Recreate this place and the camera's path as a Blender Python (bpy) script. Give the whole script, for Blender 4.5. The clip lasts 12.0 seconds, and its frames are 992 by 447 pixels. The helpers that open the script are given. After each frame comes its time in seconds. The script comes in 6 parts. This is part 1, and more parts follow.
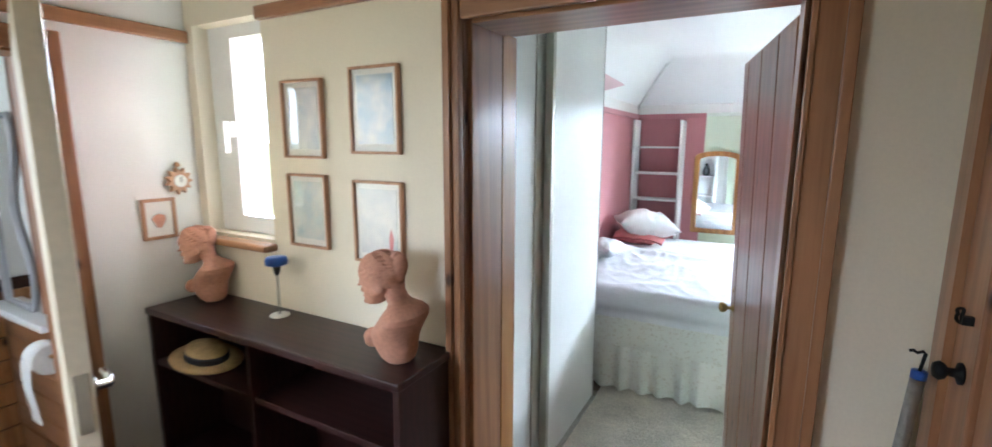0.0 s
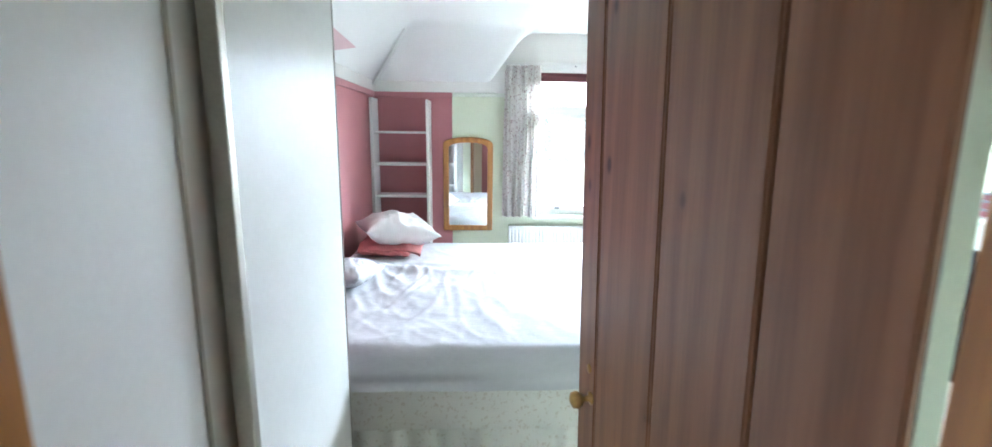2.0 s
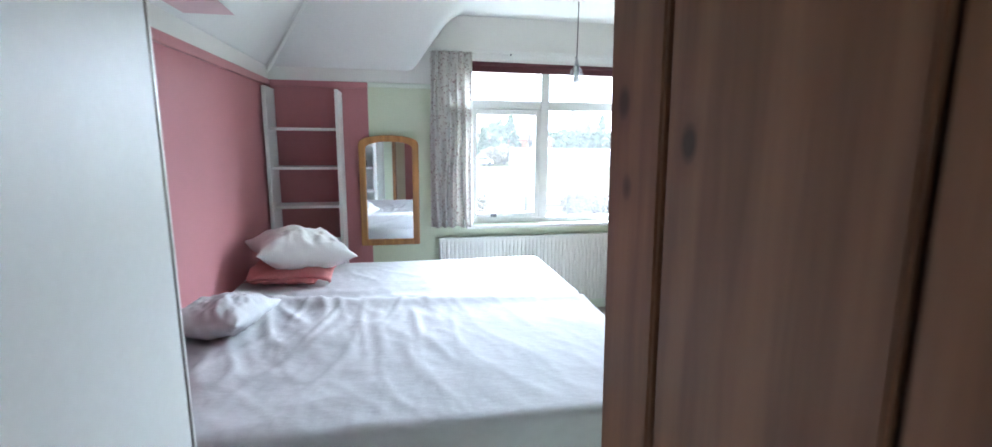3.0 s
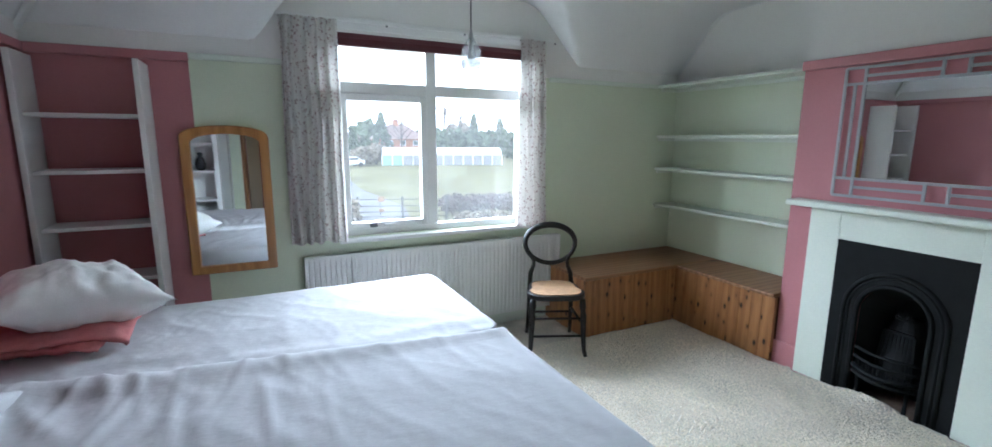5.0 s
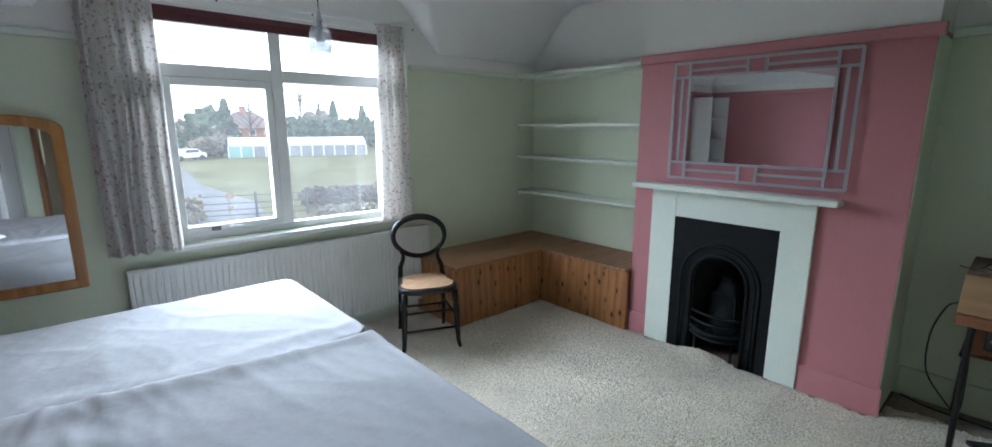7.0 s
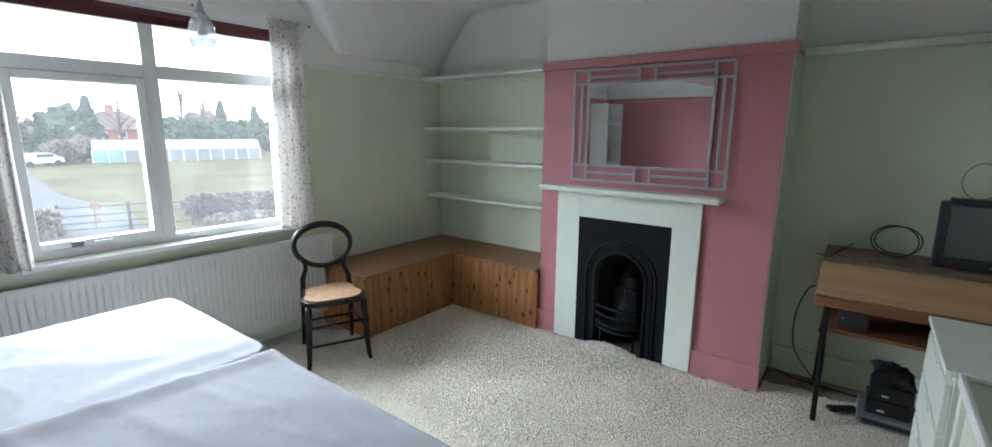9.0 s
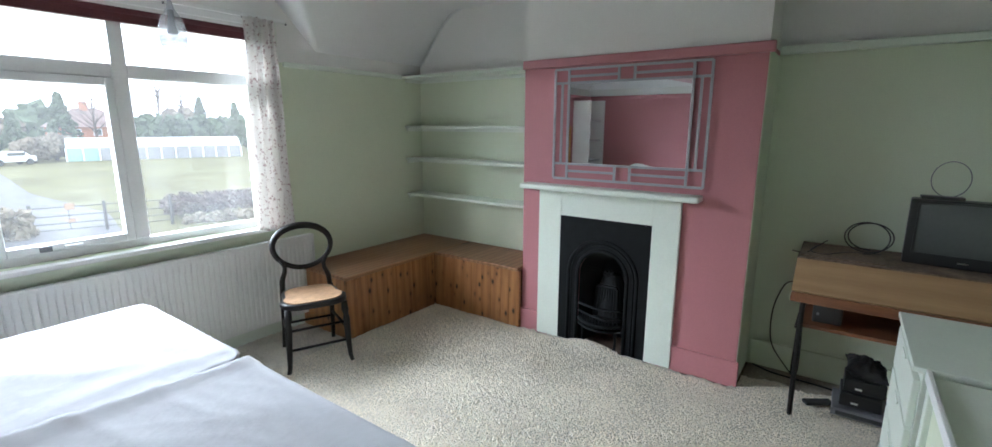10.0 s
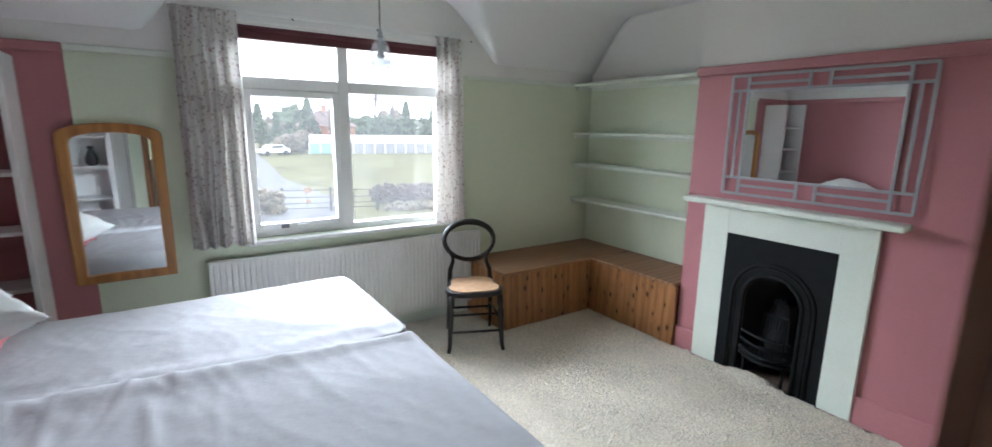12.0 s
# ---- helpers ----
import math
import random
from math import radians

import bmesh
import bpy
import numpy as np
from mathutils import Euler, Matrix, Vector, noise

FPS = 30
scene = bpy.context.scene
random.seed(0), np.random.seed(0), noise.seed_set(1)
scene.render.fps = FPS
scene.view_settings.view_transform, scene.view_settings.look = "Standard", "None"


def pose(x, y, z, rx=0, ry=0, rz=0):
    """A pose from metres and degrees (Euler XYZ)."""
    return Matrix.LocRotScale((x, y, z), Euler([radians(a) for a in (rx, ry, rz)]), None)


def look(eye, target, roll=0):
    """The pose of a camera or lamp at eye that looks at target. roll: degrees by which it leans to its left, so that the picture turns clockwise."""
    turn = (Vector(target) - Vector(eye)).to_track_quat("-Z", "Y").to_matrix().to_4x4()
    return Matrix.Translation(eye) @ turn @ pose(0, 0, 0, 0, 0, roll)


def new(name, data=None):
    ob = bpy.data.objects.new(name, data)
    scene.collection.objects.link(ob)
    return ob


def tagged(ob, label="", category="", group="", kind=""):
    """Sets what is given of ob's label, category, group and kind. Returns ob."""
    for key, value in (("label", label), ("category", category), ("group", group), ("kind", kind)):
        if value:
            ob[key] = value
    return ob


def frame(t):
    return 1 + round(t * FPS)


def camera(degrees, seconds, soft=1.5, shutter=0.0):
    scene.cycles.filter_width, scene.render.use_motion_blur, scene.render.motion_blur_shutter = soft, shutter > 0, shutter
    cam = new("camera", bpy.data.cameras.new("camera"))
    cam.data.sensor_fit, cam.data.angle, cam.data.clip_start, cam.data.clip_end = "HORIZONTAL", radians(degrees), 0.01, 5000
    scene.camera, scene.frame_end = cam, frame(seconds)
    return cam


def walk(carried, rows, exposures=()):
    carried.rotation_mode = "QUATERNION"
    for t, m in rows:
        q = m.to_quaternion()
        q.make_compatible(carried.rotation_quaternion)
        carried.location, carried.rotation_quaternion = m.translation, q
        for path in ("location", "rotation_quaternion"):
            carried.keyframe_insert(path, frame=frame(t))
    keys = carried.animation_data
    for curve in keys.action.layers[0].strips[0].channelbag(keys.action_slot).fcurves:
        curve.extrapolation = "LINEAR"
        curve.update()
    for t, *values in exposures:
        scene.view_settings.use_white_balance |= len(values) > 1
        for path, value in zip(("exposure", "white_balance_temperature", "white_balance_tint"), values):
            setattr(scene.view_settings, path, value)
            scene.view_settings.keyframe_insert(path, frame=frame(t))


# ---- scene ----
cam = camera(91.2, 12.0, shutter=0.3)
PATH = [
    (0, (0.005, -2.57, 1.641), (-0.942, -0.839, 1.314), 0.2),
    (0.5, (-0.161, -2.404, 1.637), (-0.763, -0.528, 1.293), 0.4),
    (1, (-0.302, -2.18, 1.616), (-0.543, -0.228, 1.255), 0.1),
    (1.5, (-0.355, -1.827, 1.622), (-0.383, 0.138, 1.252), -0.1),
    (2, (-0.364, -1.469, 1.624), (-0.275, 0.493, 1.249), 0.7),
    (2.5, (-0.379, -1.159, 1.592), (-0.132, 0.794, 1.23), 0.6),
    (4.3, (-0.285, -0.274, 1.525), (0.396, 1.575, 1.182), 0.5),
    (4.5, (-0.283, -0.244, 1.528), (0.441, 1.588, 1.182), 0.3),
    (5, (-0.272, -0.176, 1.502), (0.599, 1.591, 1.152), 0.3),
    (5.5, (-0.275, -0.14, 1.503), (0.735, 1.548, 1.138), 0.3),
    (6, (-0.253, -0.146, 1.491), (0.871, 1.465, 1.117), 0.2),
    (6.5, (-0.236, -0.131, 1.5), (0.984, 1.406, 1.113), 0.2),
    (7, (-0.221, -0.13, 1.511), (1.083, 1.334, 1.116), 0.0),
    (7.5, (-0.215, -0.116, 1.507), (1.172, 1.271, 1.114), 0.2),
    (9.5, (-0.201, -0.108, 1.514), (1.384, 1.048, 1.127), 0.3),
    (10, (-0.183, -0.123, 1.532), (1.409, 1.019, 1.136), 0.2),
    (10.5, (-0.19, -0.141, 1.52), (1.386, 1.029, 1.134), 0.5),
    (11, (-0.179, -0.177, 1.538), (1.287, 1.127, 1.149), 0.4),
    (11.5, (-0.184, -0.198, 1.544), (1.126, 1.262, 1.153), 0.6),
    (12, (-0.173, -0.259, 1.577), (0.922, 1.367, 1.182), 0.8),
]
EXPOSURE = [(0.0, 2.35, 5400, 7), (1.0, 2.2, 5400, 7), (1.6, 2.4, 5450, 6), (2.5, 1.85, 5450, 7), (4.3, 0.8, 5350, 8), (5.5, 0.5, 5380, 8), (6.5, 0.32, 5400, 8), (7.5, 0.25, 5450, 8), (9.5, 0.56, 5650, 9), (10.8, 0.7, 5700, 9), (12.0, 0.6, 5750, 11)]
walk(cam, [(t, look(eye, target, roll)) for t, eye, target, roll in PATH], EXPOSURE)

# ---------- light ----------
world = bpy.data.worlds.new("overcast_sky")
scene.world = world
world.use_nodes = True
wn, wl = world.node_tree.nodes, world.node_tree.links
sky = wn.new("ShaderNodeTexSky")
sky.sky_type = "NISHITA"
sky.sun_disc = False
sky.sun_elevation, sky.sun_rotation = radians(40), radians(35)
sky.air_density, sky.dust_density, sky.ozone_density = 1.0, 6.0, 1.0
cloud = wn.new("ShaderNodeMix")
cloud.data_type = "RGBA"
cloud.inputs[0].default_value = 0.88
cloud.inputs[7].default_value = (58.0, 60.0, 63.0, 1)
wl.new(sky.outputs[0], cloud.inputs[6])
wl.new(cloud.outputs[2], wn["Background"].inputs[0])
wn["Background"].inputs[1].default_value = 0.044

sun = new("sun", bpy.data.lights.new("sun", "SUN"))
sun.data.energy, sun.data.angle, sun.data.color = 0.5, radians(40), (1.0, 0.96, 0.9)
sun.matrix_world = look((0, 0, 0), (-0.44, -0.62, -0.64))


def area_lamp(name, eye, target, w, h, watts, colour):
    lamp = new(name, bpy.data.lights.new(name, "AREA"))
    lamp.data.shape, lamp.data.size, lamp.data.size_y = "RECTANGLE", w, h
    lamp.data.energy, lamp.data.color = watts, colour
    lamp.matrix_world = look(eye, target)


# First two lamps stand in for sky light at the bedroom and landing windows.
area_lamp("sky_light_bedroom", (0.9, 7.2, 3.65), (0.95, 2.2, 1.5), 20.0, 2.8, 5700, (0.93, 0.97, 1.0))
area_lamp("sky_light_landing", (-1.75, 0.6, 2.9), (-1.7, -1.6, 1.5), 0.9, 1.2, 7, (0.98, 0.98, 1.0))
# Added fill lamps behind unseen openings, to brighten the landing.
area_lamp("fill_light_bathroom", (-4.0, -2.9, 1.8), (0.3, -1.9, 1.2), 0.8, 1.0, 4.5, (1.0, 0.98, 0.95))
area_lamp("fill_light_stairs", (-1.5, -4.2, 1.9), (-0.3, -1.4, 1.1), 0.9, 1.0, 3.5, (1.0, 0.97, 0.92))



# ---------- materials ----------
def material(name, colour, rough=0.6, metal=0.0, vary=0.06, scale=6.0, grain=60.0, bump=0.1, depth=0.002, stretch=(1, 1, 1), per_piece=0.0, coat=0.0, spec=0.5):
    m = bpy.data.materials.new(name)
    m.use_nodes = True
    n, l = m.node_tree.nodes, m.node_tree.links
    b = n["Principled BSDF"]
    b.inputs["Roughness"].default_value, b.inputs["Metallic"].default_value = rough, metal
    b.inputs["Coat Weight"].default_value = coat
    b.inputs["Specular IOR Level"].default_value = spec
    tc, mp = n.new("ShaderNodeTexCoord"), n.new("ShaderNodeMapping")
    mp.inputs["Scale"].default_value = stretch
    l.new(tc.outputs["Object"], mp.inputs["Vector"])
    big, small = n.new("ShaderNodeTexNoise"), n.new("ShaderNodeTexNoise")
    big.inputs["Scale"].default_value, small.inputs["Scale"].default_value = scale, grain
    big.inputs["Detail"].default_value, small.inputs["Detail"].default_value = 3, 2
    l.new(mp.outputs[0], big.inputs["Vector"])
    l.new(mp.outputs[0], small.inputs["Vector"])
    add = n.new("ShaderNodeMath")
    add.operation = "ADD"
    l.new(big.outputs["Fac"], add.inputs[0])
    l.new(small.outputs["Fac"], add.inputs[1])
    fac = add.outputs[0]
    if per_piece:
        info, mul, sub = n.new("ShaderNodeObjectInfo"), n.new("ShaderNodeMath"), n.new("ShaderNodeMath")
        mul.operation, mul.inputs[1].default_value = "MULTIPLY", per_piece
        l.new(info.outputs["Random"], mul.inputs[0])
        l.new(fac, sub.inputs[0])
        l.new(mul.outputs[0], sub.inputs[1])
        fac = sub.outputs[0]
    span = n.new("ShaderNodeMapRange")
    span.inputs["From Min"].default_value, span.inputs["From Max"].default_value = 0.6, 1.4
    span.inputs["To Min"].default_value, span.inputs["To Max"].default_value = 1 - vary * 2, 1 + vary * 2
    l.new(fac, span.inputs["Value"])
    tint = n.new("ShaderNodeMix")
    tint.data_type, tint.blend_type = "RGBA", "MULTIPLY"
    tint.inputs[0].default_value = 1
    tint.inputs[6].default_value = (*colour, 1)
    l.new(span.outputs[0], tint.inputs[7])
    l.new(tint.outputs[2], b.inputs["Base Color"])
    if bump:
        bp = n.new("ShaderNodeBump")
        bp.inputs["Strength"].default_value, bp.inputs["Distance"].default_value = bump, depth
        l.new(add.outputs[0], bp.inputs["Height"])
        l.new(bp.outputs[0], b.inputs["Normal"])
    return m


def wood(name, light, dark, along="Z", rough=0.45, knots=0.0, rings=9.0, bump=0.15, coat=0.0, knot_colour=(0.05, 0.018, 0.007), knot_size=0.17):
    m = bpy.data.materials.new(name)
    m.use_nodes = True
    n, l = m.node_tree.nodes, m.node_tree.links
    b = n["Principled BSDF"]
    b.inputs["Roughness"].default_value, b.inputs["Coat Weight"].default_value = rough, coat
    b.inputs["Coat Roughness"].default_value = 0.22
    tc, mp, info = n.new("ShaderNodeTexCoord"), n.new("ShaderNodeMapping"), n.new("ShaderNodeObjectInfo")
    mp.inputs["Scale"].default_value = {"X": (0.09, 1, 1), "Y": (1, 0.09, 1), "Z": (1, 1, 0.06)}[along]
    off = n.new("ShaderNodeVectorMath")
    off.operation = "ADD"
    shift = n.new("ShaderNodeMath")
    shift.operation, shift.inputs[1].default_value = "MULTIPLY", 13.7
    l.new(info.outputs["Random"], shift.inputs[0])
    l.new(tc.outputs["Object"], off.inputs[0])
    l.new(shift.outputs[0], off.inputs[1])
    l.new(off.outputs[0], mp.inputs["Vector"])
    warp, grain, fine = n.new("ShaderNodeTexNoise"), n.new("ShaderNodeTexWave"), n.new("ShaderNodeTexNoise")
    warp.inputs["Scale"].default_value, warp.inputs["Detail"].default_value = 7.0, 3
    fine.inputs["Scale"].default_value, fine.inputs["Detail"].default_value = 110.0, 4
    grain.inputs["Scale"].default_value, grain.inputs["Distortion"].default_value = rings, 6.0
    grain.inputs["Detail"].default_value, grain.inputs["Detail Scale"].default_value = 3, 1.5
    grain.bands_direction = {"X": "Y", "Y": "X", "Z": "DIAGONAL"}[along]
    for node in (warp, grain, fine):
        l.new(mp.outputs[0], node.inputs["Vector"])
    mix1 = n.new("ShaderNodeMath")
    mix1.operation = "MULTIPLY_ADD"
    mix1.inputs[1].default_value = 0.26
    l.new(grain.outputs["Fac"], mix1.inputs[0])
    half = n.new("ShaderNodeMath")
    half.operation, half.inputs[1].default_value = "MULTIPLY", 0.36
    l.new(warp.outputs["Fac"], half.inputs[0])
    l.new(half.outputs[0], mix1.inputs[2])
    mix2 = n.new("ShaderNodeMath")
    mix2.operation, mix2.inputs[1].default_value = "MULTIPLY_ADD", 0.4
    l.new(fine.outputs["Fac"], mix2.inputs[0])
    l.new(mix1.outputs[0], mix2.inputs[2])
    ramp = n.new("ShaderNodeValToRGB")
    ramp.color_ramp.elements[0].position, ramp.color_ramp.elements[1].position = 0.32, 0.80
    ramp.color_ramp.elements[0].color, ramp.color_ramp.elements[1].color = (*light, 1), (*dark, 1)
    l.new(mix2.outputs[0], ramp.inputs[0])
    colour = ramp.outputs[0]
    if knots:
        kmap, spot = n.new("ShaderNodeMapping"), n.new("ShaderNodeTexVoronoi")
        kmap.inputs["Scale"].default_value = {"X": (0.55, 1, 1), "Y": (1, 0.55, 1), "Z": (1, 1, 0.55)}[along]
        l.new(off.outputs[0], kmap.inputs["Vector"])
        l.new(kmap.outputs[0], spot.inputs["Vector"])
        spot.inputs["Scale"].default_value = knots
        edge = n.new("ShaderNodeValToRGB")
        edge.color_ramp.elements[0].position, edge.color_ramp.elements[1].position = knot_size * 0.5, knot_size
        edge.color_ramp.elements[0].color, edge.color_ramp.elements[1].color = (1, 1, 1, 1), (0.16, 0.16, 0.16, 1)
        edge.color_ramp.elements.new(knot_size * 1.9).color = (0, 0, 0, 1)
        l.new(spot.outputs["Distance"], edge.inputs[0])
        kmix = n.new("ShaderNodeMix")
        kmix.data_type = "RGBA"
        kmix.inputs[7].default_value = (*knot_colour, 1)
        l.new(edge.outputs[0], kmix.inputs[0])
        l.new(colour, kmix.inputs[6])
        colour = kmix.outputs[2]
    l.new(colour, b.inputs["Base Color"])
    bp = n.new("ShaderNodeBump")
    bp.inputs["Strength"].default_value, bp.inputs["Distance"].default_value = bump, 0.002
    l.new(mix2.outputs[0], bp.inputs["Height"])
    l.new(bp.outputs[0], b.inputs["Normal"])
    return m


def glass(name, tint=(1, 1, 1), rough=0.0, haze=0.0):
    m = bpy.data.materials.new(name)
    m.use_nodes = True
    n, l = m.node_tree.nodes, m.node_tree.links
    out = n["Material Output"]
    n.remove(n["Principled BSDF"])
    clear, shine, rim, mix = n.new("ShaderNodeBsdfTransparent"), n.new("ShaderNodeBsdfGlossy"), n.new("ShaderNodeLayerWeight"), n.new("ShaderNodeMixShader")
    clear.inputs[0].default_value = (*tint, 1)
    shine.inputs["Roughness"].default_value = rough
    power, gain = n.new("ShaderNodeMath"), n.new("ShaderNodeMath")
    power.operation, power.inputs[1].default_value = "POWER", 5
    gain.operation, gain.inputs[1].default_value, gain.inputs[2].default_value = "MULTIPLY_ADD", 0.5, 0.03
    l.new(rim.outputs["Facing"], power.inputs[0])
    l.new(power.outputs[0], gain.inputs[0])
    l.new(gain.outputs[0], mix.inputs[0])
    l.new(clear.outputs[0], mix.inputs[1])
    l.new(shine.outputs[0], mix.inputs[2])
    l.new(mix.outputs[0], out.inputs[0])
    # Translucent share: an outdoor haze veil on panes, frosting on lamp glass.
    if haze:
        veil, both, mottle = n.new("ShaderNodeBsdfTranslucent"), n.new("ShaderNodeMixShader"), n.new("ShaderNodeTexNoise")
        mottle.inputs["Scale"].default_value = 3.0
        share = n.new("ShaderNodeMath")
        share.operation, share.inputs[1].default_value = "MULTIPLY", haze * 2
        l.new(mottle.outputs["Fac"], share.inputs[0])
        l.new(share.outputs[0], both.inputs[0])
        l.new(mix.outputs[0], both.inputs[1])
        l.new(veil.outputs[0], both.inputs[2])
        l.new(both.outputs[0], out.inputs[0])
    return m


M_cream = material("cream_wall_paint", (0.74, 0.67, 0.53), 0.7, vary=0.02, scale=1.5, grain=140, bump=0.12)
M_white_wall = material("white_wall_paint", (0.80, 0.79, 0.76), 0.7, vary=0.02, scale=1.6, grain=140, bump=0.12)
M_green = material("pale_green_wall_paint", (0.66, 0.715, 0.55), 0.65, vary=0.025, scale=1.8, grain=150, bump=0.12)
M_pink = material("dusty_pink_wall_paint", (0.46, 0.185, 0.20), 0.62, vary=0.03, scale=2.0, grain=150, bump=0.12)
M_pink_trim = material("dusty_pink_gloss", (0.48, 0.20, 0.215), 0.4, vary=0.03, scale=3, grain=90, bump=0.08)
M_ceiling = material("white_ceiling_paint", (0.80, 0.80, 0.79), 0.8, vary=0.02, scale=1.2, grain=90, bump=0.15, depth=0.003)
M_white_gloss = material("white_gloss_paint", (0.80, 0.80, 0.78), 0.35, vary=0.02, scale=4, grain=70, bump=0.06)
M_pale_gloss = material("pale_green_white_gloss", (0.72, 0.77, 0.68), 0.4, vary=0.02, scale=4, grain=80, bump=0.08)
M_panel = material("white_laminate", (0.78, 0.79, 0.77), 0.45, vary=0.015, scale=2, grain=50, bump=0.04)
M_alu = material("aluminium_profile", (0.42, 0.40, 0.36), 0.4, 0.9, vary=0.05, scale=8, grain=120, bump=0.05)
M_carpet = material("cream_shag_carpet", (0.69, 0.64, 0.55), 0.95, vary=0.17, scale=4, grain=130, bump=1.0, depth=0.012, spec=0.1)
M_tufts = material("cream_pile", (0.82, 0.74, 0.61), 0.95, vary=0.08, scale=3, grain=60, bump=0, spec=0.1)
n_t, l_t = M_tufts.node_tree.nodes, M_tufts.node_tree.links
tuft_geo, tuft_range, tuft_mix = n_t.new("ShaderNodeNewGeometry"), n_t.new("ShaderNodeMapRange"), n_t.new("ShaderNodeMix")
tuft_range.inputs["To Min"].default_value, tuft_range.inputs["To Max"].default_value = 0.86, 1.08
tuft_mix.data_type, tuft_mix.blend_type = "RGBA", "MULTIPLY"
tuft_mix.inputs[0].default_value = 1
l_t.new(tuft_geo.outputs["Random Per Island"], tuft_range.inputs["Value"])
tuft_base = n_t["Principled BSDF"].inputs["Base Color"].links[0].from_socket
l_t.new(tuft_base, tuft_mix.inputs[6])
l_t.new(tuft_range.outputs[0], tuft_mix.inputs[7])
l_t.new(tuft_mix.outputs[2], n_t["Principled BSDF"].inputs["Base Color"])
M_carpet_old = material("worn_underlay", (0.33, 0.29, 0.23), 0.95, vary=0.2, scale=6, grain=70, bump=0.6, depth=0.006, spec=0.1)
M_landing_carpet = material("brown_landing_carpet", (0.20, 0.13, 0.08), 0.95, vary=0.12, scale=6, grain=120, bump=0.5, depth=0.005, spec=0.1)
M_pine_z = wood("varnished_pine_upright", (0.385, 0.19, 0.088), (0.20, 0.088, 0.04), "Z", 0.32, 9.0, 9.0, coat=0.4, knot_size=0.13)
M_pine_x = wood("varnished_pine_level", (0.385, 0.19, 0.088), (0.20, 0.088, 0.04), "X", 0.32, 4.0, 6.0, coat=0.25)
M_pine_y = wood("varnished_pine_deep", (0.385, 0.19, 0.088), (0.20, 0.088, 0.04), "Y", 0.32, 4.0, 6.0, coat=0.25)
M_door = wood("stained_pine_boards", (0.285, 0.135, 0.07), (0.165, 0.073, 0.037), "Z", 0.36, 9.0, 10.0, coat=0.3, knot_size=0.12)
M_groove = material("dark_groove", (0.05, 0.02, 0.01), 0.8, bump=0)
M_knotty = wood("knotty_pine_boards", (0.42, 0.20, 0.075), (0.22, 0.088, 0.03), "Z", 0.4, 15.0, 7.0, coat=0.1, knot_size=0.22, knot_colour=(0.022, 0.009, 0.005))
M_bench_top = wood("brown_pine_top", (0.32, 0.17, 0.085), (0.17, 0.08, 0.036), "X", 0.45, 3.0, 6.0)
M_oak = wood("light_oak", (0.40, 0.255, 0.13), (0.31, 0.185, 0.09), "Y", 0.45, 0, 5.0)
M_teak = wood("red_brown_wood", (0.24, 0.10, 0.045), (0.12, 0.045, 0.02), "Y", 0.45, 0, 12.0)
M_mirror_pine = wood("honey_pine_frame", (0.50, 0.24, 0.07), (0.30, 0.12, 0.03), "Z", 0.35, 3.0, 8.0, coat=0.3)
M_dark_case = wood("dark_mahogany_veneer", (0.040, 0.016, 0.014), (0.018, 0.007, 0.007), "X", 0.32, 0, 10.0, bump=0.05)
M_ebony = material("ebonised_wood", (0.011, 0.009, 0.008), 0.42, vary=0.15, scale=12, grain=120, bump=0.06, spec=0.3)
M_iron = material("black_cast_iron", (0.007, 0.008, 0.0085), 0.6, 0.0, vary=0.2, scale=14, grain=180, bump=0.2, spec=0.16)
M_soot = material("sooty_iron", (0.011, 0.0115, 0.012), 0.8, vary=0.2, scale=10, grain=90, bump=0.3, spec=0.3)
M_black = material("black_plastic", (0.017, 0.017, 0.018), 0.42, vary=0.08, scale=20, grain=200, bump=0.04)
M_grey_plastic = material("grey_plastic", (0.16, 0.16, 0.17), 0.45, vary=0.06, scale=12, grain=160, bump=0.04)
M_pewter = material("pewter_paint", (0.38, 0.38, 0.40), 0.5, 0.0, vary=0.06, scale=12, grain=120, bump=0.05)
M_chrome = material("chrome", (0.75, 0.74, 0.72), 0.12, 1.0, vary=0.02, bump=0)
M_brass = material("aged_brass", (0.42, 0.27, 0.10), 0.32, 1.0, vary=0.1, scale=30, grain=160, bump=0.05)
M_mirror = material("silvered_mirror", (0.86, 0.88, 0.88), 0.01, 1.0, vary=0.0, bump=0)
M_cane = material("woven_cane", (0.42, 0.25, 0.13), 0.7, vary=0.14, scale=30, grain=230, bump=0.6, depth=0.003)
M_terracotta = material("terracotta", (0.50, 0.25, 0.165), 0.75, vary=0.1, scale=9, grain=90, bump=0.2)
M_sheet = material("white_cotton_sheet", (0.54, 0.54, 0.555), 0.85, vary=0.02, scale=14, grain=45, bump=0.22, depth=0.005, stretch=(0.6, 1.3, 1), spec=0.2)
M_pillow = material("white_pillow_cotton", (0.80, 0.80, 0.78), 0.85, vary=0.03, scale=7, grain=240, bump=0.25, spec=0.2)
M_red_cloth = material("salmon_red_cotton", (0.56, 0.20, 0.20), 0.85, vary=0.1, scale=10, grain=220, bump=0.3)
M_burgundy = material("burgundy_blind", (0.09, 0.018, 0.022), 0.6, vary=0.1, scale=8, grain=120, bump=0.1)
M_straw = material("woven_straw", (0.52, 0.36, 0.18), 0.8, vary=0.14, scale=30, grain=160, bump=0.5, depth=0.003)
M_navy = material("navy_ribbon", (0.03, 0.035, 0.06), 0.6, vary=0.1, bump=0.1)
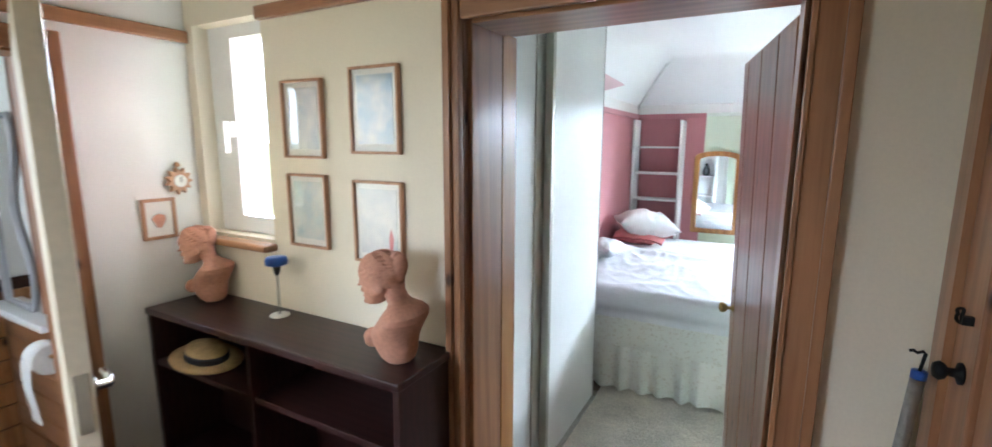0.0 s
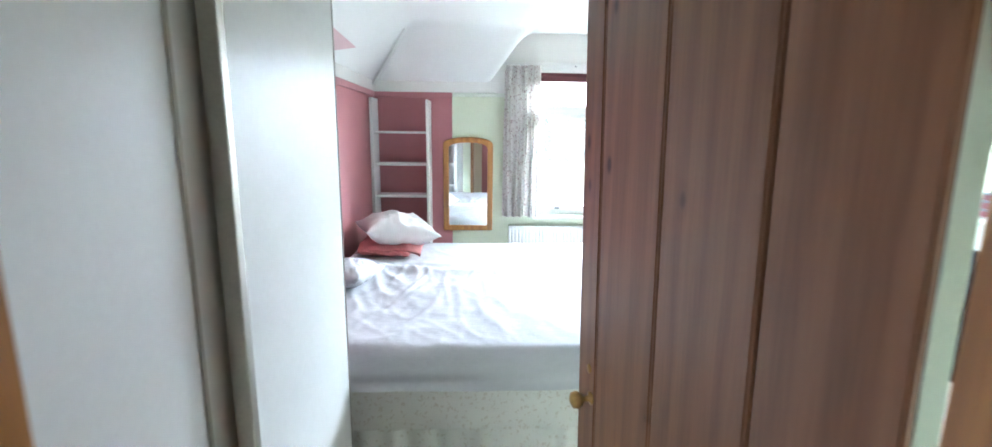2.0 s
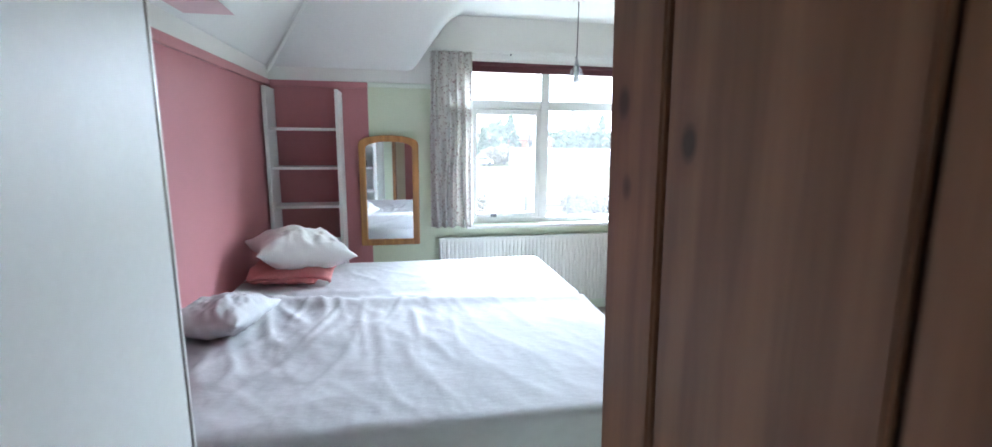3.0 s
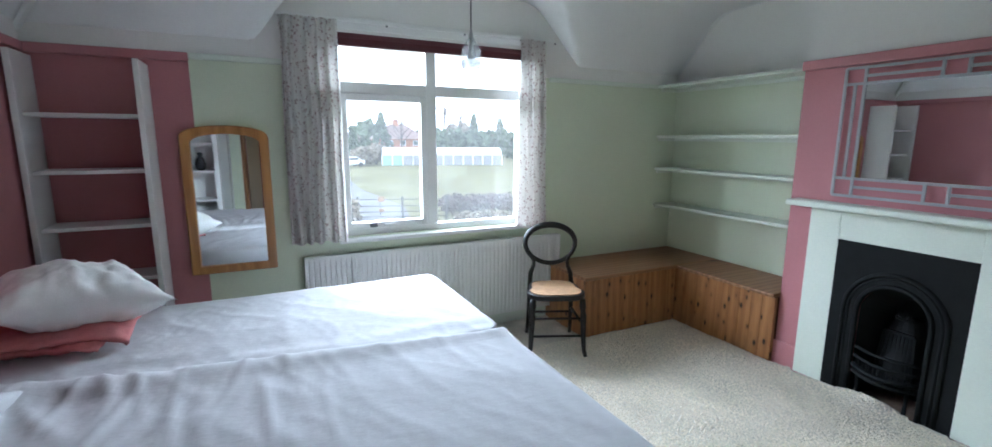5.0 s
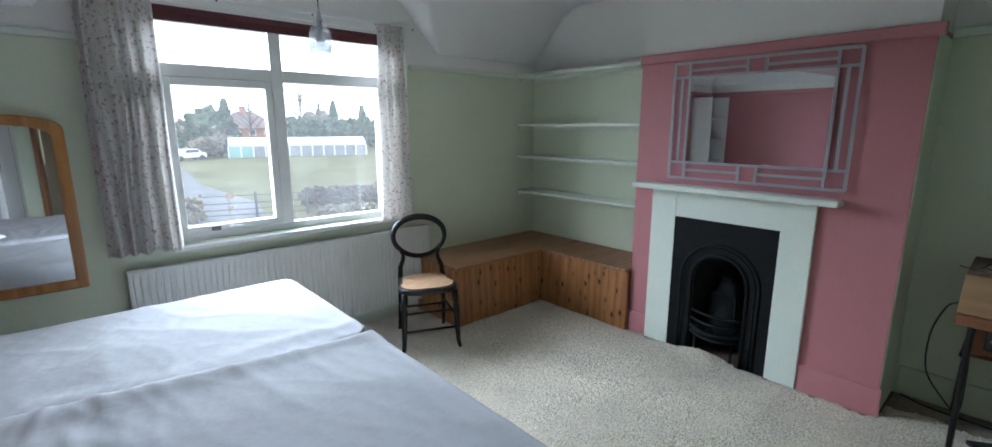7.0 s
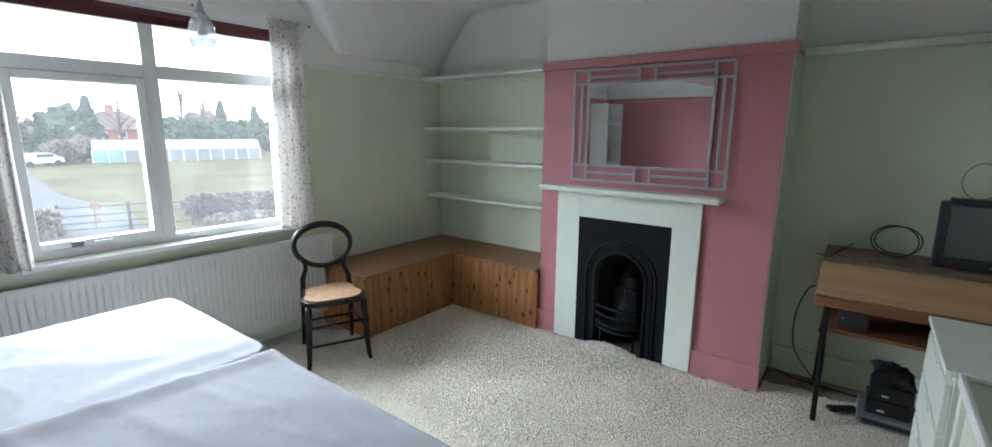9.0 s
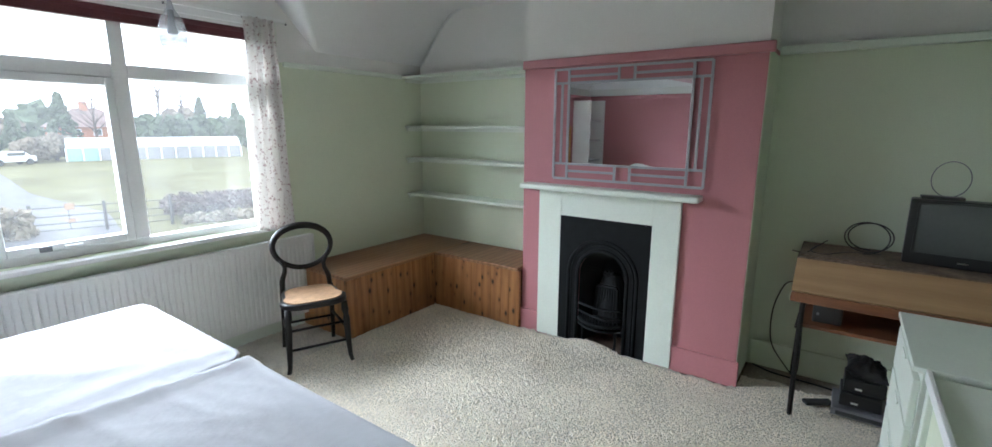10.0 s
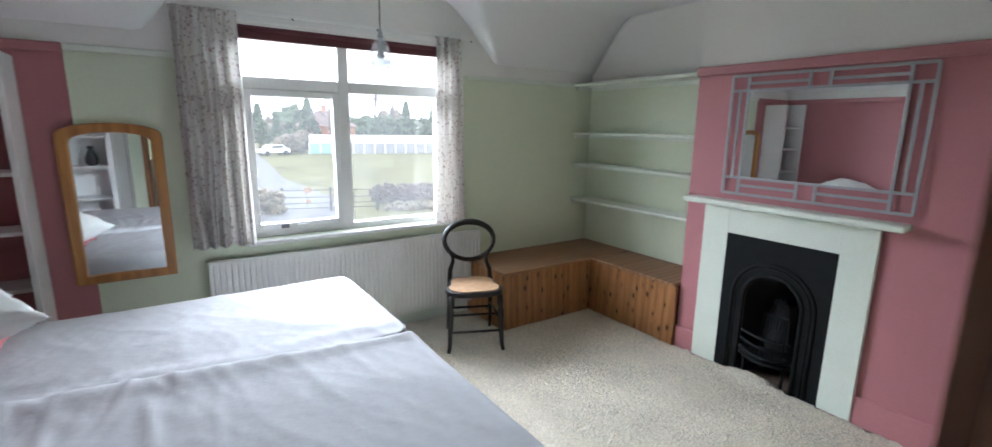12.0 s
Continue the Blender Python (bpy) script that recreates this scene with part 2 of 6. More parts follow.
M_blue = material("blue_plastic", (0.03, 0.10, 0.42), 0.35, vary=0.05, bump=0.03)
M_paper = material("white_paper", (0.78, 0.77, 0.72), 0.8, vary=0.03, scale=20, grain=120, bump=0.05)
M_steel = material("galvanised_tube", (0.42, 0.43, 0.44), 0.35, 0.9, vary=0.1, scale=14, grain=90, bump=0.08)
M_radiator = material("white_radiator_enamel", (0.78, 0.78, 0.76), 0.35, vary=0.02, scale=5, grain=70, bump=0.04)
M_screen = material("dark_tube_glass", (0.10, 0.108, 0.10), 0.12, vary=0.03, bump=0)
M_rust = material("dusty_board", (0.16, 0.11, 0.08), 0.8, vary=0.25, scale=8, grain=60, bump=0.4)
M_pane = glass("window_glass")
# Outdoor haze and glare are put into this pane as a white veil.
M_hazy_pane = glass("hazy_window_glass", haze=0.016)
M_lampglass = glass("smoked_lamp_glass", (0.94, 0.95, 0.96), 0.1, haze=0.2)
M_silver_glass = glass("silvered_lamp_glass", (0.75, 0.77, 0.8), 0.2, haze=0.75)


def pattern(name, base, spots, scale, limit, rough=0.85, sheer=0.0):
    """Cloth with small scattered sprigs."""
    m = material(name, base, rough, vary=0.02, scale=6, grain=240, bump=0.2, spec=0.2)
    n, l = m.node_tree.nodes, m.node_tree.links
    b = n["Principled BSDF"]
    ground = b.inputs["Base Color"].links[0].from_socket
    tc, v, w = n.new("ShaderNodeTexCoord"), n.new("ShaderNodeTexVoronoi"), n.new("ShaderNodeTexNoise")
    v.inputs["Scale"].default_value, w.inputs["Scale"].default_value = scale, scale * 1.6
    mulv = n.new("ShaderNodeVectorMath")
    mulv.operation = "SCALE"
    mulv.inputs["Scale"].default_value = 0.045
    addv = n.new("ShaderNodeVectorMath")
    addv.operation = "ADD"
    l.new(tc.outputs["Object"], w.inputs["Vector"])
    l.new(w.outputs["Color"], mulv.inputs[0])
    l.new(tc.outputs["Object"], addv.inputs[0])
    l.new(mulv.outputs[0], addv.inputs[1])
    l.new(addv.outputs[0], v.inputs["Vector"])
    ramp = n.new("ShaderNodeValToRGB")
    ramp.color_ramp.elements[0].position, ramp.color_ramp.elements[1].position = limit, limit + 0.08
    ramp.color_ramp.elements[0].color, ramp.color_ramp.elements[1].color = (1, 1, 1, 1), (0, 0, 0, 1)
    l.new(v.outputs["Distance"], ramp.inputs[0])
    mix = n.new("ShaderNodeMix")
    mix.data_type = "RGBA"
    mix.inputs[7].default_value = (*spots, 1)
    l.new(ramp.outputs[0], mix.inputs[0])
    l.new(ground, mix.inputs[6])
    l.new(mix.outputs[2], b.inputs["Base Color"])
    if sheer:
        thin, both = n.new("ShaderNodeBsdfTranslucent"), n.new("ShaderNodeMixShader")
        both.inputs[0].default_value = sheer
        l.new(mix.outputs[2], thin.inputs["Color"])
        l.new(b.outputs[0], both.inputs[1])
        l.new(thin.outputs[0], both.inputs[2])
        l.new(both.outputs[0], n["Material Output"].inputs[0])
    return m


M_curtain = pattern("sprigged_curtain_cotton", (0.76, 0.74, 0.71), (0.44, 0.33, 0.32), 38, 0.25, sheer=0.46)
M_valance = pattern("sprigged_valance_cotton", (0.74, 0.73, 0.68), (0.64, 0.60, 0.53), 40, 0.24)


# ---------- building helpers ----------
def box(bm, x0, x1, y0, y1, z0, z1, bevel=0.0):
    geo = bmesh.ops.create_cube(bm, size=1)
    vs = geo["verts"]
    for v in vs:
        v.co = Vector(((x0 + x1) / 2 + v.co.x * (x1 - x0), (y0 + y1) / 2 + v.co.y * (y1 - y0), (z0 + z1) / 2 + v.co.z * (z1 - z0)))
    if bevel:
        es = list({e for v in vs for e in v.link_edges})
        bmesh.ops.bevel(bm, geom=es, offset=bevel, segments=2, affect="EDGES", profile=0.7)
    return bm


def boxed(*dims, bevel=0.0):
    return box(bmesh.new(), *dims, bevel=bevel)


def moved(bm, m):
    bmesh.ops.transform(bm, matrix=m, verts=bm.verts)
    return bm


def lathe(profile, at=(0, 0, 0), seg=24, bm=None):
    """A turned body from (radius, height) pairs."""
    bm = bm or bmesh.new()
    rings = []
    for r, z in profile:
        rings.append([bm.verts.new((at[0] + max(r, 0.0004) * math.cos(2 * math.pi * k / seg), at[1] + max(r, 0.0004) * math.sin(2 * math.pi * k / seg), at[2] + z)) for k in range(seg)])
    for a, b in zip(rings, rings[1:]):
        for k in range(seg):
            bm.faces.new((a[k], a[(k + 1) % seg], b[(k + 1) % seg], b[k]))
    bm.faces.new(list(reversed(rings[0])))
    bm.faces.new(rings[-1])
    return bm


def tube(points, radius, seg=10, closed=False, bm=None, flat=1.0):
    """A round bar along points; radius a number or one number for each point."""
    bm = bm or bmesh.new()
    pts = [Vector(p) for p in points]
    n = len(pts)
    rad = radius if isinstance(radius, (list, tuple)) else [radius] * n
    rings, side = [], None
    for i, p in enumerate(pts):
        a = pts[(i - 1) % n] if closed or i else p
        b = pts[(i + 1) % n] if closed or i < n - 1 else p
        d = (b - a).normalized()
        if side is None:
            side = d.orthogonal().normalized()
        side = (side - d * side.dot(d)).normalized()
        up = d.cross(side)
        rings.append([bm.verts.new(p + rad[i] * (side * math.cos(2 * math.pi * k / seg) + up * flat * math.sin(2 * math.pi * k / seg))) for k in range(seg)])
    pairs = list(zip(rings, rings[1:])) + ([(rings[-1], rings[0])] if closed else [])
    for a, b in pairs:
        for k in range(seg):
            bm.faces.new((a[k], a[(k + 1) % seg], b[(k + 1) % seg], b[k]))
    if not closed:
        bm.faces.new(list(reversed(rings[0])))
        bm.faces.new(rings[-1])
    return bm


def plate(outline, axis, lo, hi, bm=None):
    """A slab: a closed outline of (u, v) pairs pushed along an axis from lo to hi."""
    bm = bm or bmesh.new()
    spot = {"x": lambda u, v, w: (w, u, v), "y": lambda u, v, w: (u, w, v), "z": lambda u, v, w: (u, v, w)}[axis]
    a = [bm.verts.new(spot(u, v, lo)) for u, v in outline]
    b = [bm.verts.new(spot(u, v, hi)) for u, v in outline]
    bm.faces.new(a)
    bm.faces.new(list(reversed(b)))
    for i in range(len(a)):
        j = (i + 1) % len(a)
        bm.faces.new((a[i], b[i], b[j], a[j]))
    bmesh.ops.recalc_face_normals(bm, faces=bm.faces)
    return bm


def grid(nx, ny, f, bm=None):
    """A sheet of nx by ny cells whose corners are f(u, v), u and v from 0 to 1."""
    bm = bm or bmesh.new()
    vs = [[bm.verts.new(f(i / nx, j / ny)) for i in range(nx + 1)] for j in range(ny + 1)]
    for j in range(ny):
        for i in range(nx):
            bm.faces.new((vs[j][i], vs[j][i + 1], vs[j + 1][i + 1], vs[j + 1][i]))
    return bm


def finish(name, bm, mat, smooth=False):
    me = bpy.data.meshes.new(name)
    bmesh.ops.recalc_face_normals(bm, faces=bm.faces)
    bm.to_mesh(me)
    bm.free()
    me.materials.append(mat)
    if smooth:
        me.shade_smooth()
    return me


def structure(name, bm, mat, label="", category="", smooth=False):
    return tagged(new(name, finish(name, bm, mat, smooth)), label, category, kind="structure")


def thing(name, at, label, category, group="", kind=""):
    ob = new(name)
    ob.location = at
    ob.empty_display_size = 0.05
    return tagged(ob, label, category, group, kind)


def part(name, bm, mat, parent, label="", smooth=False):
    ob = new(name, bm if isinstance(bm, bpy.types.Mesh) else finish(name, bm, mat, smooth))
    ob.parent = parent
    if parent.parent is None and parent.data is None:
        ob.matrix_parent_inverse = Matrix.Translation(parent.location).inverted()
    return tagged(ob, label)


def soften(ob, width=0.004, segments=2):
    mod = ob.modifiers.new("edge", "BEVEL")
    mod.width, mod.segments, mod.limit_method, mod.angle_limit = width, segments, "ANGLE", radians(40)
    return ob


# ---------- bedroom shell ----------
XL, XR, YB, YW, RAIL, CEIL = -1.30, 3.22, -1.12, 3.19, 1.96, 2.50
WX0, WX1, WZ0, WZ1 = 0.20, 1.70, 0.82, 2.14


def smooth_min(a, b, k):
    h = max(k - abs(a - b), 0) / k
    return min(a, b) - h * h * k * 0.25


def ceiling_height(x, y):
    """Sloping roof over the window wall and the pink wall, cut by the window's dormer, coved into the flat."""
    over_window = 2.04 + 1.18 * (YW - y)
    dormer = 2.03 + min(1.38 * (x + 0.24), 1.05 * (2.14 - x))
    front = max(over_window, dormer)
    left = 2.04 + 1.18 * (x - XL)
    return smooth_min(smooth_min(front, left, 0.02), CEIL, 0.12)


floor = structure("floor", boxed(XL - 0.1, XR + 0.1, YB - 0.02, YW + 0.1, -0.2, -0.006), M_rust, "dusty bare floorboards under the carpet", "floor")

bm = boxed(XL - 0.15, -0.575, YW, YW + 0.3, -0.2, RAIL)
structure("wall_window_pink", bm, M_pink, "dusty pink painted wall beside the window", "wall")
bm = boxed(-0.575, WX0, YW, YW + 0.3, -0.2, RAIL)
box(bm, WX1, XR + 0.15, YW, YW + 0.3, -0.2, RAIL)
box(bm, WX0, WX1, YW, YW + 0.3, -0.2, WZ0)
structure("wall_window_green", bm, M_green, "pale green painted window wall", "wall")
bm = boxed(XL - 0.15, WX0, YW, YW + 0.3, RAIL, 2.75)
box(bm, WX1, XR + 0.15, YW, YW + 0.3, RAIL, 2.75)
box(bm, WX0, WX1, YW, YW + 0.3, WZ1, 2.75)
structure("wall_window_upper", bm, M_white_wall, "off-white wall above the picture rail", "wall")
structure("wall_left", boxed(XL - 0.15, XL, YB, YW, -0.2, RAIL), M_pink, "dusty pink painted bedroom wall", "wall")
structure("wall_left_upper", boxed(XL - 0.15, XL, YB, YW, RAIL, 2.75), M_white_wall, "white strip of wall above the pink", "wall")
structure("wall_fireplace", boxed(XR, XR + 0.15, YB - 0.2, YW, -0.2, RAIL), M_green, "pale green alcove wall", "wall")
structure("wall_fireplace_upper", boxed(XR, XR + 0.15, YB - 0.2, YW, RAIL, 2.75), M_white_wall, "white gable wall above the rail", "wall")

bm = grid(150, 144, lambda u, v: (XL - 0.02 + u * (XR - XL + 0.04), YB - 0.02 + v * (YW - YB + 0.04), ceiling_height(XL + u * (XR - XL), YB + v * (YW - YB))))
ceiling = structure("ceiling", bm, M_ceiling, "white sloping bedroom ceiling with coved edges", "ceiling", smooth=True)
mod = ceiling.modifiers.new("thick", "SOLIDIFY")
mod.thickness, mod.offset = 0.06, 1
structure("roof_cover", boxed(XL - 0.3, XR + 0.3, YB - 0.3, YW + 0.3, 2.75, 2.85), M_ceiling, "closed roof space above the bedroom", "roof")

# chimney breast with its hearth opening
BX, BY0, BY1 = 2.81, 0.27, 1.775
bm = boxed(BX, XR, BY0, 0.80, -0.2, RAIL)
box(bm, BX, XR, 1.46, BY1, -0.2, RAIL)
box(bm, BX, XR, 0.80, 1.46, 0.93, RAIL)
box(bm, XR - 0.08, XR, 0.80, 1.46, -0.2, 0.93)
structure("chimney_breast", bm, M_pink, "dusty pink painted chimney breast", "wall")
structure("chimney_breast_upper", boxed(BX + 0.002, XR, BY0 + 0.002, BY1 - 0.002, RAIL, 2.7), M_white_wall, "white upper part of the chimney breast", "wall")
structure("chimney_breast_side", boxed(BX + 0.012, XR, BY0 - 0.005, BY0, 0.0, RAIL - 0.03), M_green, "pale green side of the chimney breast", "wall")


def moulding(name, x0, x1, y0, y1, z0, z1, mat, label, category="trim"):
    return soften(structure(name, boxed(x0, x1, y0, y1, z0, z1), mat, label, category), 0.008, 3)


moulding("picture_rail_pink_corner", XL, -0.573, YW - 0.022, YW, RAIL - 0.045, RAIL + 0.006, M_pink_trim, "pink painted picture rail", "picture rail")
moulding("picture_rail_pink", XL, XL + 0.022, 0.35, YW - 0.022, RAIL - 0.045, RAIL + 0.006, M_pink_trim, "pink painted picture rail", "picture rail")
moulding("picture_rail_green", -0.573, WX0 - 0.28, YW - 0.018, YW, RAIL - 0.03, RAIL + 0.006, M_pale_gloss, "thin pale picture rail beside the curtain", "picture rail")
moulding("picture_rail_alcove", 1.84, 2.98, YW - 0.018, YW, RAIL - 0.03, RAIL + 0.006, M_pale_gloss, "thin pale picture rail", "picture rail")
moulding("picture_rail_breast", BX - 0.03, BX, BY0 - 0.03, BY1 + 0.005, RAIL - 0.05, RAIL + 0.008, M_pink_trim, "pink picture rail across the chimney breast", "picture rail")
moulding("picture_rail_television", XR - 0.05, XR, YB, BY0 - 0.006, RAIL - 0.02, RAIL + 0.025, M_pale_gloss, "white picture rail ledge", "picture rail")
moulding("baseboard_breast_right", BX - 0.018, BX, BY0 - 0.018, 0.648, 0.0, 0.165, M_pink_trim, "pink painted skirting board", "skirting")
moulding("baseboard_breast_left", BX - 0.018, BX, 1.622, BY1 + 0.012, 0.0, 0.165, M_pink_trim, "pink painted skirting board", "skirting")
moulding("baseboard_alcove", XR - 0.018, XR, YB, BY0 - 0.022, 0.0, 0.17, M_green, "pale green skirting board", "skirting")
moulding("baseboard_window", XL, 1.86, YW - 0.018, YW, 0.0, 0.16, M_pale_gloss, "pale skirting board under the radiator", "skirting")
# batten along the hip of the ceiling, and along the gable
hip = [(XL + d, YW - d, 2.04 + 1.18 * d - 0.012) for d in (0.0, 0.12, 0.25, 0.36)]
structure("trim_hip", tube(hip, 0.022, 6, flat=0.6), M_white_gloss, "white batten along the ceiling hip", "trim")
gable = [(XR - 0.006, y, ceiling_height(1.0, y) if y < 2.4 else smooth_min(2.04 + 1.18 * (YW - y), CEIL, 0.16)) for y in (3.17, 3.08, 3.0, 2.9, 2.82, 2.74, 2.66, 2.56, 2.4, 2.2, 1.9)]
structure("trim_gable", tube(gable, 0.007, 6), M_ceiling, "plaster line where slope meets gable", "trim")

# Pale pink patch lying just under the left slope.
bm = bmesh.new()
bm.faces.new([bm.verts.new((x, y, 2.034 + 1.18 * (x - XL))) for x, y in ((-1.262, 1.40), (-1.262, 1.63), (-1.18, 2.08), (-1.16, 1.10), (-1.20, 1.10))])
structure("ceiling_pink_patch", bm, material("pale_pink_ceiling_tone", (0.66, 0.47, 0.50), 0.8, vary=0.02, scale=2, grain=90, bump=0.1), "pale pink corner patch on the ceiling slope", "ceiling")

# shag carpet, with a ragged edge before the hearth
def carpet_point(u, v):
    x, y = -0.84 + u * (XR - 0.04 + 0.84), YB + 0.02 + v * (YW - YB - 0.04)
    if y < BY0 - 0.02:
        x = min(x, 2.98 + 0.02 * math.sin(y * 23))
    elif y < BY1 + 0.05:
        x = min(x, 2.775 + 0.012 * math.sin(y * 31) + 0.008 * math.sin(y * 77))
    tuft = noise.noise((x * 36, y * 36, 0)) * 0.005 + noise.noise((x * 85, y * 85, 3)) * 0.006 + noise.noise((x * 5, y * 5, 7)) * 0.006
    lift = 0.045 * math.exp(-((x - 2.75) / 0.07) ** 2 - ((y - 1.18) / 0.16) ** 2) + 0.01 * math.exp(-((x - 2.74) / 0.09) ** 2 - ((y - 1.15) / 0.32) ** 2)
    return (x, y, 0.014 + tuft + lift)


carpet = structure("carpet", grid(480, 500, carpet_point), M_carpet, "cream deep-pile shag carpet, slightly grubby by the hearth", "carpet", smooth=True)


def carpet_tufts():
    """Leaning pointed tufts of pile over the open floor, joined as one sheet of stuff."""
    rnd = random.Random(71)
    verts, faces = [], []
    step, seg = 0.0098, 4
    for j in range(int((2.66 + 0.95) / step)):
        for i in range(int((2.98 - 0.45) / step)):
            x, y = 0.45 + (i + rnd.uniform(-0.1, 1.1)) * step, -0.95 + (j + rnd.uniform(-0.1, 1.1)) * step
            if x < 0.62 and 0.45 < y < 2.5 or 1.1 < x < 2.3 and y < -0.38:
                continue
            if y > 2.615 and x > 1.84 or x > 2.75 and (y > 0.62 or y > BY0 - 0.02):
                continue
            if y < BY0 - 0.02 and x > 2.96:
                continue
            u, v = (x + 0.84) / (XR - 0.04 + 0.84), (y - YB - 0.02) / (YW - YB - 0.04)
            z = carpet_point(u, v)[2] - 0.004
            r, h = rnd.uniform(0.0038, 0.0062), rnd.uniform(0.007, 0.013)
            flow = 3.0 * noise.noise((x * 1.7, y * 1.7, 11)) + rnd.uniform(-1.4, 1.4)
            dx, dy = math.cos(flow) * rnd.uniform(0.0, 0.007), math.sin(flow) * rnd.uniform(0.0, 0.007)
            base = len(verts)
            for ring, (rr, hh, lean) in enumerate(((1.0, 0.0, 0.0), (0.95, 0.55, 0.4))):
                for k in range(seg):
                    a = 2 * math.pi * (k + 0.5 * ring) / seg
                    verts.append((x + dx * lean + r * rr * math.cos(a), y + dy * lean + r * rr * math.sin(a), z + h * hh))
            verts.append((x + dx, y + dy, z + h))
            for k in range(seg):
                n = (k + 1) % seg
                faces.append((base + k, base + n, base + seg + n, base + seg + k))
                faces.append((base + seg + k, base + seg + n, base + 2 * seg))
    me = bpy.data.meshes.new("carpet_tufts")
    me.from_pydata(verts, [], faces)
    me.materials.append(M_tufts)
    me.shade_smooth()
    tagged(new("carpet_tufts", me), "cream shaggy carpet pile, flattened in places", "carpet", kind="stuff")


carpet_tufts()
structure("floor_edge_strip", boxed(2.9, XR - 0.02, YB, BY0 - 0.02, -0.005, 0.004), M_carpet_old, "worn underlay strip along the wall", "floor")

# door wall: landing leaf and bedroom leaf
DX0, DX1, DZ, YH = -0.735, 0.065, 1.975, -1.42
HX0, HX1 = -2.0, 0.32
bm = boxed(DX0 - 0.03, DX1 + 0.03, YH, -1.24, DZ + 0.03, 2.75)
box(bm, DX1 + 0.03, 3.4, YH, -1.24, -0.2, 2.75)
box(bm, -1.55, DX0 - 0.03, YH, -1.24, -0.2, 2.75)
box(bm, HX0 - 0.15, -1.95, YH, -1.24, -0.2, 2.75)
box(bm, -1.95, -1.55, YH, -1.24, -0.2, 1.285)
box(bm, -1.95, -1.55, YH, -1.24, 2.075, 2.75)
structure("wall_landing", bm, M_cream, "cream painted landing wall with pictures", "wall")
bm = boxed(DX0 - 0.03, DX1 + 0.03, -1.24, YB, DZ + 0.03, 2.75)
box(bm, DX1 + 0.03, XR + 0.15, -1.24, YB, -0.2, 2.75)
box(bm, XL - 0.15, DX0 - 0.03, -1.24, YB, -0.2, 2.75)
structure("wall_door_bedroom", bm, M_green, "pale green wall round the bedroom door", "wall")

# ---------- landing shell ----------
structure("floor_landing", boxed(HX0 - 1.4, 0.6, -3.55, YB - 0.02, -0.2, 0.0), M_landing_carpet, "brown carpet on the landing", "floor")
bm = boxed(HX0 - 0.15, HX0, -1.88, YH, -0.2, 2.6)
box(bm, HX0 - 0.15, HX0, -3.5, -2.62, -0.2, 2.6)
box(bm, HX0 - 0.15, HX0, -2.62, -1.88, 1.93, 2.6)
structure("wall_landing_left", bm, M_white_wall, "white painted landing wall", "wall")
bm = boxed(HX1, HX1 + 0.15, -3.5, YH, 1.99, 2.6)
box(bm, HX1, HX1 + 0.15, -3.5, -2.30, -0.2, 1.99)
box(bm, HX1, HX1 + 0.15, -1.47, YH, -0.2, 1.99)
box(bm, HX1 + 0.1, HX1 + 0.15, -2.30, -1.47, -0.2, 1.99)
structure("wall_landing_right", bm, M_cream, "cream landing wall round the pine door", "wall")
# Unseen back wall, with an opening added for the fill lamp.
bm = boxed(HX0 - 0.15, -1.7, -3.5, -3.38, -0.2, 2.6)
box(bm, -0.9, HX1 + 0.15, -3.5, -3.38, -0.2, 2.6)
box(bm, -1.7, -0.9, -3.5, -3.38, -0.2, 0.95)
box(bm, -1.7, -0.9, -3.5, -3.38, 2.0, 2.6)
structure("wall_landing_back", bm, M_cream, "cream wall at the back of the landing", "wall")
structure("wall_landing_pink_strip", boxed(-0.70, -0.34, -3.38, -3.374, 0.0, 2.35), M_pink, "narrow pink panel of landing wall", "wall")
structure("ceiling_landing", boxed(HX0 - 0.15, HX1 + 0.15, -3.5, YH, 2.42, 2.6), M_ceiling, "white landing ceiling", "ceiling")
soften(structure("picture_rail_landing_left", boxed(HX0, HX0 + 0.025, -3.38, YH, 2.015, 2.06), M_pine_y, "varnished pine picture rail", "picture rail"), 0.006)
soften(structure("picture_rail_landing_front", boxed(-1.55, -0.9, YH - 0.025, YH, 2.05, 2.095), M_pine_x, "varnished pine picture rail", "picture rail"), 0.006)
structure("baseboard_landing", boxed(HX0, HX0 + 0.02, -1.84, YH, 0.0, 0.13), M_pine_y, "varnished pine skirting board", "skirting")

# bathroom seen past its open door
# Opening in the far wall is added and unseen; a fill lamp shines through.
bm = boxed(-3.3, -3.2, -3.3, -1.5, -0.2, 1.15)
box(bm, -3.3, -3.2, -3.3, -1.5, 2.05, 2.6)
box(bm, -3.3, -3.2, -2.55, -1.5, 1.15, 2.05)
box(bm, -3.3, -3.2, -3.3, -3.15, 1.15, 2.05)
box(bm, -3.2, HX0 - 0.15, -1.72, -1.4, -0.2, 2.6)
box(bm, -3.2, HX0 - 0.15, -3.3, -3.2, -0.2, 2.6)
structure("wall_bathroom", bm, M_white_wall, "plain bathroom walls", "wall")
structure("ceiling_bathroom", boxed(-3.3, HX0 - 0.15, -3.3, -1.4, 2.42, 2.6), M_ceiling, "plain bathroom ceiling", "ceiling")
panel = structure("bathroom_panelling", boxed(-3.2, -3.185, -3.2, -1.5, 0, 0.98), M_groove, "pine tongue-and-groove panelling", "panelling")
board_mesh = finish("board", boxed(-3.185, -3.172, -3.19, -1.51, 0.0, 0.108, bevel=0.004), M_knotty)
for k in range(8):
    ob = part("board", board_mesh, M_knotty, panel)
    ob.location.z = 0.01 + 0.115 * k
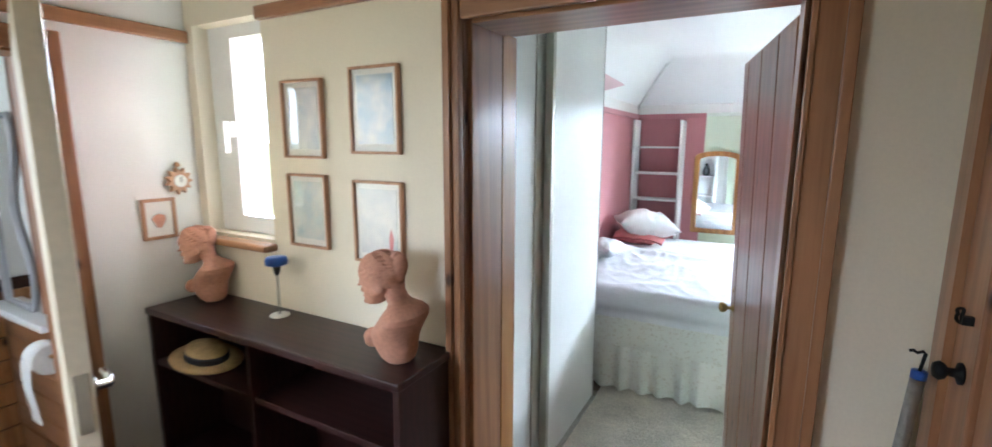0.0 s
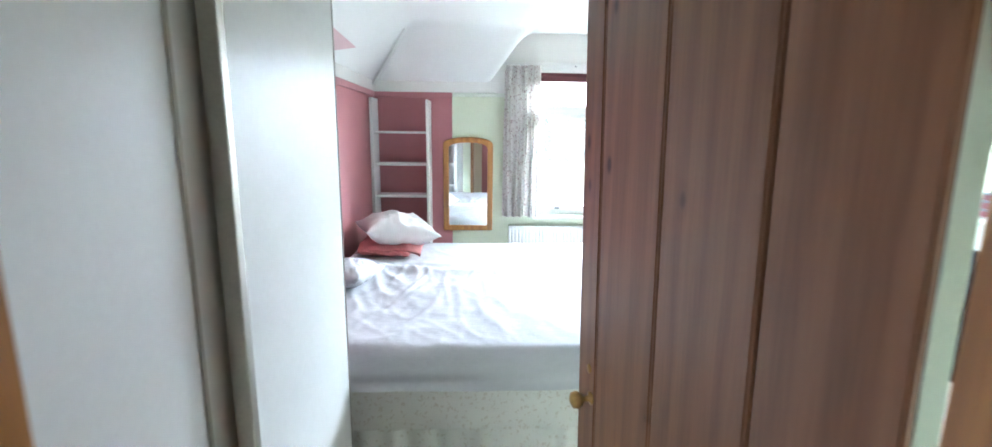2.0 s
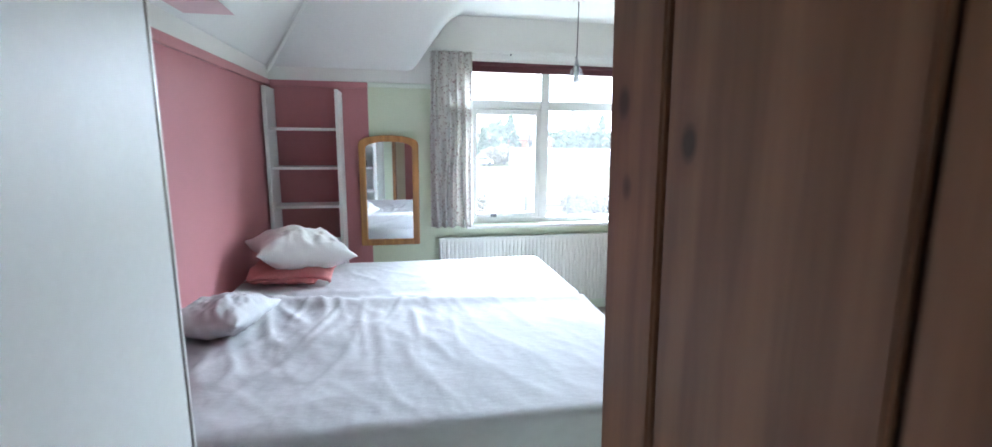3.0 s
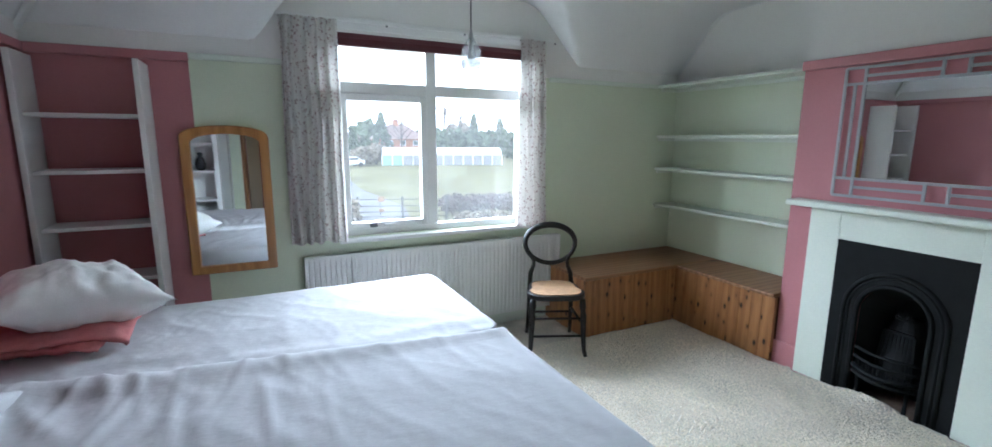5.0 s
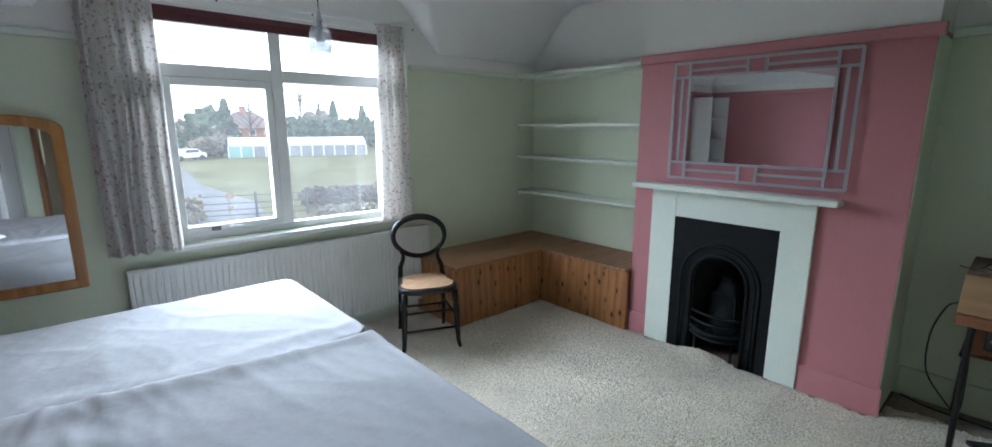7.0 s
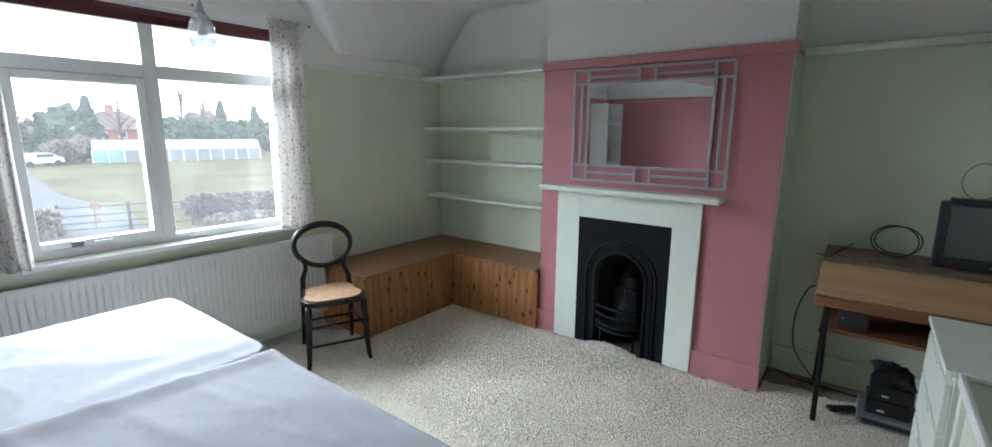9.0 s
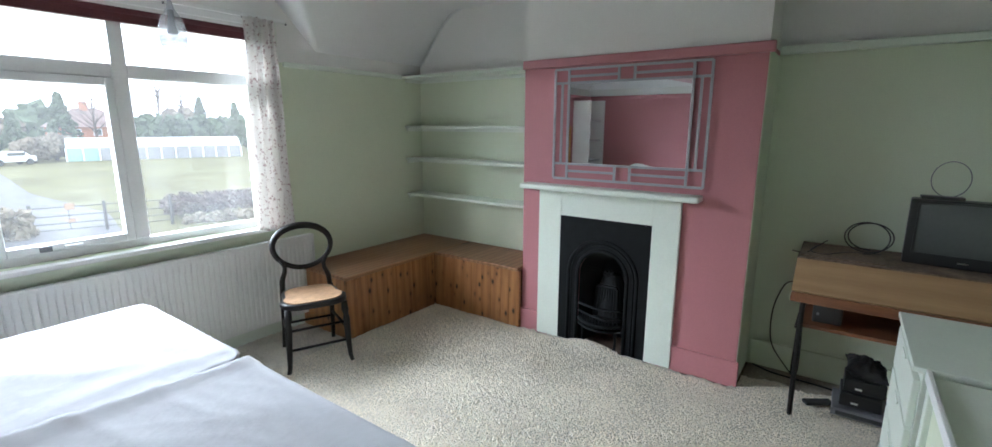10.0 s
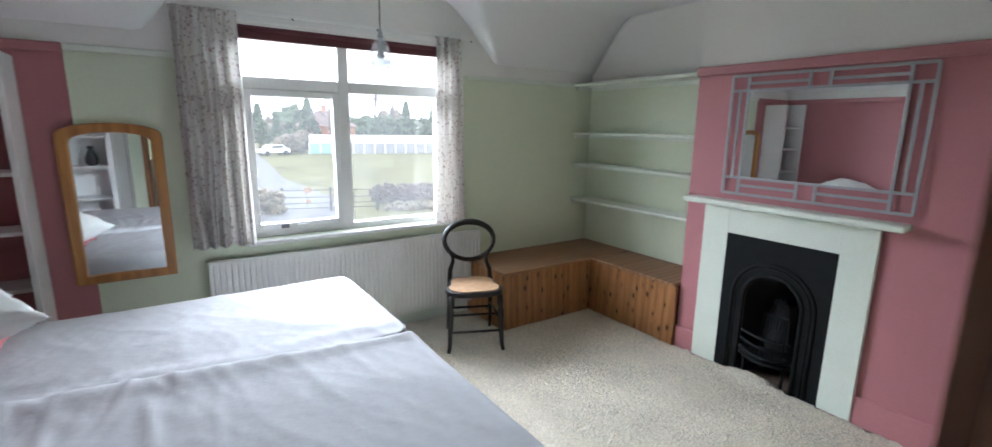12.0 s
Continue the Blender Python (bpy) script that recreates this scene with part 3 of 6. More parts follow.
side_panel = structure("bathroom_panelling_side", boxed(-3.17, HX0 - 0.152, -1.732, -1.721, 0.0, 0.84), M_groove, "pine panelling on the bathroom side wall", "panelling")
board_mesh = finish("board", boxed(-3.168, HX0 - 0.153, -1.744, -1.7325, 0.0, 0.112, bevel=0.004), M_pine_x)
for k in range(7):
    ob = part("board", board_mesh, M_pine_x, side_panel)
    ob.location.z = 0.01 + 0.118 * k
structure("bathroom_timber_panel", boxed(-2.735, HX0 - 0.153, -1.730, -1.7215, 0.89, 1.98), M_teak, "dark red-brown timber panel beside the bathroom mirror", "panelling")
soften(structure("bathroom_ledge", boxed(-3.17, -2.56, -1.80, -1.722, 0.852, 0.885), M_white_gloss, "white bathroom ledge above the panelling", "ledge"), 0.006)


# ---------- door lining and architraves ----------
def door_surround():
    lining = structure("door_frame_bedroom", boxed(DX0 - 0.03, DX0, YH, -1.088, 0, DZ), M_pine_z, "varnished knotty pine door lining", "door frame")
    part("jamb", boxed(DX1, DX1 + 0.03, YH, YB, 0, DZ), M_pine_z, lining)
    part("head", boxed(DX0 - 0.03, DX1 + 0.03, YH, YB, DZ, DZ + 0.03), M_pine_x, lining)
    for x0, x1 in ((DX0, DX0 + 0.014), (DX1 - 0.014, DX1)):
        soften(part("door_stop", boxed(x0, x1, -1.385, -1.205, 0, DZ), M_pine_z, lining), 0.004)
        # Darker proud strips paint the shaded grooves either side of the stop.
        part("shadow_groove", boxed(min(x0, DX1 - 0.003), min(x0, DX1 - 0.003) + 0.003, -1.204, -1.185, 0, DZ), M_door, lining)
        part("shadow_groove", boxed(min(x0, DX1 - 0.003), min(x0, DX1 - 0.003) + 0.003, -1.408, -1.386, 0, DZ), M_door, lining)
        part("rebate_strip", boxed(x0 if x0 < -0.5 else DX1 - 0.005, x0 + 0.005 if x0 < -0.5 else DX1, -1.184, -1.09, 0, DZ), M_mirror_pine, lining)
    soften(part("door_stop", boxed(DX0 + 0.014, DX1 - 0.014, -1.385, -1.205, DZ - 0.014, DZ), M_pine_x, lining), 0.003)
    def casing(u0, u1):
        bm = boxed(min(u0, u1), max(u0, u1), YH - 0.016, YH, 0, DZ + 0.09)
        s = 1 if u1 > u0 else -1
        a, b = sorted((u1 - s * 0.022, u1))
        box(bm, a, b, YH - 0.03, YH - 0.016, 0, DZ + 0.09)
        a, b = sorted((u0, u0 + s * 0.012))
        box(bm, a, b, YH - 0.022, YH - 0.016, 0, DZ + 0.09)
        return bm
    soften(part("architrave", casing(DX0 + 0.006, DX0 - 0.042), M_pine_z, lining), 0.005, 3)
    soften(part("architrave", casing(DX1 - 0.004, DX1 + 0.075), M_pine_z, lining), 0.005, 3)
    bm = boxed(DX0 + 0.006, DX1 - 0.004, YH - 0.016, YH, DZ - 0.012, DZ + 0.09)
    box(bm, DX0 + 0.006, DX1 - 0.004, YH - 0.03, YH - 0.016, DZ + 0.065, DZ + 0.09)
    soften(part("architrave", bm, M_pine_x, lining), 0.005, 3)
    part("strike_plate", boxed(DX0 - 0.001, DX0 + 0.002, -1.098, -1.082, 0.93, 1.02), M_iron, lining, "black iron strike plate")


door_surround()


# ---------- bedroom door ----------
def plank_door():
    hinge, lead = Vector((0.078, -1.045, 0)), Vector((-0.070, -0.239, 0))
    run = (hinge - lead)
    width = run.length
    ang = math.atan2(run.y, run.x)
    door = thing("bedroom_door", (hinge.x, hinge.y, 0.02), "open stained pine plank door with dark grooves", "door")
    lean = Matrix(((1, 0, -0.022, 0.038), (0, 1, 0, 0), (0, 0, 1, 0), (0, 0, 0, 1)))
    place = lean @ Matrix.Translation(lead) @ Matrix.Rotation(ang, 4, "Z")
    # local: x from leading edge to hinge, face looking at the doorway is y < 0 side or > 0
    cuts = (0.0, 0.105, 0.36, 0.615, width)
    core = part("core", moved(boxed(0.001, width, -0.006, 0.028, 0.022, 1.965), place), M_pale_gloss, door, "pale green painted back of the door")
    for a, b in zip(cuts, cuts[1:]):
        bm = boxed(a + (0.004 if a else 0), b - (0.004 if b < width else 0), -0.022, -0.006, 0.02, 1.968)
        bmesh.ops.bevel(bm, geom=[e for e in bm.edges], offset=0.004, segments=2, affect="EDGES")
        part("board", moved(bm, place), M_door, door)
    part("groove_back", moved(boxed(0.002, width - 0.002, -0.0075, -0.006, 0.025, 1.96), place), M_groove, door)
    knob = moved(lathe([(0.016, 0), (0.017, 0.004), (0.008, 0.008), (0.007, 0.022), (0.018, 0.03), (0.023, 0.04), (0.02, 0.052), (0.008, 0.058)]), place @ Matrix.Translation((0.085, -0.022, 0.945)) @ Matrix.Rotation(radians(90), 4, "X"))
    part("door_knob", knob, M_brass, door, "small aged brass knob", smooth=True)
    part("escutcheon", moved(lathe([(0.012, 0), (0.012, 0.003), (0.006, 0.005)]), place @ Matrix.Translation((0.07, -0.022, 1.02)) @ Matrix.Rotation(radians(90), 4, "X")), M_brass, door)
    for z in (0.3, 1.0, 1.68):
        part("hinge", moved(tube([(width + 0.006, 0.018, z), (width + 0.008, -0.008, z + 0.09)], 0.007), place), M_brass, door)


plank_door()


# ---------- bedroom window ----------
def bedroom_window():
    y0, y1 = 3.24, 3.30
    win = structure("window_1", boxed(WX0, WX0 + 0.055, y0, y1, WZ0, WZ1), M_white_gloss, "white painted timber casement window", "window")
    part("frame_side", boxed(WX1 - 0.055, WX1, y0, y1, WZ0, WZ1), M_white_gloss, win)
    part("frame_head", boxed(WX0 + 0.055, WX1 - 0.055, y0, y1, WZ1 - 0.055, WZ1), M_white_gloss, win)
    part("frame_foot", boxed(WX0 + 0.055, WX1 - 0.055, y0, y1, WZ0, WZ0 + 0.045), M_white_gloss, win)
    soften(part("mullion", boxed(0.85, 0.925, y0 - 0.005, y1, WZ0 + 0.045, WZ1 - 0.055), M_white_gloss, win), 0.006)
    soften(part("transom", boxed(WX0 + 0.055, 0.85, y0 - 0.003, y1, 1.785, 1.86), M_white_gloss, win), 0.006)
    soften(part("transom", boxed(0.925, WX1 - 0.055, y0 - 0.003, y1, 1.785, 1.86), M_white_gloss, win), 0.006)
    def sash(a, b, c, d, w):
        bm = boxed(a, a + w, y0 - 0.012, y1 - 0.01, c, d)
        box(bm, b - w, b, y0 - 0.012, y1 - 0.01, c, d)
        box(bm, a + w, b - w, y0 - 0.012, y1 - 0.01, c, c + w)
        box(bm, a + w, b - w, y0 - 0.012, y1 - 0.01, d - w, d)
        return bm
    s = soften(part("sash", sash(WX0 + 0.057, 0.848, WZ0 + 0.047, 1.783, 0.042), M_white_gloss, win), 0.005)
    part("pane", boxed(WX0 + 0.095, 0.81, 3.262, 3.266, WZ0 + 0.085, 1.745), M_hazy_pane, s).visible_shadow = False
    part("catch", boxed(0.52, 0.60, y0 - 0.03, y0 - 0.012, WZ0 + 0.06, WZ0 + 0.075, bevel=0.004), M_white_gloss, s)
    part("stay", boxed(0.42, 0.47, y0 - 0.03, y0 - 0.012, WZ0 + 0.055, WZ0 + 0.085, bevel=0.004), M_grey_plastic, s)
    for a, b, c, d in ((0.925, WX1 - 0.055, WZ0 + 0.045, 1.785), (WX0 + 0.055, 0.85, 1.86, WZ1 - 0.055), (0.925, WX1 - 0.055, 1.86, WZ1 - 0.055)):
        part("pane", boxed(a - 0.004, b + 0.004, 3.268, 3.272, c - 0.004, d + 0.004), M_hazy_pane, win).visible_shadow = False
    soften(part("sill", boxed(WX0 - 0.0, WX1 + 0.03, 3.135, 3.238, WZ0 - 0.032, WZ0 - 0.002), M_white_gloss, win), 0.008, 3)
    soften(part("head_trim", boxed(WX0 - 0.02, WX1 + 0.04, 3.172, 3.188, WZ1 + 0.035, WZ1 + 0.085), M_white_gloss, win), 0.005)
    part("side_trim", boxed(WX1 + 0.075, WX1 + 0.10, 3.165, 3.188, WZ0, WZ1 + 0.08), M_pale_gloss, win)
    blind = thing("roller_blind", (0.95, 3.2, WZ1), "rolled-up burgundy blind at the window head", "blind")
    part("roll", tube([(WX0 + 0.01, 3.205, WZ1 + 0.005), (WX1 - 0.01, 3.205, WZ1 + 0.0)], 0.02, 12), M_burgundy, blind, smooth=True)
    part("flap", boxed(WX0 + 0.01, WX1 - 0.01, 3.198, 3.203, WZ1 - 0.045, WZ1 + 0.0), M_burgundy, blind)
    soften(part("bottom_bar", boxed(WX0 + 0.01, WX1 - 0.01, 3.192, 3.207, WZ1 - 0.062, WZ1 - 0.045), M_burgundy, blind), 0.003)


bedroom_window()


def landing_window():
    y0, y1 = -1.36, -1.31
    win = structure("window_2", boxed(-1.95, -1.815, y0, y1, 1.285, 2.075), M_white_gloss, "tall narrow white window on the landing", "window")
    part("frame_side", boxed(-1.585, -1.55, y0, y1, 1.285, 2.075), M_white_gloss, win)
    part("frame_head", boxed(-1.815, -1.585, y0, y1, 2.03, 2.075), M_white_gloss, win)
    part("frame_foot", boxed(-1.815, -1.585, y0, y1, 1.285, 1.35), M_white_gloss, win)
    part("pane", boxed(-1.805, -1.58, -1.335, -1.331, 1.345, 2.035), M_pane, win).visible_shadow = False
    soften(part("sill", boxed(-1.995, -1.54, -1.475, -1.362, 1.245, 1.272), M_pine_x, win, "varnished red-brown timber sill"), 0.01, 3)
    h = part("window_handle", boxed(-1.838, -1.818, -1.385, -1.36, 1.66, 1.72, bevel=0.004), M_white_gloss, win, "white lever handle")
    part("lever", boxed(-1.838, -1.82, -1.41, -1.386, 1.60, 1.72, bevel=0.006), M_white_gloss, h)


landing_window()
# Unseen window frame added in the back wall, before the stairs fill lamp.
win3 = structure("window_added", boxed(-1.5, -1.46, -3.46, -3.41, 1.15, 1.95), M_white_gloss, "unseen white landing window, added to let fill light in", "window")
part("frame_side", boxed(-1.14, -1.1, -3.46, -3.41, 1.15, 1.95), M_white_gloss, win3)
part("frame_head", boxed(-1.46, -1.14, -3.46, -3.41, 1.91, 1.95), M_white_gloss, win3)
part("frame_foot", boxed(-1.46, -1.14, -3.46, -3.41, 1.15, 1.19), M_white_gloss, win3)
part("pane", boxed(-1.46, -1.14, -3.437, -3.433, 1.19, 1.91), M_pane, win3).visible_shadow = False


# ---------- wardrobe ----------
def wardrobe():
    w = thing("fitted_wardrobe", (-1.07, -0.35, 0.0), "tall fitted wardrobe with white sliding doors and open end shelves", "wardrobe")
    x = -0.85
    part("carcass", boxed(XL + 0.005, x - 0.09, YB + 0.01, 0.02, 0.03, 2.46), M_panel, w)
    soften(part("end_panel", boxed(x - 0.05, x - 0.006, 0.305, 0.335, 0.02, 2.44), M_white_gloss, w), 0.003)
    near = soften(part("sliding_door", boxed(x - 0.072, x - 0.05, YB + 0.02, -0.40, 0.03, 2.40), M_panel, w), 0.003)
    part("finger_edge", boxed(x - 0.05, x - 0.046, -0.56, -0.55, 0.03, 2.40), M_alu, near)
    far = soften(part("sliding_door", boxed(x - 0.026, x, -0.452, 0.30, 0.03, 2.40), M_panel, w), 0.003)
    part("edge_profile", boxed(x - 0.036, x + 0.003, -0.482, -0.453, 0.03, 2.40, bevel=0.004), M_alu, far, "aluminium edge profile")
    part("edge_profile", boxed(x - 0.03, x + 0.003, 0.301, 0.304, 0.03, 2.40), M_alu, far)
    part("track", boxed(x - 0.06, x + 0.02, YB + 0.02, 0.30, 0.012, 0.03), M_alu, w)
    part("track_head", boxed(x - 0.06, x + 0.02, YB + 0.02, 0.30, 2.40, 2.44), M_alu, w)
    # Near-black sheet stands in for the shade behind the sliding doors.
    part("shadow_gap", boxed(x - 0.088, x - 0.074, YB + 0.012, 0.04, 0.03, 2.44), M_groove, w)
    part("side", boxed(XL + 0.005, XL + 0.025, 0.021, 0.335, 0.02, 2.44), M_white_gloss, w)
    for z in (0.45, 0.78, 1.1, 1.4, 1.7, 2.0, 2.42):
        part("shelf", boxed(XL + 0.026, x - 0.051, 0.022, 0.325, z, z + 0.02), M_white_gloss, w)
    bag = thing("small_black_bag", (-1.05, 0.2, 1.12), "small black drawstring bag on the wardrobe shelf", "bag")
    part("body", lathe([(0.03, 0), (0.05, 0.02), (0.055, 0.07), (0.04, 0.12), (0.018, 0.16), (0.03, 0.19), (0.012, 0.2)], (-1.05, 0.2, 1.121)), M_black, bag, smooth=True)


wardrobe()
structure("carpet_wardrobe_strip", boxed(-0.9, -0.838, YB + 0.02, 0.4, -0.005, 0.012), M_carpet_old, "worn carpet edge along the wardrobe track", "carpet")


# ---------- beds ----------
def wrinkles(x, y, amount, seed):
    a = noise.noise((x * 2.2, y * 5.5, seed)) * 0.012 + noise.noise((x * 5.0 + y * 3, y * 9 - x * 2, seed + 4)) * 0.008
    r = abs(noise.noise((x * 4.5 + 1.6 * y, y * 2.1 - x, seed + 9)))
    c1 = 1 - abs(noise.noise((x * 7 + 4 * y, y * 3.2 - 1.5 * x, seed + 13))) * 2
    c2 = 1 - abs(noise.noise((x * 15 - 6 * y, y * 11 + 4 * x, seed + 17))) * 2
    return (0.2 + amount) * (0.0075 * max(0, c1 - 0.55) + 0.004 * max(0, c2 - 0.5)) + amount * (a + 0.02 * (0.5 - r) ** 2 * 4 - 0.008)


def cover(x0, x1, y0, y1, top, round_r, drop_front, drop_foot, drop_back, f, slant=0.0):
    """A sheet laid over a mattress: flat top, rounded shoulders, hanging sides."""
    xs = [x0 + (x1 - x0) * i / 150 for i in range(151)]
    ys = [y0 + (y1 - y0) * i / 90 for i in range(91)]
    bm = bmesh.new()
    def shoulder(d):
        return 0 if d > round_r else round_r - math.sqrt(max(0, round_r ** 2 - (round_r - d) ** 2))
    rows = []
    for y in ys:
        row = []
        for x in xs:
            d = min(y - y0, x1 - x, y1 - y)
            z = top - shoulder(max(0, d)) + f(x, y) * min(1, d / 0.05 + 0.15)
            px, py = x, y
            if x > x1 - 0.16 and y < y0 + 0.16:
                k = math.hypot(x - (x1 - 0.16), y - (y0 + 0.16))
                if k > 0.16:
                    px, py = x1 - 0.16 + (x - x1 + 0.16) * 0.16 / k, y0 + 0.16 + (y - y0 - 0.16) * 0.16 / k
            if x > x1 - 0.16 and y > y1 - 0.16:
                k = math.hypot(x - (x1 - 0.16), y - (y1 - 0.16))
                if k > 0.16:
                    px, py = x1 - 0.16 + (x - x1 + 0.16) * 0.16 / k, y1 - 0.16 + (y - y1 + 0.16) * 0.16 / k
            py += slant * (y - y0) / (y1 - y0) * max(0.0, (x1 - 0.1 - x) / (x1 - x0))
            row.append(bm.verts.new((px, py, z)))
        rows.append(row)
    for j in range(90):
        for i in range(150):
            bm.faces.new((rows[j][i], rows[j][i + 1], rows[j + 1][i + 1], rows[j + 1][i]))
    rim = rows[0] + [r[-1] for r in rows[1:]] + list(reversed(rows[-1][:-1]))
    drops = [drop_front] * len(rows[0]) + [drop_foot] * (len(rows) - 2) + [drop_back] * len(rows[0])
    last = rim
    steps = 7
    for s in range(1, steps + 1):
        ring = []
        for k, v in enumerate(rim):
            g = noise.noise((v.co.x * 7, v.co.y * 7, 2.0)) * 0.012 * s / steps
            out = Vector((0, -1, 0)) if k < len(rows[0]) - 6 else Vector((1, 0, 0))
            if k > len(rows[0]) + len(rows) - 8:
                out = Vector((0, 1, 0))
            low = drops[k] * (1 + 0.10 * noise.noise((v.co.x * 2.4, v.co.y * 2.4, 8.0)))
            ring.append(bm.verts.new(v.co + out * (g + 0.006 * math.sin(s)) + Vector((0, 0, -low * s / steps))))
        for k in range(len(rim) - 1):
            bm.faces.new((last[k], last[k + 1], ring[k + 1], ring[k]))
        last = ring
    return bm


def pillow_mesh(w, d, h, seed):
    bm = bmesh.new()
    def f(sign):
        def g(u, v):
            a, b = u * 2 - 1, v * 2 - 1
            edge = max(0.0, (1 - abs(a) ** 2.4)) ** 0.62 * max(0.0, (1 - abs(b) ** 2.4)) ** 0.62
            sag = 1 - 0.10 * (1 - abs(a)) * b * b - 0.08 * (1 - abs(b)) * a * a
            dent = 0.016 * noise.noise((a * 2.2, b * 2.2, seed + sign))
            return (a * w / 2 * (0.90 + 0.14 * b * b) * sag, b * d / 2 * (0.90 + 0.14 * a * a), sign * (h / 2) * edge + dent * edge + 0.012 * noise.noise((a * 5, b * 5, seed)) + 0.007 * edge * noise.noise((a * 9 + b * 4, b * 8 - a * 4, seed + 3)))
        return g
    grid(48, 40, f(1), bm)
    grid(48, 40, f(-1), bm)
    bmesh.ops.remove_doubles(bm, verts=bm.verts, dist=0.004)
    return bm


def frill(x0, x1, y, z0, z1, foot_y1):
    """A gathered valance along the front of a bed and round its foot."""
    path = [(x0 + (x1 - x0) * i / 200, y) for i in range(201)] + [(x1, y + (foot_y1 - y) * i / 120) for i in range(1, 121)]
    def p(u, v):
        i = min(int(u * 320), 320)
        x, yy = path[i]
        fold = math.sin(i * 0.46 + 2.6 * noise.noise((i * 0.05, 0, 1))) * (0.006 + 0.02 * (1 - v))
        swell = 0.03 * (1 - v) * noise.noise((i * 0.03, 5, 1))
        lift = (1 - v) * 0.02 * noise.noise((i * 0.06, 2, 3))
        if i <= 200:
            return (x, yy - fold - swell, z0 + (z1 - z0) * v + lift)
        return (x + fold + swell, yy, z0 + (z1 - z0) * v + lift)
    return grid(320, 8, p)


def near_bed():
    bed = thing("divan_bed", (-0.3, 1.0, 0.0), "unmade divan bed with rumpled white cover and sprigged valance", "bed", "pair of beds")
    part("base", boxed(XL + 0.03, 0.60, 0.50, 1.54, 0.05, 0.41), M_valance, bed)
    part("mattress", boxed(XL + 0.03, 0.60, 0.50, 1.54, 0.415, 0.64, bevel=0.04), M_sheet, bed)
    def f(x, y):
        left = max(0, min(1, (0.0 - x) / 1.1))
        edge = 0.022 * math.exp(-((y - 1.53 - 0.03 * math.sin(x * 3)) / 0.07) ** 2)
        ridge = 0.0
        for k, (cx, slant, w) in enumerate(((-1.0, 0.5, 0.035), (-0.78, 0.35, 0.03), (-0.62, 0.25, 0.022), (-0.45, 0.1, 0.03), (-0.2, -0.2, 0.025), (-0.9, -0.6, 0.03))):
            bend = cx + slant * (y - 1.0) + 0.05 * math.sin(y * 6 + k)
            ridge += 0.016 * math.exp(-((x - bend) / w) ** 2) * max(0, math.sin(math.pi * min(1, max(0, (y - 0.5 - 0.06 * k) / 0.8)))) * left ** 0.4
        fold = 0.0
        for k in range(11):
            bend = -1.15 + 0.105 * k + 0.16 * math.sin(k * 2.1) * (y - 1.2) + 0.03 * math.sin(y * 5 + k * 1.7)
            fold += 0.0065 * math.exp(-((x - bend) / 0.016) ** 2) * math.exp(-((y - 1.38 + 0.2 * math.sin(k * 3.3)) / 0.24) ** 2)
        return wrinkles(x, y, 0.2 + 0.55 * left, 1.0) + 0.7 * edge + 0.45 * ridge + fold * min(1.0, 0.25 + left * 1.6) + 0.01 * left * noise.noise((x * 2.3, y * 2.6, 3))
    part("cover", cover(XL + 0.02, 0.662, 0.445, 1.60, 0.703, 0.075, 0.10, 0.11, 0.02, f, 0.30), M_sheet, bed, "rumpled white cotton cover", smooth=True)
    part("valance_top", boxed(XL + 0.03, 0.612, 0.482, 1.54, 0.31, 0.58, bevel=0.015), M_valance, bed, "sprigged cotton band")
    part("valance_frill", frill(XL + 0.04, 0.615, 0.476, 0.03, 0.325, 1.54), M_valance, bed, "gathered sprigged cotton frill", smooth=True)
    for y in (0.6, 1.45):
        part("leg", lathe([(0.02, 0), (0.022, 0.05)], (0.5, y, 0.0)), M_ebony, bed)


def far_bed():
    bed = thing("divan_bed", (-0.3, 2.07, 0.0), "divan bed made up with a smooth white fitted sheet", "bed", "pair of beds")
    part("base", boxed(XL + 0.03, 0.60, 1.62, 2.50, 0.05, 0.41), M_valance, bed)
    part("mattress", boxed(XL + 0.03, 0.60, 1.62, 2.50, 0.415, 0.64, bevel=0.04), M_sheet, bed)
    def f(x, y):
        return wrinkles(x, y, 0.2, 6.0) + 0.004 * math.sin(y * 30 + 3 * noise.noise((x * 3, y, 0))) * math.exp(-((y - 1.75) / 0.12) ** 2)
    part("fitted_sheet", cover(XL + 0.02, 0.662, 1.59, 2.57, 0.69, 0.045, 0.05, 0.22, 0.2, f), M_sheet, bed, "smooth white fitted sheet", smooth=True)
    part("frill", boxed(XL + 0.05, 0.612, 1.63, 2.505, 0.04, 0.41), M_valance, bed)
    for y in (1.7, 2.4):
        part("leg", lathe([(0.02, 0), (0.022, 0.05)], (0.5, y, 0.0)), M_ebony, bed)


near_bed()
far_bed()


def laid_pillow(at, turn, tilt, w, d, h, mat, label, seed):
    p = thing("pillow", at, label, "pillow", "pillows")
    m = Matrix.Translation(at) @ Matrix.Rotation(radians(turn), 4, "Z") @ Matrix.Rotation(radians(tilt), 4, "Y")
    return part("case", moved(pillow_mesh(w, d, h, seed), m), mat, p, smooth=True)


laid_pillow((-1.0, 2.24, 0.722), 80, 0, 0.48, 0.40, 0.08, M_red_cloth, "flat salmon red pillow under a white one", 3)
cloth = thing("folded_red_cloth", (-0.98, 2.22, 0.75), "folded salmon red cotton cloth between two pillows", "cloth")
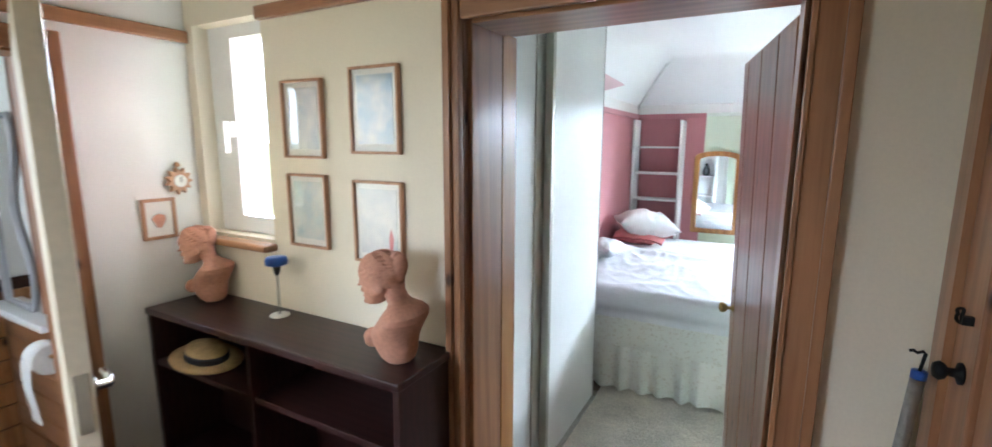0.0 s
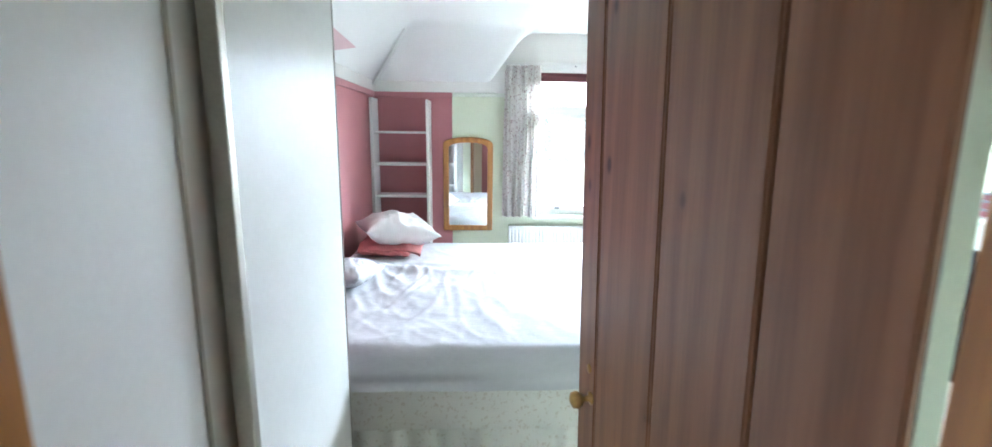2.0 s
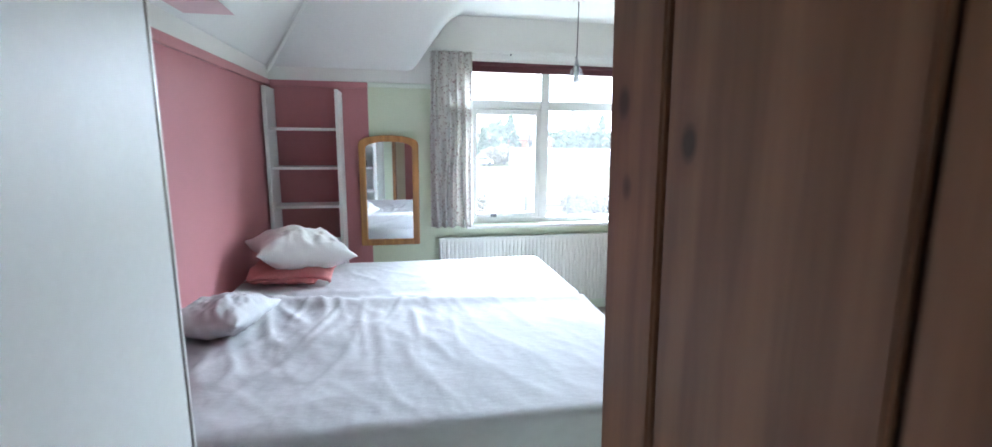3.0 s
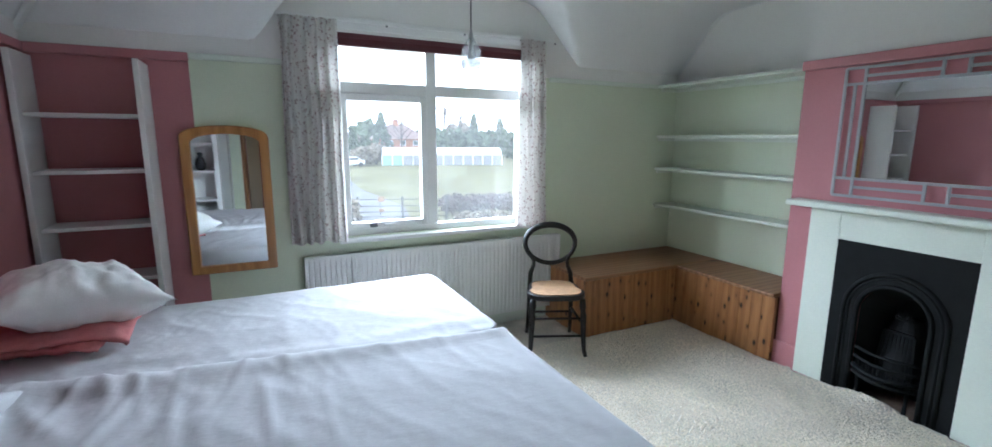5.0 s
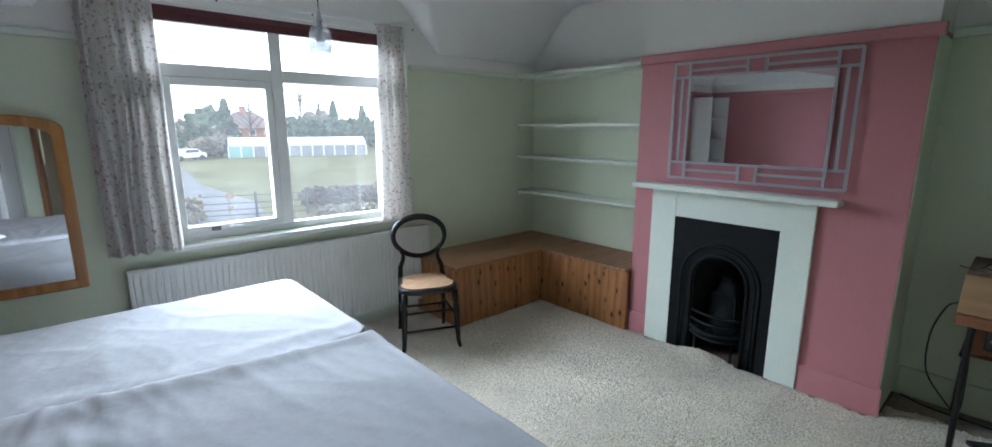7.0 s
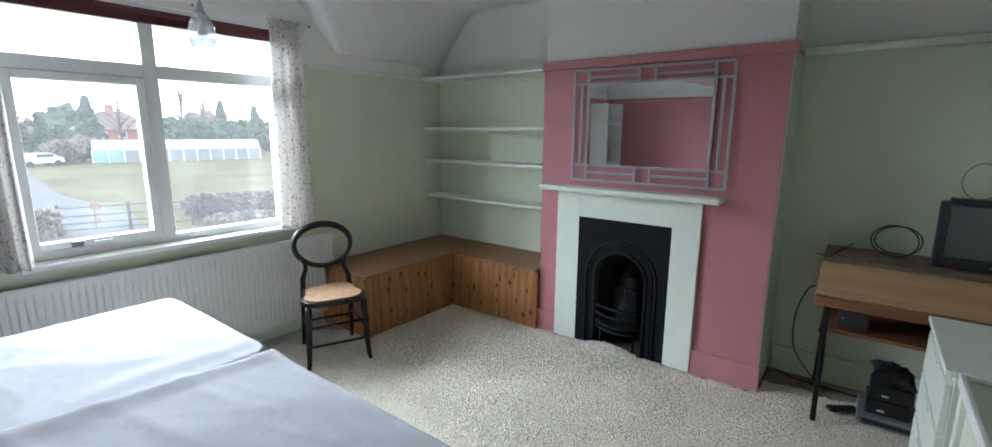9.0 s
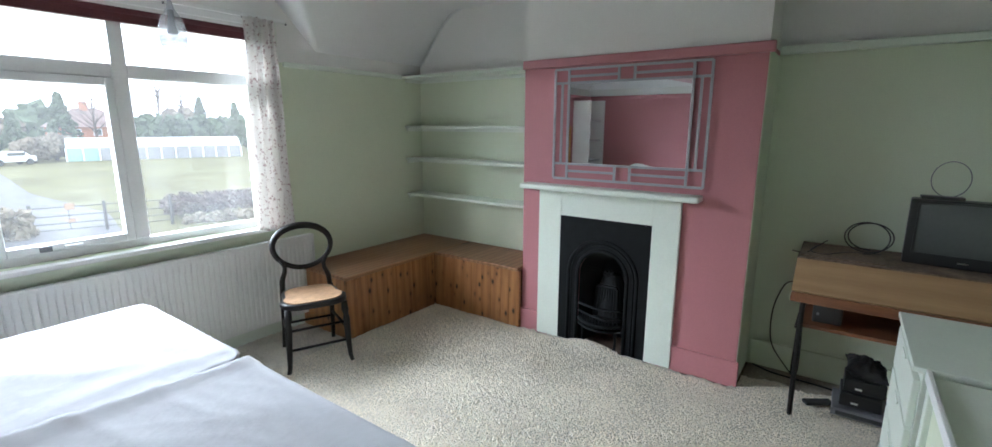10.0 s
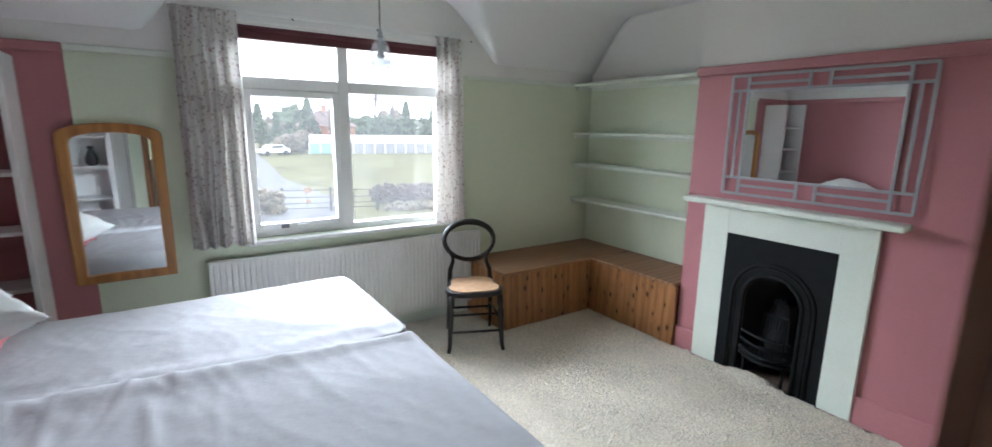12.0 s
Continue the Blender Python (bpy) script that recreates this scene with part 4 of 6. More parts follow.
part("cloth", grid(34, 26, lambda u, v: (-1.22 + 0.46 * u, 2.03 + 0.42 * v, 0.782 - 0.04 * max(0, (u - 0.75) * 4) ** 1.5 - 0.03 * max(0, (0.2 - v) * 5) + 0.012 * noise.noise((u * 6, v * 6, 2)) + 0.008 * noise.noise((u * 14, v * 9, 5)))), M_red_cloth, cloth, smooth=True).modifiers.new("thick", "SOLIDIFY").thickness = 0.014
laid_pillow((-0.965, 2.27, 0.86), 24, 8, 0.56, 0.45, 0.28, M_pillow, "plump white pillow with faint floral print", 8)
laid_pillow((-1.135, 1.43, 0.76), 86, 10, 0.62, 0.32, 0.18, M_sheet, "white pillow at the head of the rumpled bed", 14)


# ---------- corner shelf unit and mirror on the window wall ----------
def shelf_unit():
    s = thing("corner_shelf_unit", (-1.02, 3.06, 0.0), "tall white open shelf unit in the pink corner", "shelf unit")
    soften(part("side", boxed(-1.285, -1.258, 2.92, 3.185, 0.02, 1.90), M_white_gloss, s), 0.003)
    soften(part("side", boxed(-0.795, -0.768, 2.92, 3.185, 0.02, 1.885), M_white_gloss, s), 0.003)
    for z in (0.45, 0.745, 1.035, 1.325, 1.61):
        soften(part("shelf", boxed(-1.257, -0.796, 2.96, 3.183, z - 0.02, z), M_white_gloss, s), 0.003)


shelf_unit()


def arch_points(x0, x1, z0, z1, rise, n=14):
    c, half = (x0 + x1) / 2, (x1 - x0) / 2
    pts = [(x0, z0), (x1, z0), (x1, z1)]
    for i in range(1, n):
        a = math.pi * i / n
        pts.append((c + half * math.cos(a), z1 + rise * math.sin(a) ** 0.75))
    return pts + [(x0, z1)]


def arch_mirror():
    m = thing("arched_wall_mirror", (-0.425, 3.165, 0.67), "arched wall mirror in an orange-brown pine frame", "mirror")
    outer = arch_points(-0.66, -0.19, 0.672, 1.485, 0.078)
    inner = arch_points(-0.607, -0.243, 0.722, 1.45, 0.062)
    bm = bmesh.new()
    for y in (3.146, 3.186):
        a = [bm.verts.new((u, y, v)) for u, v in outer]
        b = [bm.verts.new((u, y, v)) for u, v in inner]
        for i in range(len(a)):
            j = (i + 1) % len(a)
            bm.faces.new((a[i], a[j], b[j], b[i]))
    bm.verts.ensure_lookup_table()
    k = len(outer)
    for i in range(k):
        j = (i + 1) % k
        bm.faces.new((bm.verts[i], bm.verts[j], bm.verts[2 * k + j], bm.verts[2 * k + i]))
        bm.faces.new((bm.verts[k + i], bm.verts[k + j], bm.verts[3 * k + j], bm.verts[3 * k + i]))
    soften(part("frame", bm, M_mirror_pine, m), 0.008, 3)
    turn = Matrix.Translation((-0.425, 3.163, 0)) @ Matrix.Rotation(radians(-2.2), 4, "Z") @ Matrix.Translation((0.425, -3.163, 0))
    part("glass", moved(plate(arch_points(-0.615, -0.235, 0.714, 1.45, 0.066), "y", 3.162, 3.166), turn), M_mirror, m, "silvered mirror glass")
    part("backing", plate(arch_points(-0.63, -0.22, 0.70, 1.46, 0.07), "y", 3.177, 3.185), M_ebony, m)


arch_mirror()


# ---------- radiator ----------
def radiator():
    r = thing("panel_radiator", (0.95, 3.13, 0.1), "long white ribbed panel radiator under the window", "radiator")
    x0, x1, z0, z1, y = -0.03, 1.935, 0.12, 0.715, 3.105
    def p(u, v):
        x = x0 + (x1 - x0) * u
        ph = (u * 58) % 1
        groove = 0.010 * max(0, 1 - abs(ph - 0.5) / 0.22) if 0.06 < v < 0.94 else 0
        return (x, y + groove + (0.008 if v in (0, 1) else 0), z0 + (z1 - z0) * v)
    bm = grid(58 * 8, 10, p)
    part("front_panel", bm, M_radiator, r, smooth=False).modifiers.new("thick", "SOLIDIFY").thickness = 0.004
    part("back_panel", boxed(x0, x1, y + 0.02, y + 0.05, z0, z1 - 0.01), M_radiator, r)
    soften(part("top_grille", boxed(x0, x1, y + 0.002, y + 0.05, z1 - 0.006, z1 + 0.006), M_radiator, r), 0.003)
    for x in (x0 - 0.004, x1):
        soften(part("side_cover", boxed(x, x + 0.004, y, y + 0.05, z0, z1 + 0.004), M_radiator, r), 0.002)
    part("pipe", tube([(x1 - 0.06, y + 0.035, 0.02), (x1 - 0.06, y + 0.035, z0 + 0.02)], 0.008), M_radiator, r)
    part("pipe", tube([(x0 + 0.06, y + 0.035, 0.02), (x0 + 0.06, y + 0.035, z0 + 0.02)], 0.008), M_radiator, r)
    for x in (0.3, 1.6):
        part("bracket", boxed(x, x + 0.03, y + 0.05, YW, 0.5, 0.6), M_radiator, r)


radiator()


# ---------- curtains ----------
def curtain(x0, x1, z0, z1, folds, seed, flare):
    c = thing("curtain", ((x0 + x1) / 2, 3.07, z0), "unlined white curtain with small pinkish flower sprigs, drawn back", "curtain", "pair of curtains")
    def p(u, v):
        spread = 1 + flare * (1 - v)
        mid = (x0 + x1) / 2
        x = mid + (u - 0.5) * (x1 - x0) * spread + 0.012 * noise.noise((u * 4, v * 3, seed))
        depth = 0.020 + 0.022 * (1 - v)
        y = 3.075 + depth * math.sin(u * folds * 2 * math.pi + 2.6 * noise.noise((u * 3, v * 1.4, seed + 3))) + 0.012 * noise.noise((u * 9, v * 5, seed))
        if v > 0.955:
            y += 0.006 * math.sin(u * folds * 14)
        return (x, y, z0 + (z1 - z0) * v + 0.012 * noise.noise((u * 5, 0, seed)) * (1 - v))
    ob = part("cloth", grid(110, 60, p), M_curtain, c, smooth=True)
    ob.modifiers.new("thick", "SOLIDIFY").thickness = 0.002
    n = max(4, int((x1 - x0) / 0.05))
    for i in range(n):
        x = x0 + (x1 - x0) * (i + 0.5) / n
        part("hook", tube([(x, 3.10, z1 - 0.012), (x, 3.12, z1 + 0.012), (x, 3.145, z1 + 0.02)], 0.003, 6), M_white_gloss, c)


curtain(-0.095, 0.235, 0.825, 2.205, 5.0, 1.0, 0.04)
curtain(1.525, 1.745, 0.815, 2.205, 4.0, 5.0, 0.16)
track = thing("curtain_track", (0.9, 3.15, 2.23), "thin white curtain track above the window", "curtain track")
soften(part("rail", boxed(-0.12, 1.86, 3.142, 3.160, 2.215, 2.24), M_white_gloss, track), 0.003)
for x in (0.0, 0.5, 1.05, 1.5, 1.8):
    part("bracket", boxed(x, x + 0.02, 3.160, YW, 2.218, 2.236), M_white_gloss, track)
    part("runner", lathe([(0.006, 0), (0.006, 0.012)], (x + 0.06, 3.138, 2.203), 8), M_grey_plastic, track)


# ---------- pendant lamp ----------
def pendant(x, y, z):
    p = thing("pendant_lamp", (x, y, z), "teardrop pendant lamp of silvery clear glass on a dark flex", "lamp")
    top = ceiling_height(x, y)
    part("flex", tube([(x, y, z + 0.21), (x, y, top - 0.01)], 0.0035, 6), M_ebony, p)
    part("ceiling_rose", lathe([(0.045, 0), (0.045, 0.008), (0.02, 0.03)], (x, y, top - 0.02)), M_white_gloss, p, smooth=True)
    part("lamp_cap", lathe([(0.017, 0.165), (0.013, 0.19), (0.007, 0.215), (0.004, 0.225)], (x, y, z)), M_pewter, p, "brushed metal cap", smooth=True)
    def bell(rows):
        shade = lathe(rows, (x, y, z), 32)
        bmesh.ops.delete(shade, geom=[f for f in shade.faces if len(f.verts) > 4], context="FACES")
        return shade
    part("shade", bell([(0.060, 0.052), (0.0595, 0.075), (0.054, 0.1), (0.042, 0.13), (0.028, 0.155), (0.017, 0.172)]), M_lampglass, p, "hazy clear glass shade", smooth=True)
    part("silvered_band", bell([(0.050, 0.0), (0.054, 0.015), (0.058, 0.033), (0.060, 0.0515)]), M_silver_glass, p, "silvered lower band of the glass", smooth=True)
    part("bulb", lathe([(0.004, 0.035), (0.018, 0.045), (0.024, 0.068), (0.014, 0.105), (0.013, 0.165)], (x, y, z)), M_pewter, p, "lamp holder and bulb", smooth=True)


pendant(0.895, 2.53, 1.889)


# ---------- balloon-back chair ----------
def balloon_chair():
    cx, cy = 1.575, 2.625
    c = thing("balloon_back_chair", (cx, cy, 0.0), "black ebonised balloon-back chair with a cane seat", "chair")
    m = Matrix.Translation((cx, cy, 0)) @ Matrix.Rotation(math.atan2(-0.157, 0.36), 4, "Z")
    # local: front is -y, back is +y
    def put(name, bm, mat, label=""):
        return part(name, moved(bm, m), mat, c, label, smooth=True)
    z = 0.445
    seat = [(0.205 * math.copysign(abs(math.cos(a)) ** 0.55, math.cos(a)) * (1.0 if math.sin(a) < 0 else 0.86), 0.195 * math.copysign(abs(math.sin(a)) ** 0.6, math.sin(a))) for a in [2 * math.pi * i / 40 for i in range(40)]]
    frame = plate(seat, "z", z - 0.035, z)
    c_frame = put("seat_frame", frame, M_ebony)
    c_frame.data.shade_flat()
    soften(c_frame, 0.008, 3)
    put("cane_seat", plate([(u * 0.88, v * 0.88) for u, v in seat], "z", z - 0.012, z + 0.006), M_cane, "woven cane seat panel").data.shade_flat()
    for s in (-1, 1):
        put("front_leg", tube([(s * 0.17, -0.155, z - 0.03), (s * 0.172, -0.16, 0.36), (s * 0.174, -0.163, 0.33), (s * 0.176, -0.165, 0.30), (s * 0.18, -0.17, 0.16), (s * 0.186, -0.18, 0.05), (s * 0.195, -0.195, 0.012)], [0.019, 0.023, 0.016, 0.022, 0.018, 0.014, 0.013], 12), M_ebony)
        put("rear_leg", tube([(s * 0.155, 0.165, z), (s * 0.158, 0.175, 0.28), (s * 0.162, 0.2, 0.12), (s * 0.166, 0.235, 0.012)], [0.019, 0.017, 0.015, 0.013], 10), M_ebony)
        put("side_stretcher", tube([(s * 0.177, -0.165, 0.235), (s * 0.16, 0.178, 0.235)], [0.010, 0.010], 8), M_ebony)
        put("stile", tube([(s * 0.155, 0.172, z - 0.02), (s * 0.150, 0.185, z + 0.06), (s * 0.128, 0.197, z + 0.115), (s * 0.125, 0.203, z + 0.15), (s * 0.150, 0.212, z + 0.2)], [0.02, 0.02, 0.017, 0.017, 0.016], 10, flat=0.8), M_ebony)
    put("front_stretcher", tube([(-0.177, -0.166, 0.28), (0.177, -0.166, 0.28)], 0.009, 8), M_ebony)
    put("front_stretcher", tube([(-0.181, -0.171, 0.155), (0.181, -0.171, 0.155)], 0.009, 8), M_ebony)
    put("rear_stretcher", tube([(-0.16, 0.19, 0.2), (0.16, 0.19, 0.2)], 0.009, 8), M_ebony)
    ring = []
    for i in range(36):
        a = 2 * math.pi * i / 36
        up = math.sin(a)
        ring.append((0.188 * math.cos(a) * (1 + 0.06 * up), 0.212 + 0.045 * (up + 1) / 2, z + 0.272 + 0.142 * up))
    put("balloon_back", tube(ring, [0.021 + 0.006 * max(0, math.sin(2 * math.pi * i / 36)) for i in range(36)], 10, closed=True, flat=0.75), M_ebony)


balloon_chair()


# ---------- corner bench ----------
def corner_bench():
    b = thing("corner_storage_bench", (2.6, 2.8, 0.0), "L-shaped knotty pine storage bench in the corner", "bench")
    top = 0.485
    bx, by = 2.765, 2.635
    part("core", boxed(1.865, XR - 0.002, by + 0.014, YW - 0.002, 0.0, top - 0.03), M_groove, b)
    part("core_side", boxed(bx + 0.014, XR - 0.002, BY1 + 0.004, by + 0.014, 0.0, top - 0.03), M_groove, b)
    x, k = 1.866, 0
    widths = (0.088, 0.095, 0.082, 0.1, 0.09)
    while x < bx - 0.01:
        w = min(widths[k % 5], bx - x)
        part("board", boxed(x + 0.001, x + w - 0.001, by, by + 0.013, 0.002, top - 0.028, bevel=0.003), M_knotty, b)
        x, k = x + w, k + 1
    y = BY1 + 0.005
    while y < by - 0.01:
        w = min(widths[(k * 2) % 5], by - y)
        part("board", boxed(bx, bx + 0.013, y + 0.001, y + w - 0.001, 0.002, top - 0.028, bevel=0.003), M_knotty, b)
        y, k = y + w, k + 1
    part("end_board", boxed(bx + 0.001, BX - 0.02, BY1 + 0.001, BY1 + 0.0038, 0.002, top - 0.028), M_knotty, b)
    part("end_board", boxed(1.852, 1.864, by, YW - 0.004, 0.002, top - 0.028), M_knotty, b)
    soften(part("top", boxed(1.838, XR - 0.002, by - 0.022, YW - 0.002, top - 0.026, top), M_bench_top, b), 0.008, 3)
    soften(part("top_return", boxed(bx - 0.022, XR - 0.002, BY1 + 0.002, by - 0.023, top - 0.026, top), M_bench_top, b), 0.008, 3)


corner_bench()


# ---------- alcove shelves ----------
for z, front in ((1.958, 2.97), (1.525, 3.0), (1.237, 3.0), (0.912, 3.0)):
    s = soften(tagged(new("alcove_shelf", finish("alcove_shelf", boxed(front, XR - 0.002, BY1 + 0.004, YW - 0.003, z - 0.022, z), M_pale_gloss)), "pale painted board shelf in the alcove", "shelf", "alcove shelves"), 0.004)
    part("batten", boxed(3.02, XR - 0.003, YW - 0.022, YW - 0.004, z - 0.05, z - 0.0225), M_pale_gloss, s)
    part("batten", boxed(XR - 0.02, XR - 0.003, BY1 + 0.01, YW - 0.025, z - 0.05, z - 0.0225), M_pale_gloss, s)


# ---------- fireplace ----------
def fireplace():
    f = thing("fireplace", (2.79, 1.13, 0.0), "pale painted timber fireplace surround with black cast-iron insert", "fireplace")
    x0, x1 = 2.783, BX
    soften(part("leg_panel", boxed(x0, x1, 0.645, 0.812, 0.012, 1.095), M_pale_gloss, f), 0.003)
    soften(part("leg_panel", boxed(x0, x1, 1.450, 1.625, 0.012, 1.095), M_pale_gloss, f), 0.003)
    soften(part("frieze", boxed(x0 + 0.001, x1, 0.812, 1.450, 0.922, 1.095), M_pale_gloss, f), 0.003)
    soften(part("mantel_shelf", boxed(2.685, x1, 0.53, 1.735, 1.098, 1.135), M_pale_gloss, f), 0.012, 3)
    # plate with an arched opening
    cy, half, spring = 1.131, 0.165, 0.53
    bm = bmesh.new()
    arch = [(cy - half, 0.0)] + [(cy - half * math.cos(math.pi * i / 20), spring + half * math.sin(math.pi * i / 20)) for i in range(21)] + [(cy + half, 0.0)]
    rim = [(0.812, 0.0)] + [(0.812 + (1.45 - 0.812) * i / 20, 0.922) for i in range(21)] + [(1.45, 0.0)]
    a = [bm.verts.new((2.792, u, v)) for u, v in arch]
    b = [bm.verts.new((2.792, u, v)) for u, v in rim]
    for i in range(len(a) - 1):
        bm.faces.new((a[i], a[i + 1], b[i + 1], b[i]))
    ins = part("cast_iron_insert", bm, M_iron, f, "black cast-iron arched insert")
    ins.modifiers.new("thick", "SOLIDIFY").thickness = 0.008
    def ring(r, w, x, name):
        pts = [(x, cy - r, 0.02)] + [(x, cy - r, z) for z in (0.2, 0.4)] + [(x, cy - r * math.cos(math.pi * i / 24), spring + r * math.sin(math.pi * i / 24)) for i in range(25)] + [(x, cy + r, z) for z in (0.4, 0.2)] + [(x, cy + r, 0.02)]
        part(name, tube(pts, w, 8), M_iron, ins, smooth=True)
    ring(0.245, 0.013, 2.786, "outer_moulding")
    ring(0.222, 0.008, 2.786, "bead_moulding")
    ring(0.178, 0.014, 2.786, "inner_moulding")
    # firebox: back and cheeks narrowing inwards
    bm = bmesh.new()
    deep = [bm.verts.new((3.06, cy + (u - cy) * 0.62, v * 0.86)) for u, v in arch]
    near = [bm.verts.new((2.80, u, v)) for u, v in arch]
    for i in range(len(arch) - 1):
        bm.faces.new((near[i], near[i + 1], deep[i + 1], deep[i]))
    bm.faces.new(deep)
    part("firebox", bm, M_soot, ins, smooth=False)
    part("fireback", lathe([(0.13, 0.16), (0.115, 0.30), (0.09, 0.42), (0.06, 0.5)], (2.99, cy, 0), 18), M_soot, ins, smooth=False)
    # bowed grate front with upright bars
    grate = part("grate", plate([(2.795 - 0.08 * math.cos(math.pi * (i / 14 - 0.5)), cy - 0.15 + 0.30 * i / 14) for i in range(15)] + [(2.95, cy + 0.12), (2.95, cy - 0.12)], "z", 0.165, 0.18), M_iron, f, "bowed cast-iron grate")
    def bow(z, r, bulge):
        pts = [(2.79 - bulge * math.cos(math.pi * (i / 14 - 0.5)), cy - 0.155 + 0.31 * i / 14, z) for i in range(15)]
        part("bar", tube(pts, r, 8), M_iron, grate, smooth=True)
    for z, r, bulge in ((0.315, 0.010, 0.045), (0.262, 0.009, 0.062), (0.205, 0.015, 0.085), (0.17, 0.012, 0.075)):
        bow(z, r, bulge)
    for i in range(1, 14):
        y = cy - 0.155 + 0.31 * i / 14
        bl = math.cos(math.pi * (i / 14 - 0.5))
        part("upright", tube([(2.79 - 0.075 * bl, y, 0.178), (2.79 - 0.062 * bl, y, 0.262)], 0.0045, 6), M_iron, grate)
    for i in range(9):
        y = cy - 0.085 + 0.17 * i / 8
        part("flute", tube([(2.885, y, 0.22), (2.90, cy + (y - cy) * 0.85, 0.42)], 0.011, 6), M_iron, grate)
    soften(part("hood", plate([(cy - 0.082, 0.418), (cy + 0.082, 0.418), (cy + 0.07, 0.438), (cy - 0.07, 0.438)], "x", 2.89, 2.915), M_iron, grate), 0.006)
    boss = bmesh.new()
    for k in range(5):
        a = math.pi * (k - 2) / 5
        tube([(2.93, cy, 0.50), (2.925, cy + 0.035 * math.sin(a), 0.50 + 0.035 * math.cos(a)), (2.93, cy + 0.05 * math.sin(a), 0.50 + 0.05 * math.cos(a))], [0.006, 0.012, 0.004], 6, bm=boss)
    part("shell_boss", boss, M_iron, ins, "cast shell ornament", smooth=True)
    for y in (cy - 0.12, cy + 0.12):
        part("foot", tube([(2.775, y, 0.17), (2.785, y, 0.09), (2.775, y, 0.02)], [0.012, 0.009, 0.012], 8), M_iron, grate)


fireplace()
structure("hearth_floor", boxed(2.78, 3.14, 0.81, 1.45, -0.004, 0.006), M_rust, "dusty hearth inside the fire opening", "hearth")


# ---------- overmantel mirror ----------
def overmantel():
    m = thing("overmantel_mirror", (2.79, 1.02, 1.178), "rectangular mirror in an open pewter-grey metal lattice frame", "mirror")
    x0, x1 = 2.782, 2.792
    a, b, c, d = 0.536, 1.52, 1.178, 1.893     # outer
    e, f, g, h = 0.64, 1.413, 1.285, 1.80     # glass
    w = 0.0075
    def bar(y0, y1, z0, z1):
        part("bar", boxed(x0, x1, y0, y1, z0, z1, bevel=0.002), M_pewter, m)
    def level(y0, y1, z):
        bar(y0, y1, z - w, z + w)
    def upright(y, z0, z1):
        bar(y - w, y + w, z0, z1)
    level(a, b, c), level(a, b, d)
    upright(a, c, d), upright(b, c, d)
    level(a, b, g - 0.006), level(a, b, h + 0.006)
    upright(e - 0.006, c, d), upright(f + 0.006, c, d)
    mid = (a + b) / 2
    for s in (-1, 1):
        y = mid + s * 0.05
        upright(y, c, g - 0.01), upright(y, h + 0.01, d)
    for z in ((c + g) / 2, (d + h) / 2):
        level(e, mid - 0.05, z), level(mid + 0.05, f, z)
    upright((a + e) / 2, g, h), upright((b + f) / 2, g, h)
    part("glass", boxed(2.789, 2.795, e, f, g, h), M_mirror, m, "silvered mirror glass")
    for y in (a + 0.1, b - 0.1):
        part("fixing", boxed(2.792, BX, y, y + 0.012, d - 0.01, d + 0.004), M_pewter, m)


overmantel()


# ---------- desk, television and clutter ----------
def desk():
    d = thing("lidded_desk", (2.9, -0.45, 0.0), "light oak desk with sloping lid and black metal legs", "desk")
    y0, y1 = -1.0, 0.03
    prof = [(2.635, 0.695), (2.645, 0.715), (2.78, 0.845), (3.20, 0.845), (3.20, 0.66), (2.635, 0.66)]
    soften(part("body", plate([(u, v) for u, v in prof], "y", y0 + 0.012, y1 - 0.012), M_teak, d), 0.003)
    lid = [(2.628, 0.712), (2.640, 0.700), (2.782, 0.838), (2.772, 0.852)]
    soften(part("lid", plate(lid, "y", y0, y1), M_oak, d, "light oak sloping lid"), 0.004)
    soften(part("top", boxed(2.775, 3.205, y0, y1, 0.846, 0.858), M_rust, d, "dusty worn top"), 0.003)
    soften(part("front_lip", boxed(2.615, 2.636, y0, y1, 0.655, 0.705), M_teak, d), 0.006)
    part("shelf", boxed(2.70, 3.18, y0 + 0.05, y1 - 0.06, 0.50, 0.518), M_teak, d)
    part("shelf_back", boxed(3.17, 3.185, y0 + 0.05, y1 - 0.06, 0.518, 0.66), M_teak, d)
    for y, s in ((y1 - 0.04, 1), (y0 + 0.04, -1)):
        part("leg", tube([(2.67, y - 0.015 * s, 0.66), (2.66, y - 0.02 * s, 0.012)], 0.0125, 8), M_ebony, d)
        part("leg", tube([(3.15, y, 0.66), (3.165, y + 0.01 * s, 0.012)], 0.0125, 8), M_ebony, d)
        part("crossbar", tube([(2.665, y, 0.505), (3.16, y, 0.505)], 0.008, 8), M_ebony, d)


desk()


M_tv = material("grey_black_plastic", (0.02, 0.02, 0.02), 0.4, vary=0.08, scale=14, grain=160, bump=0.04)


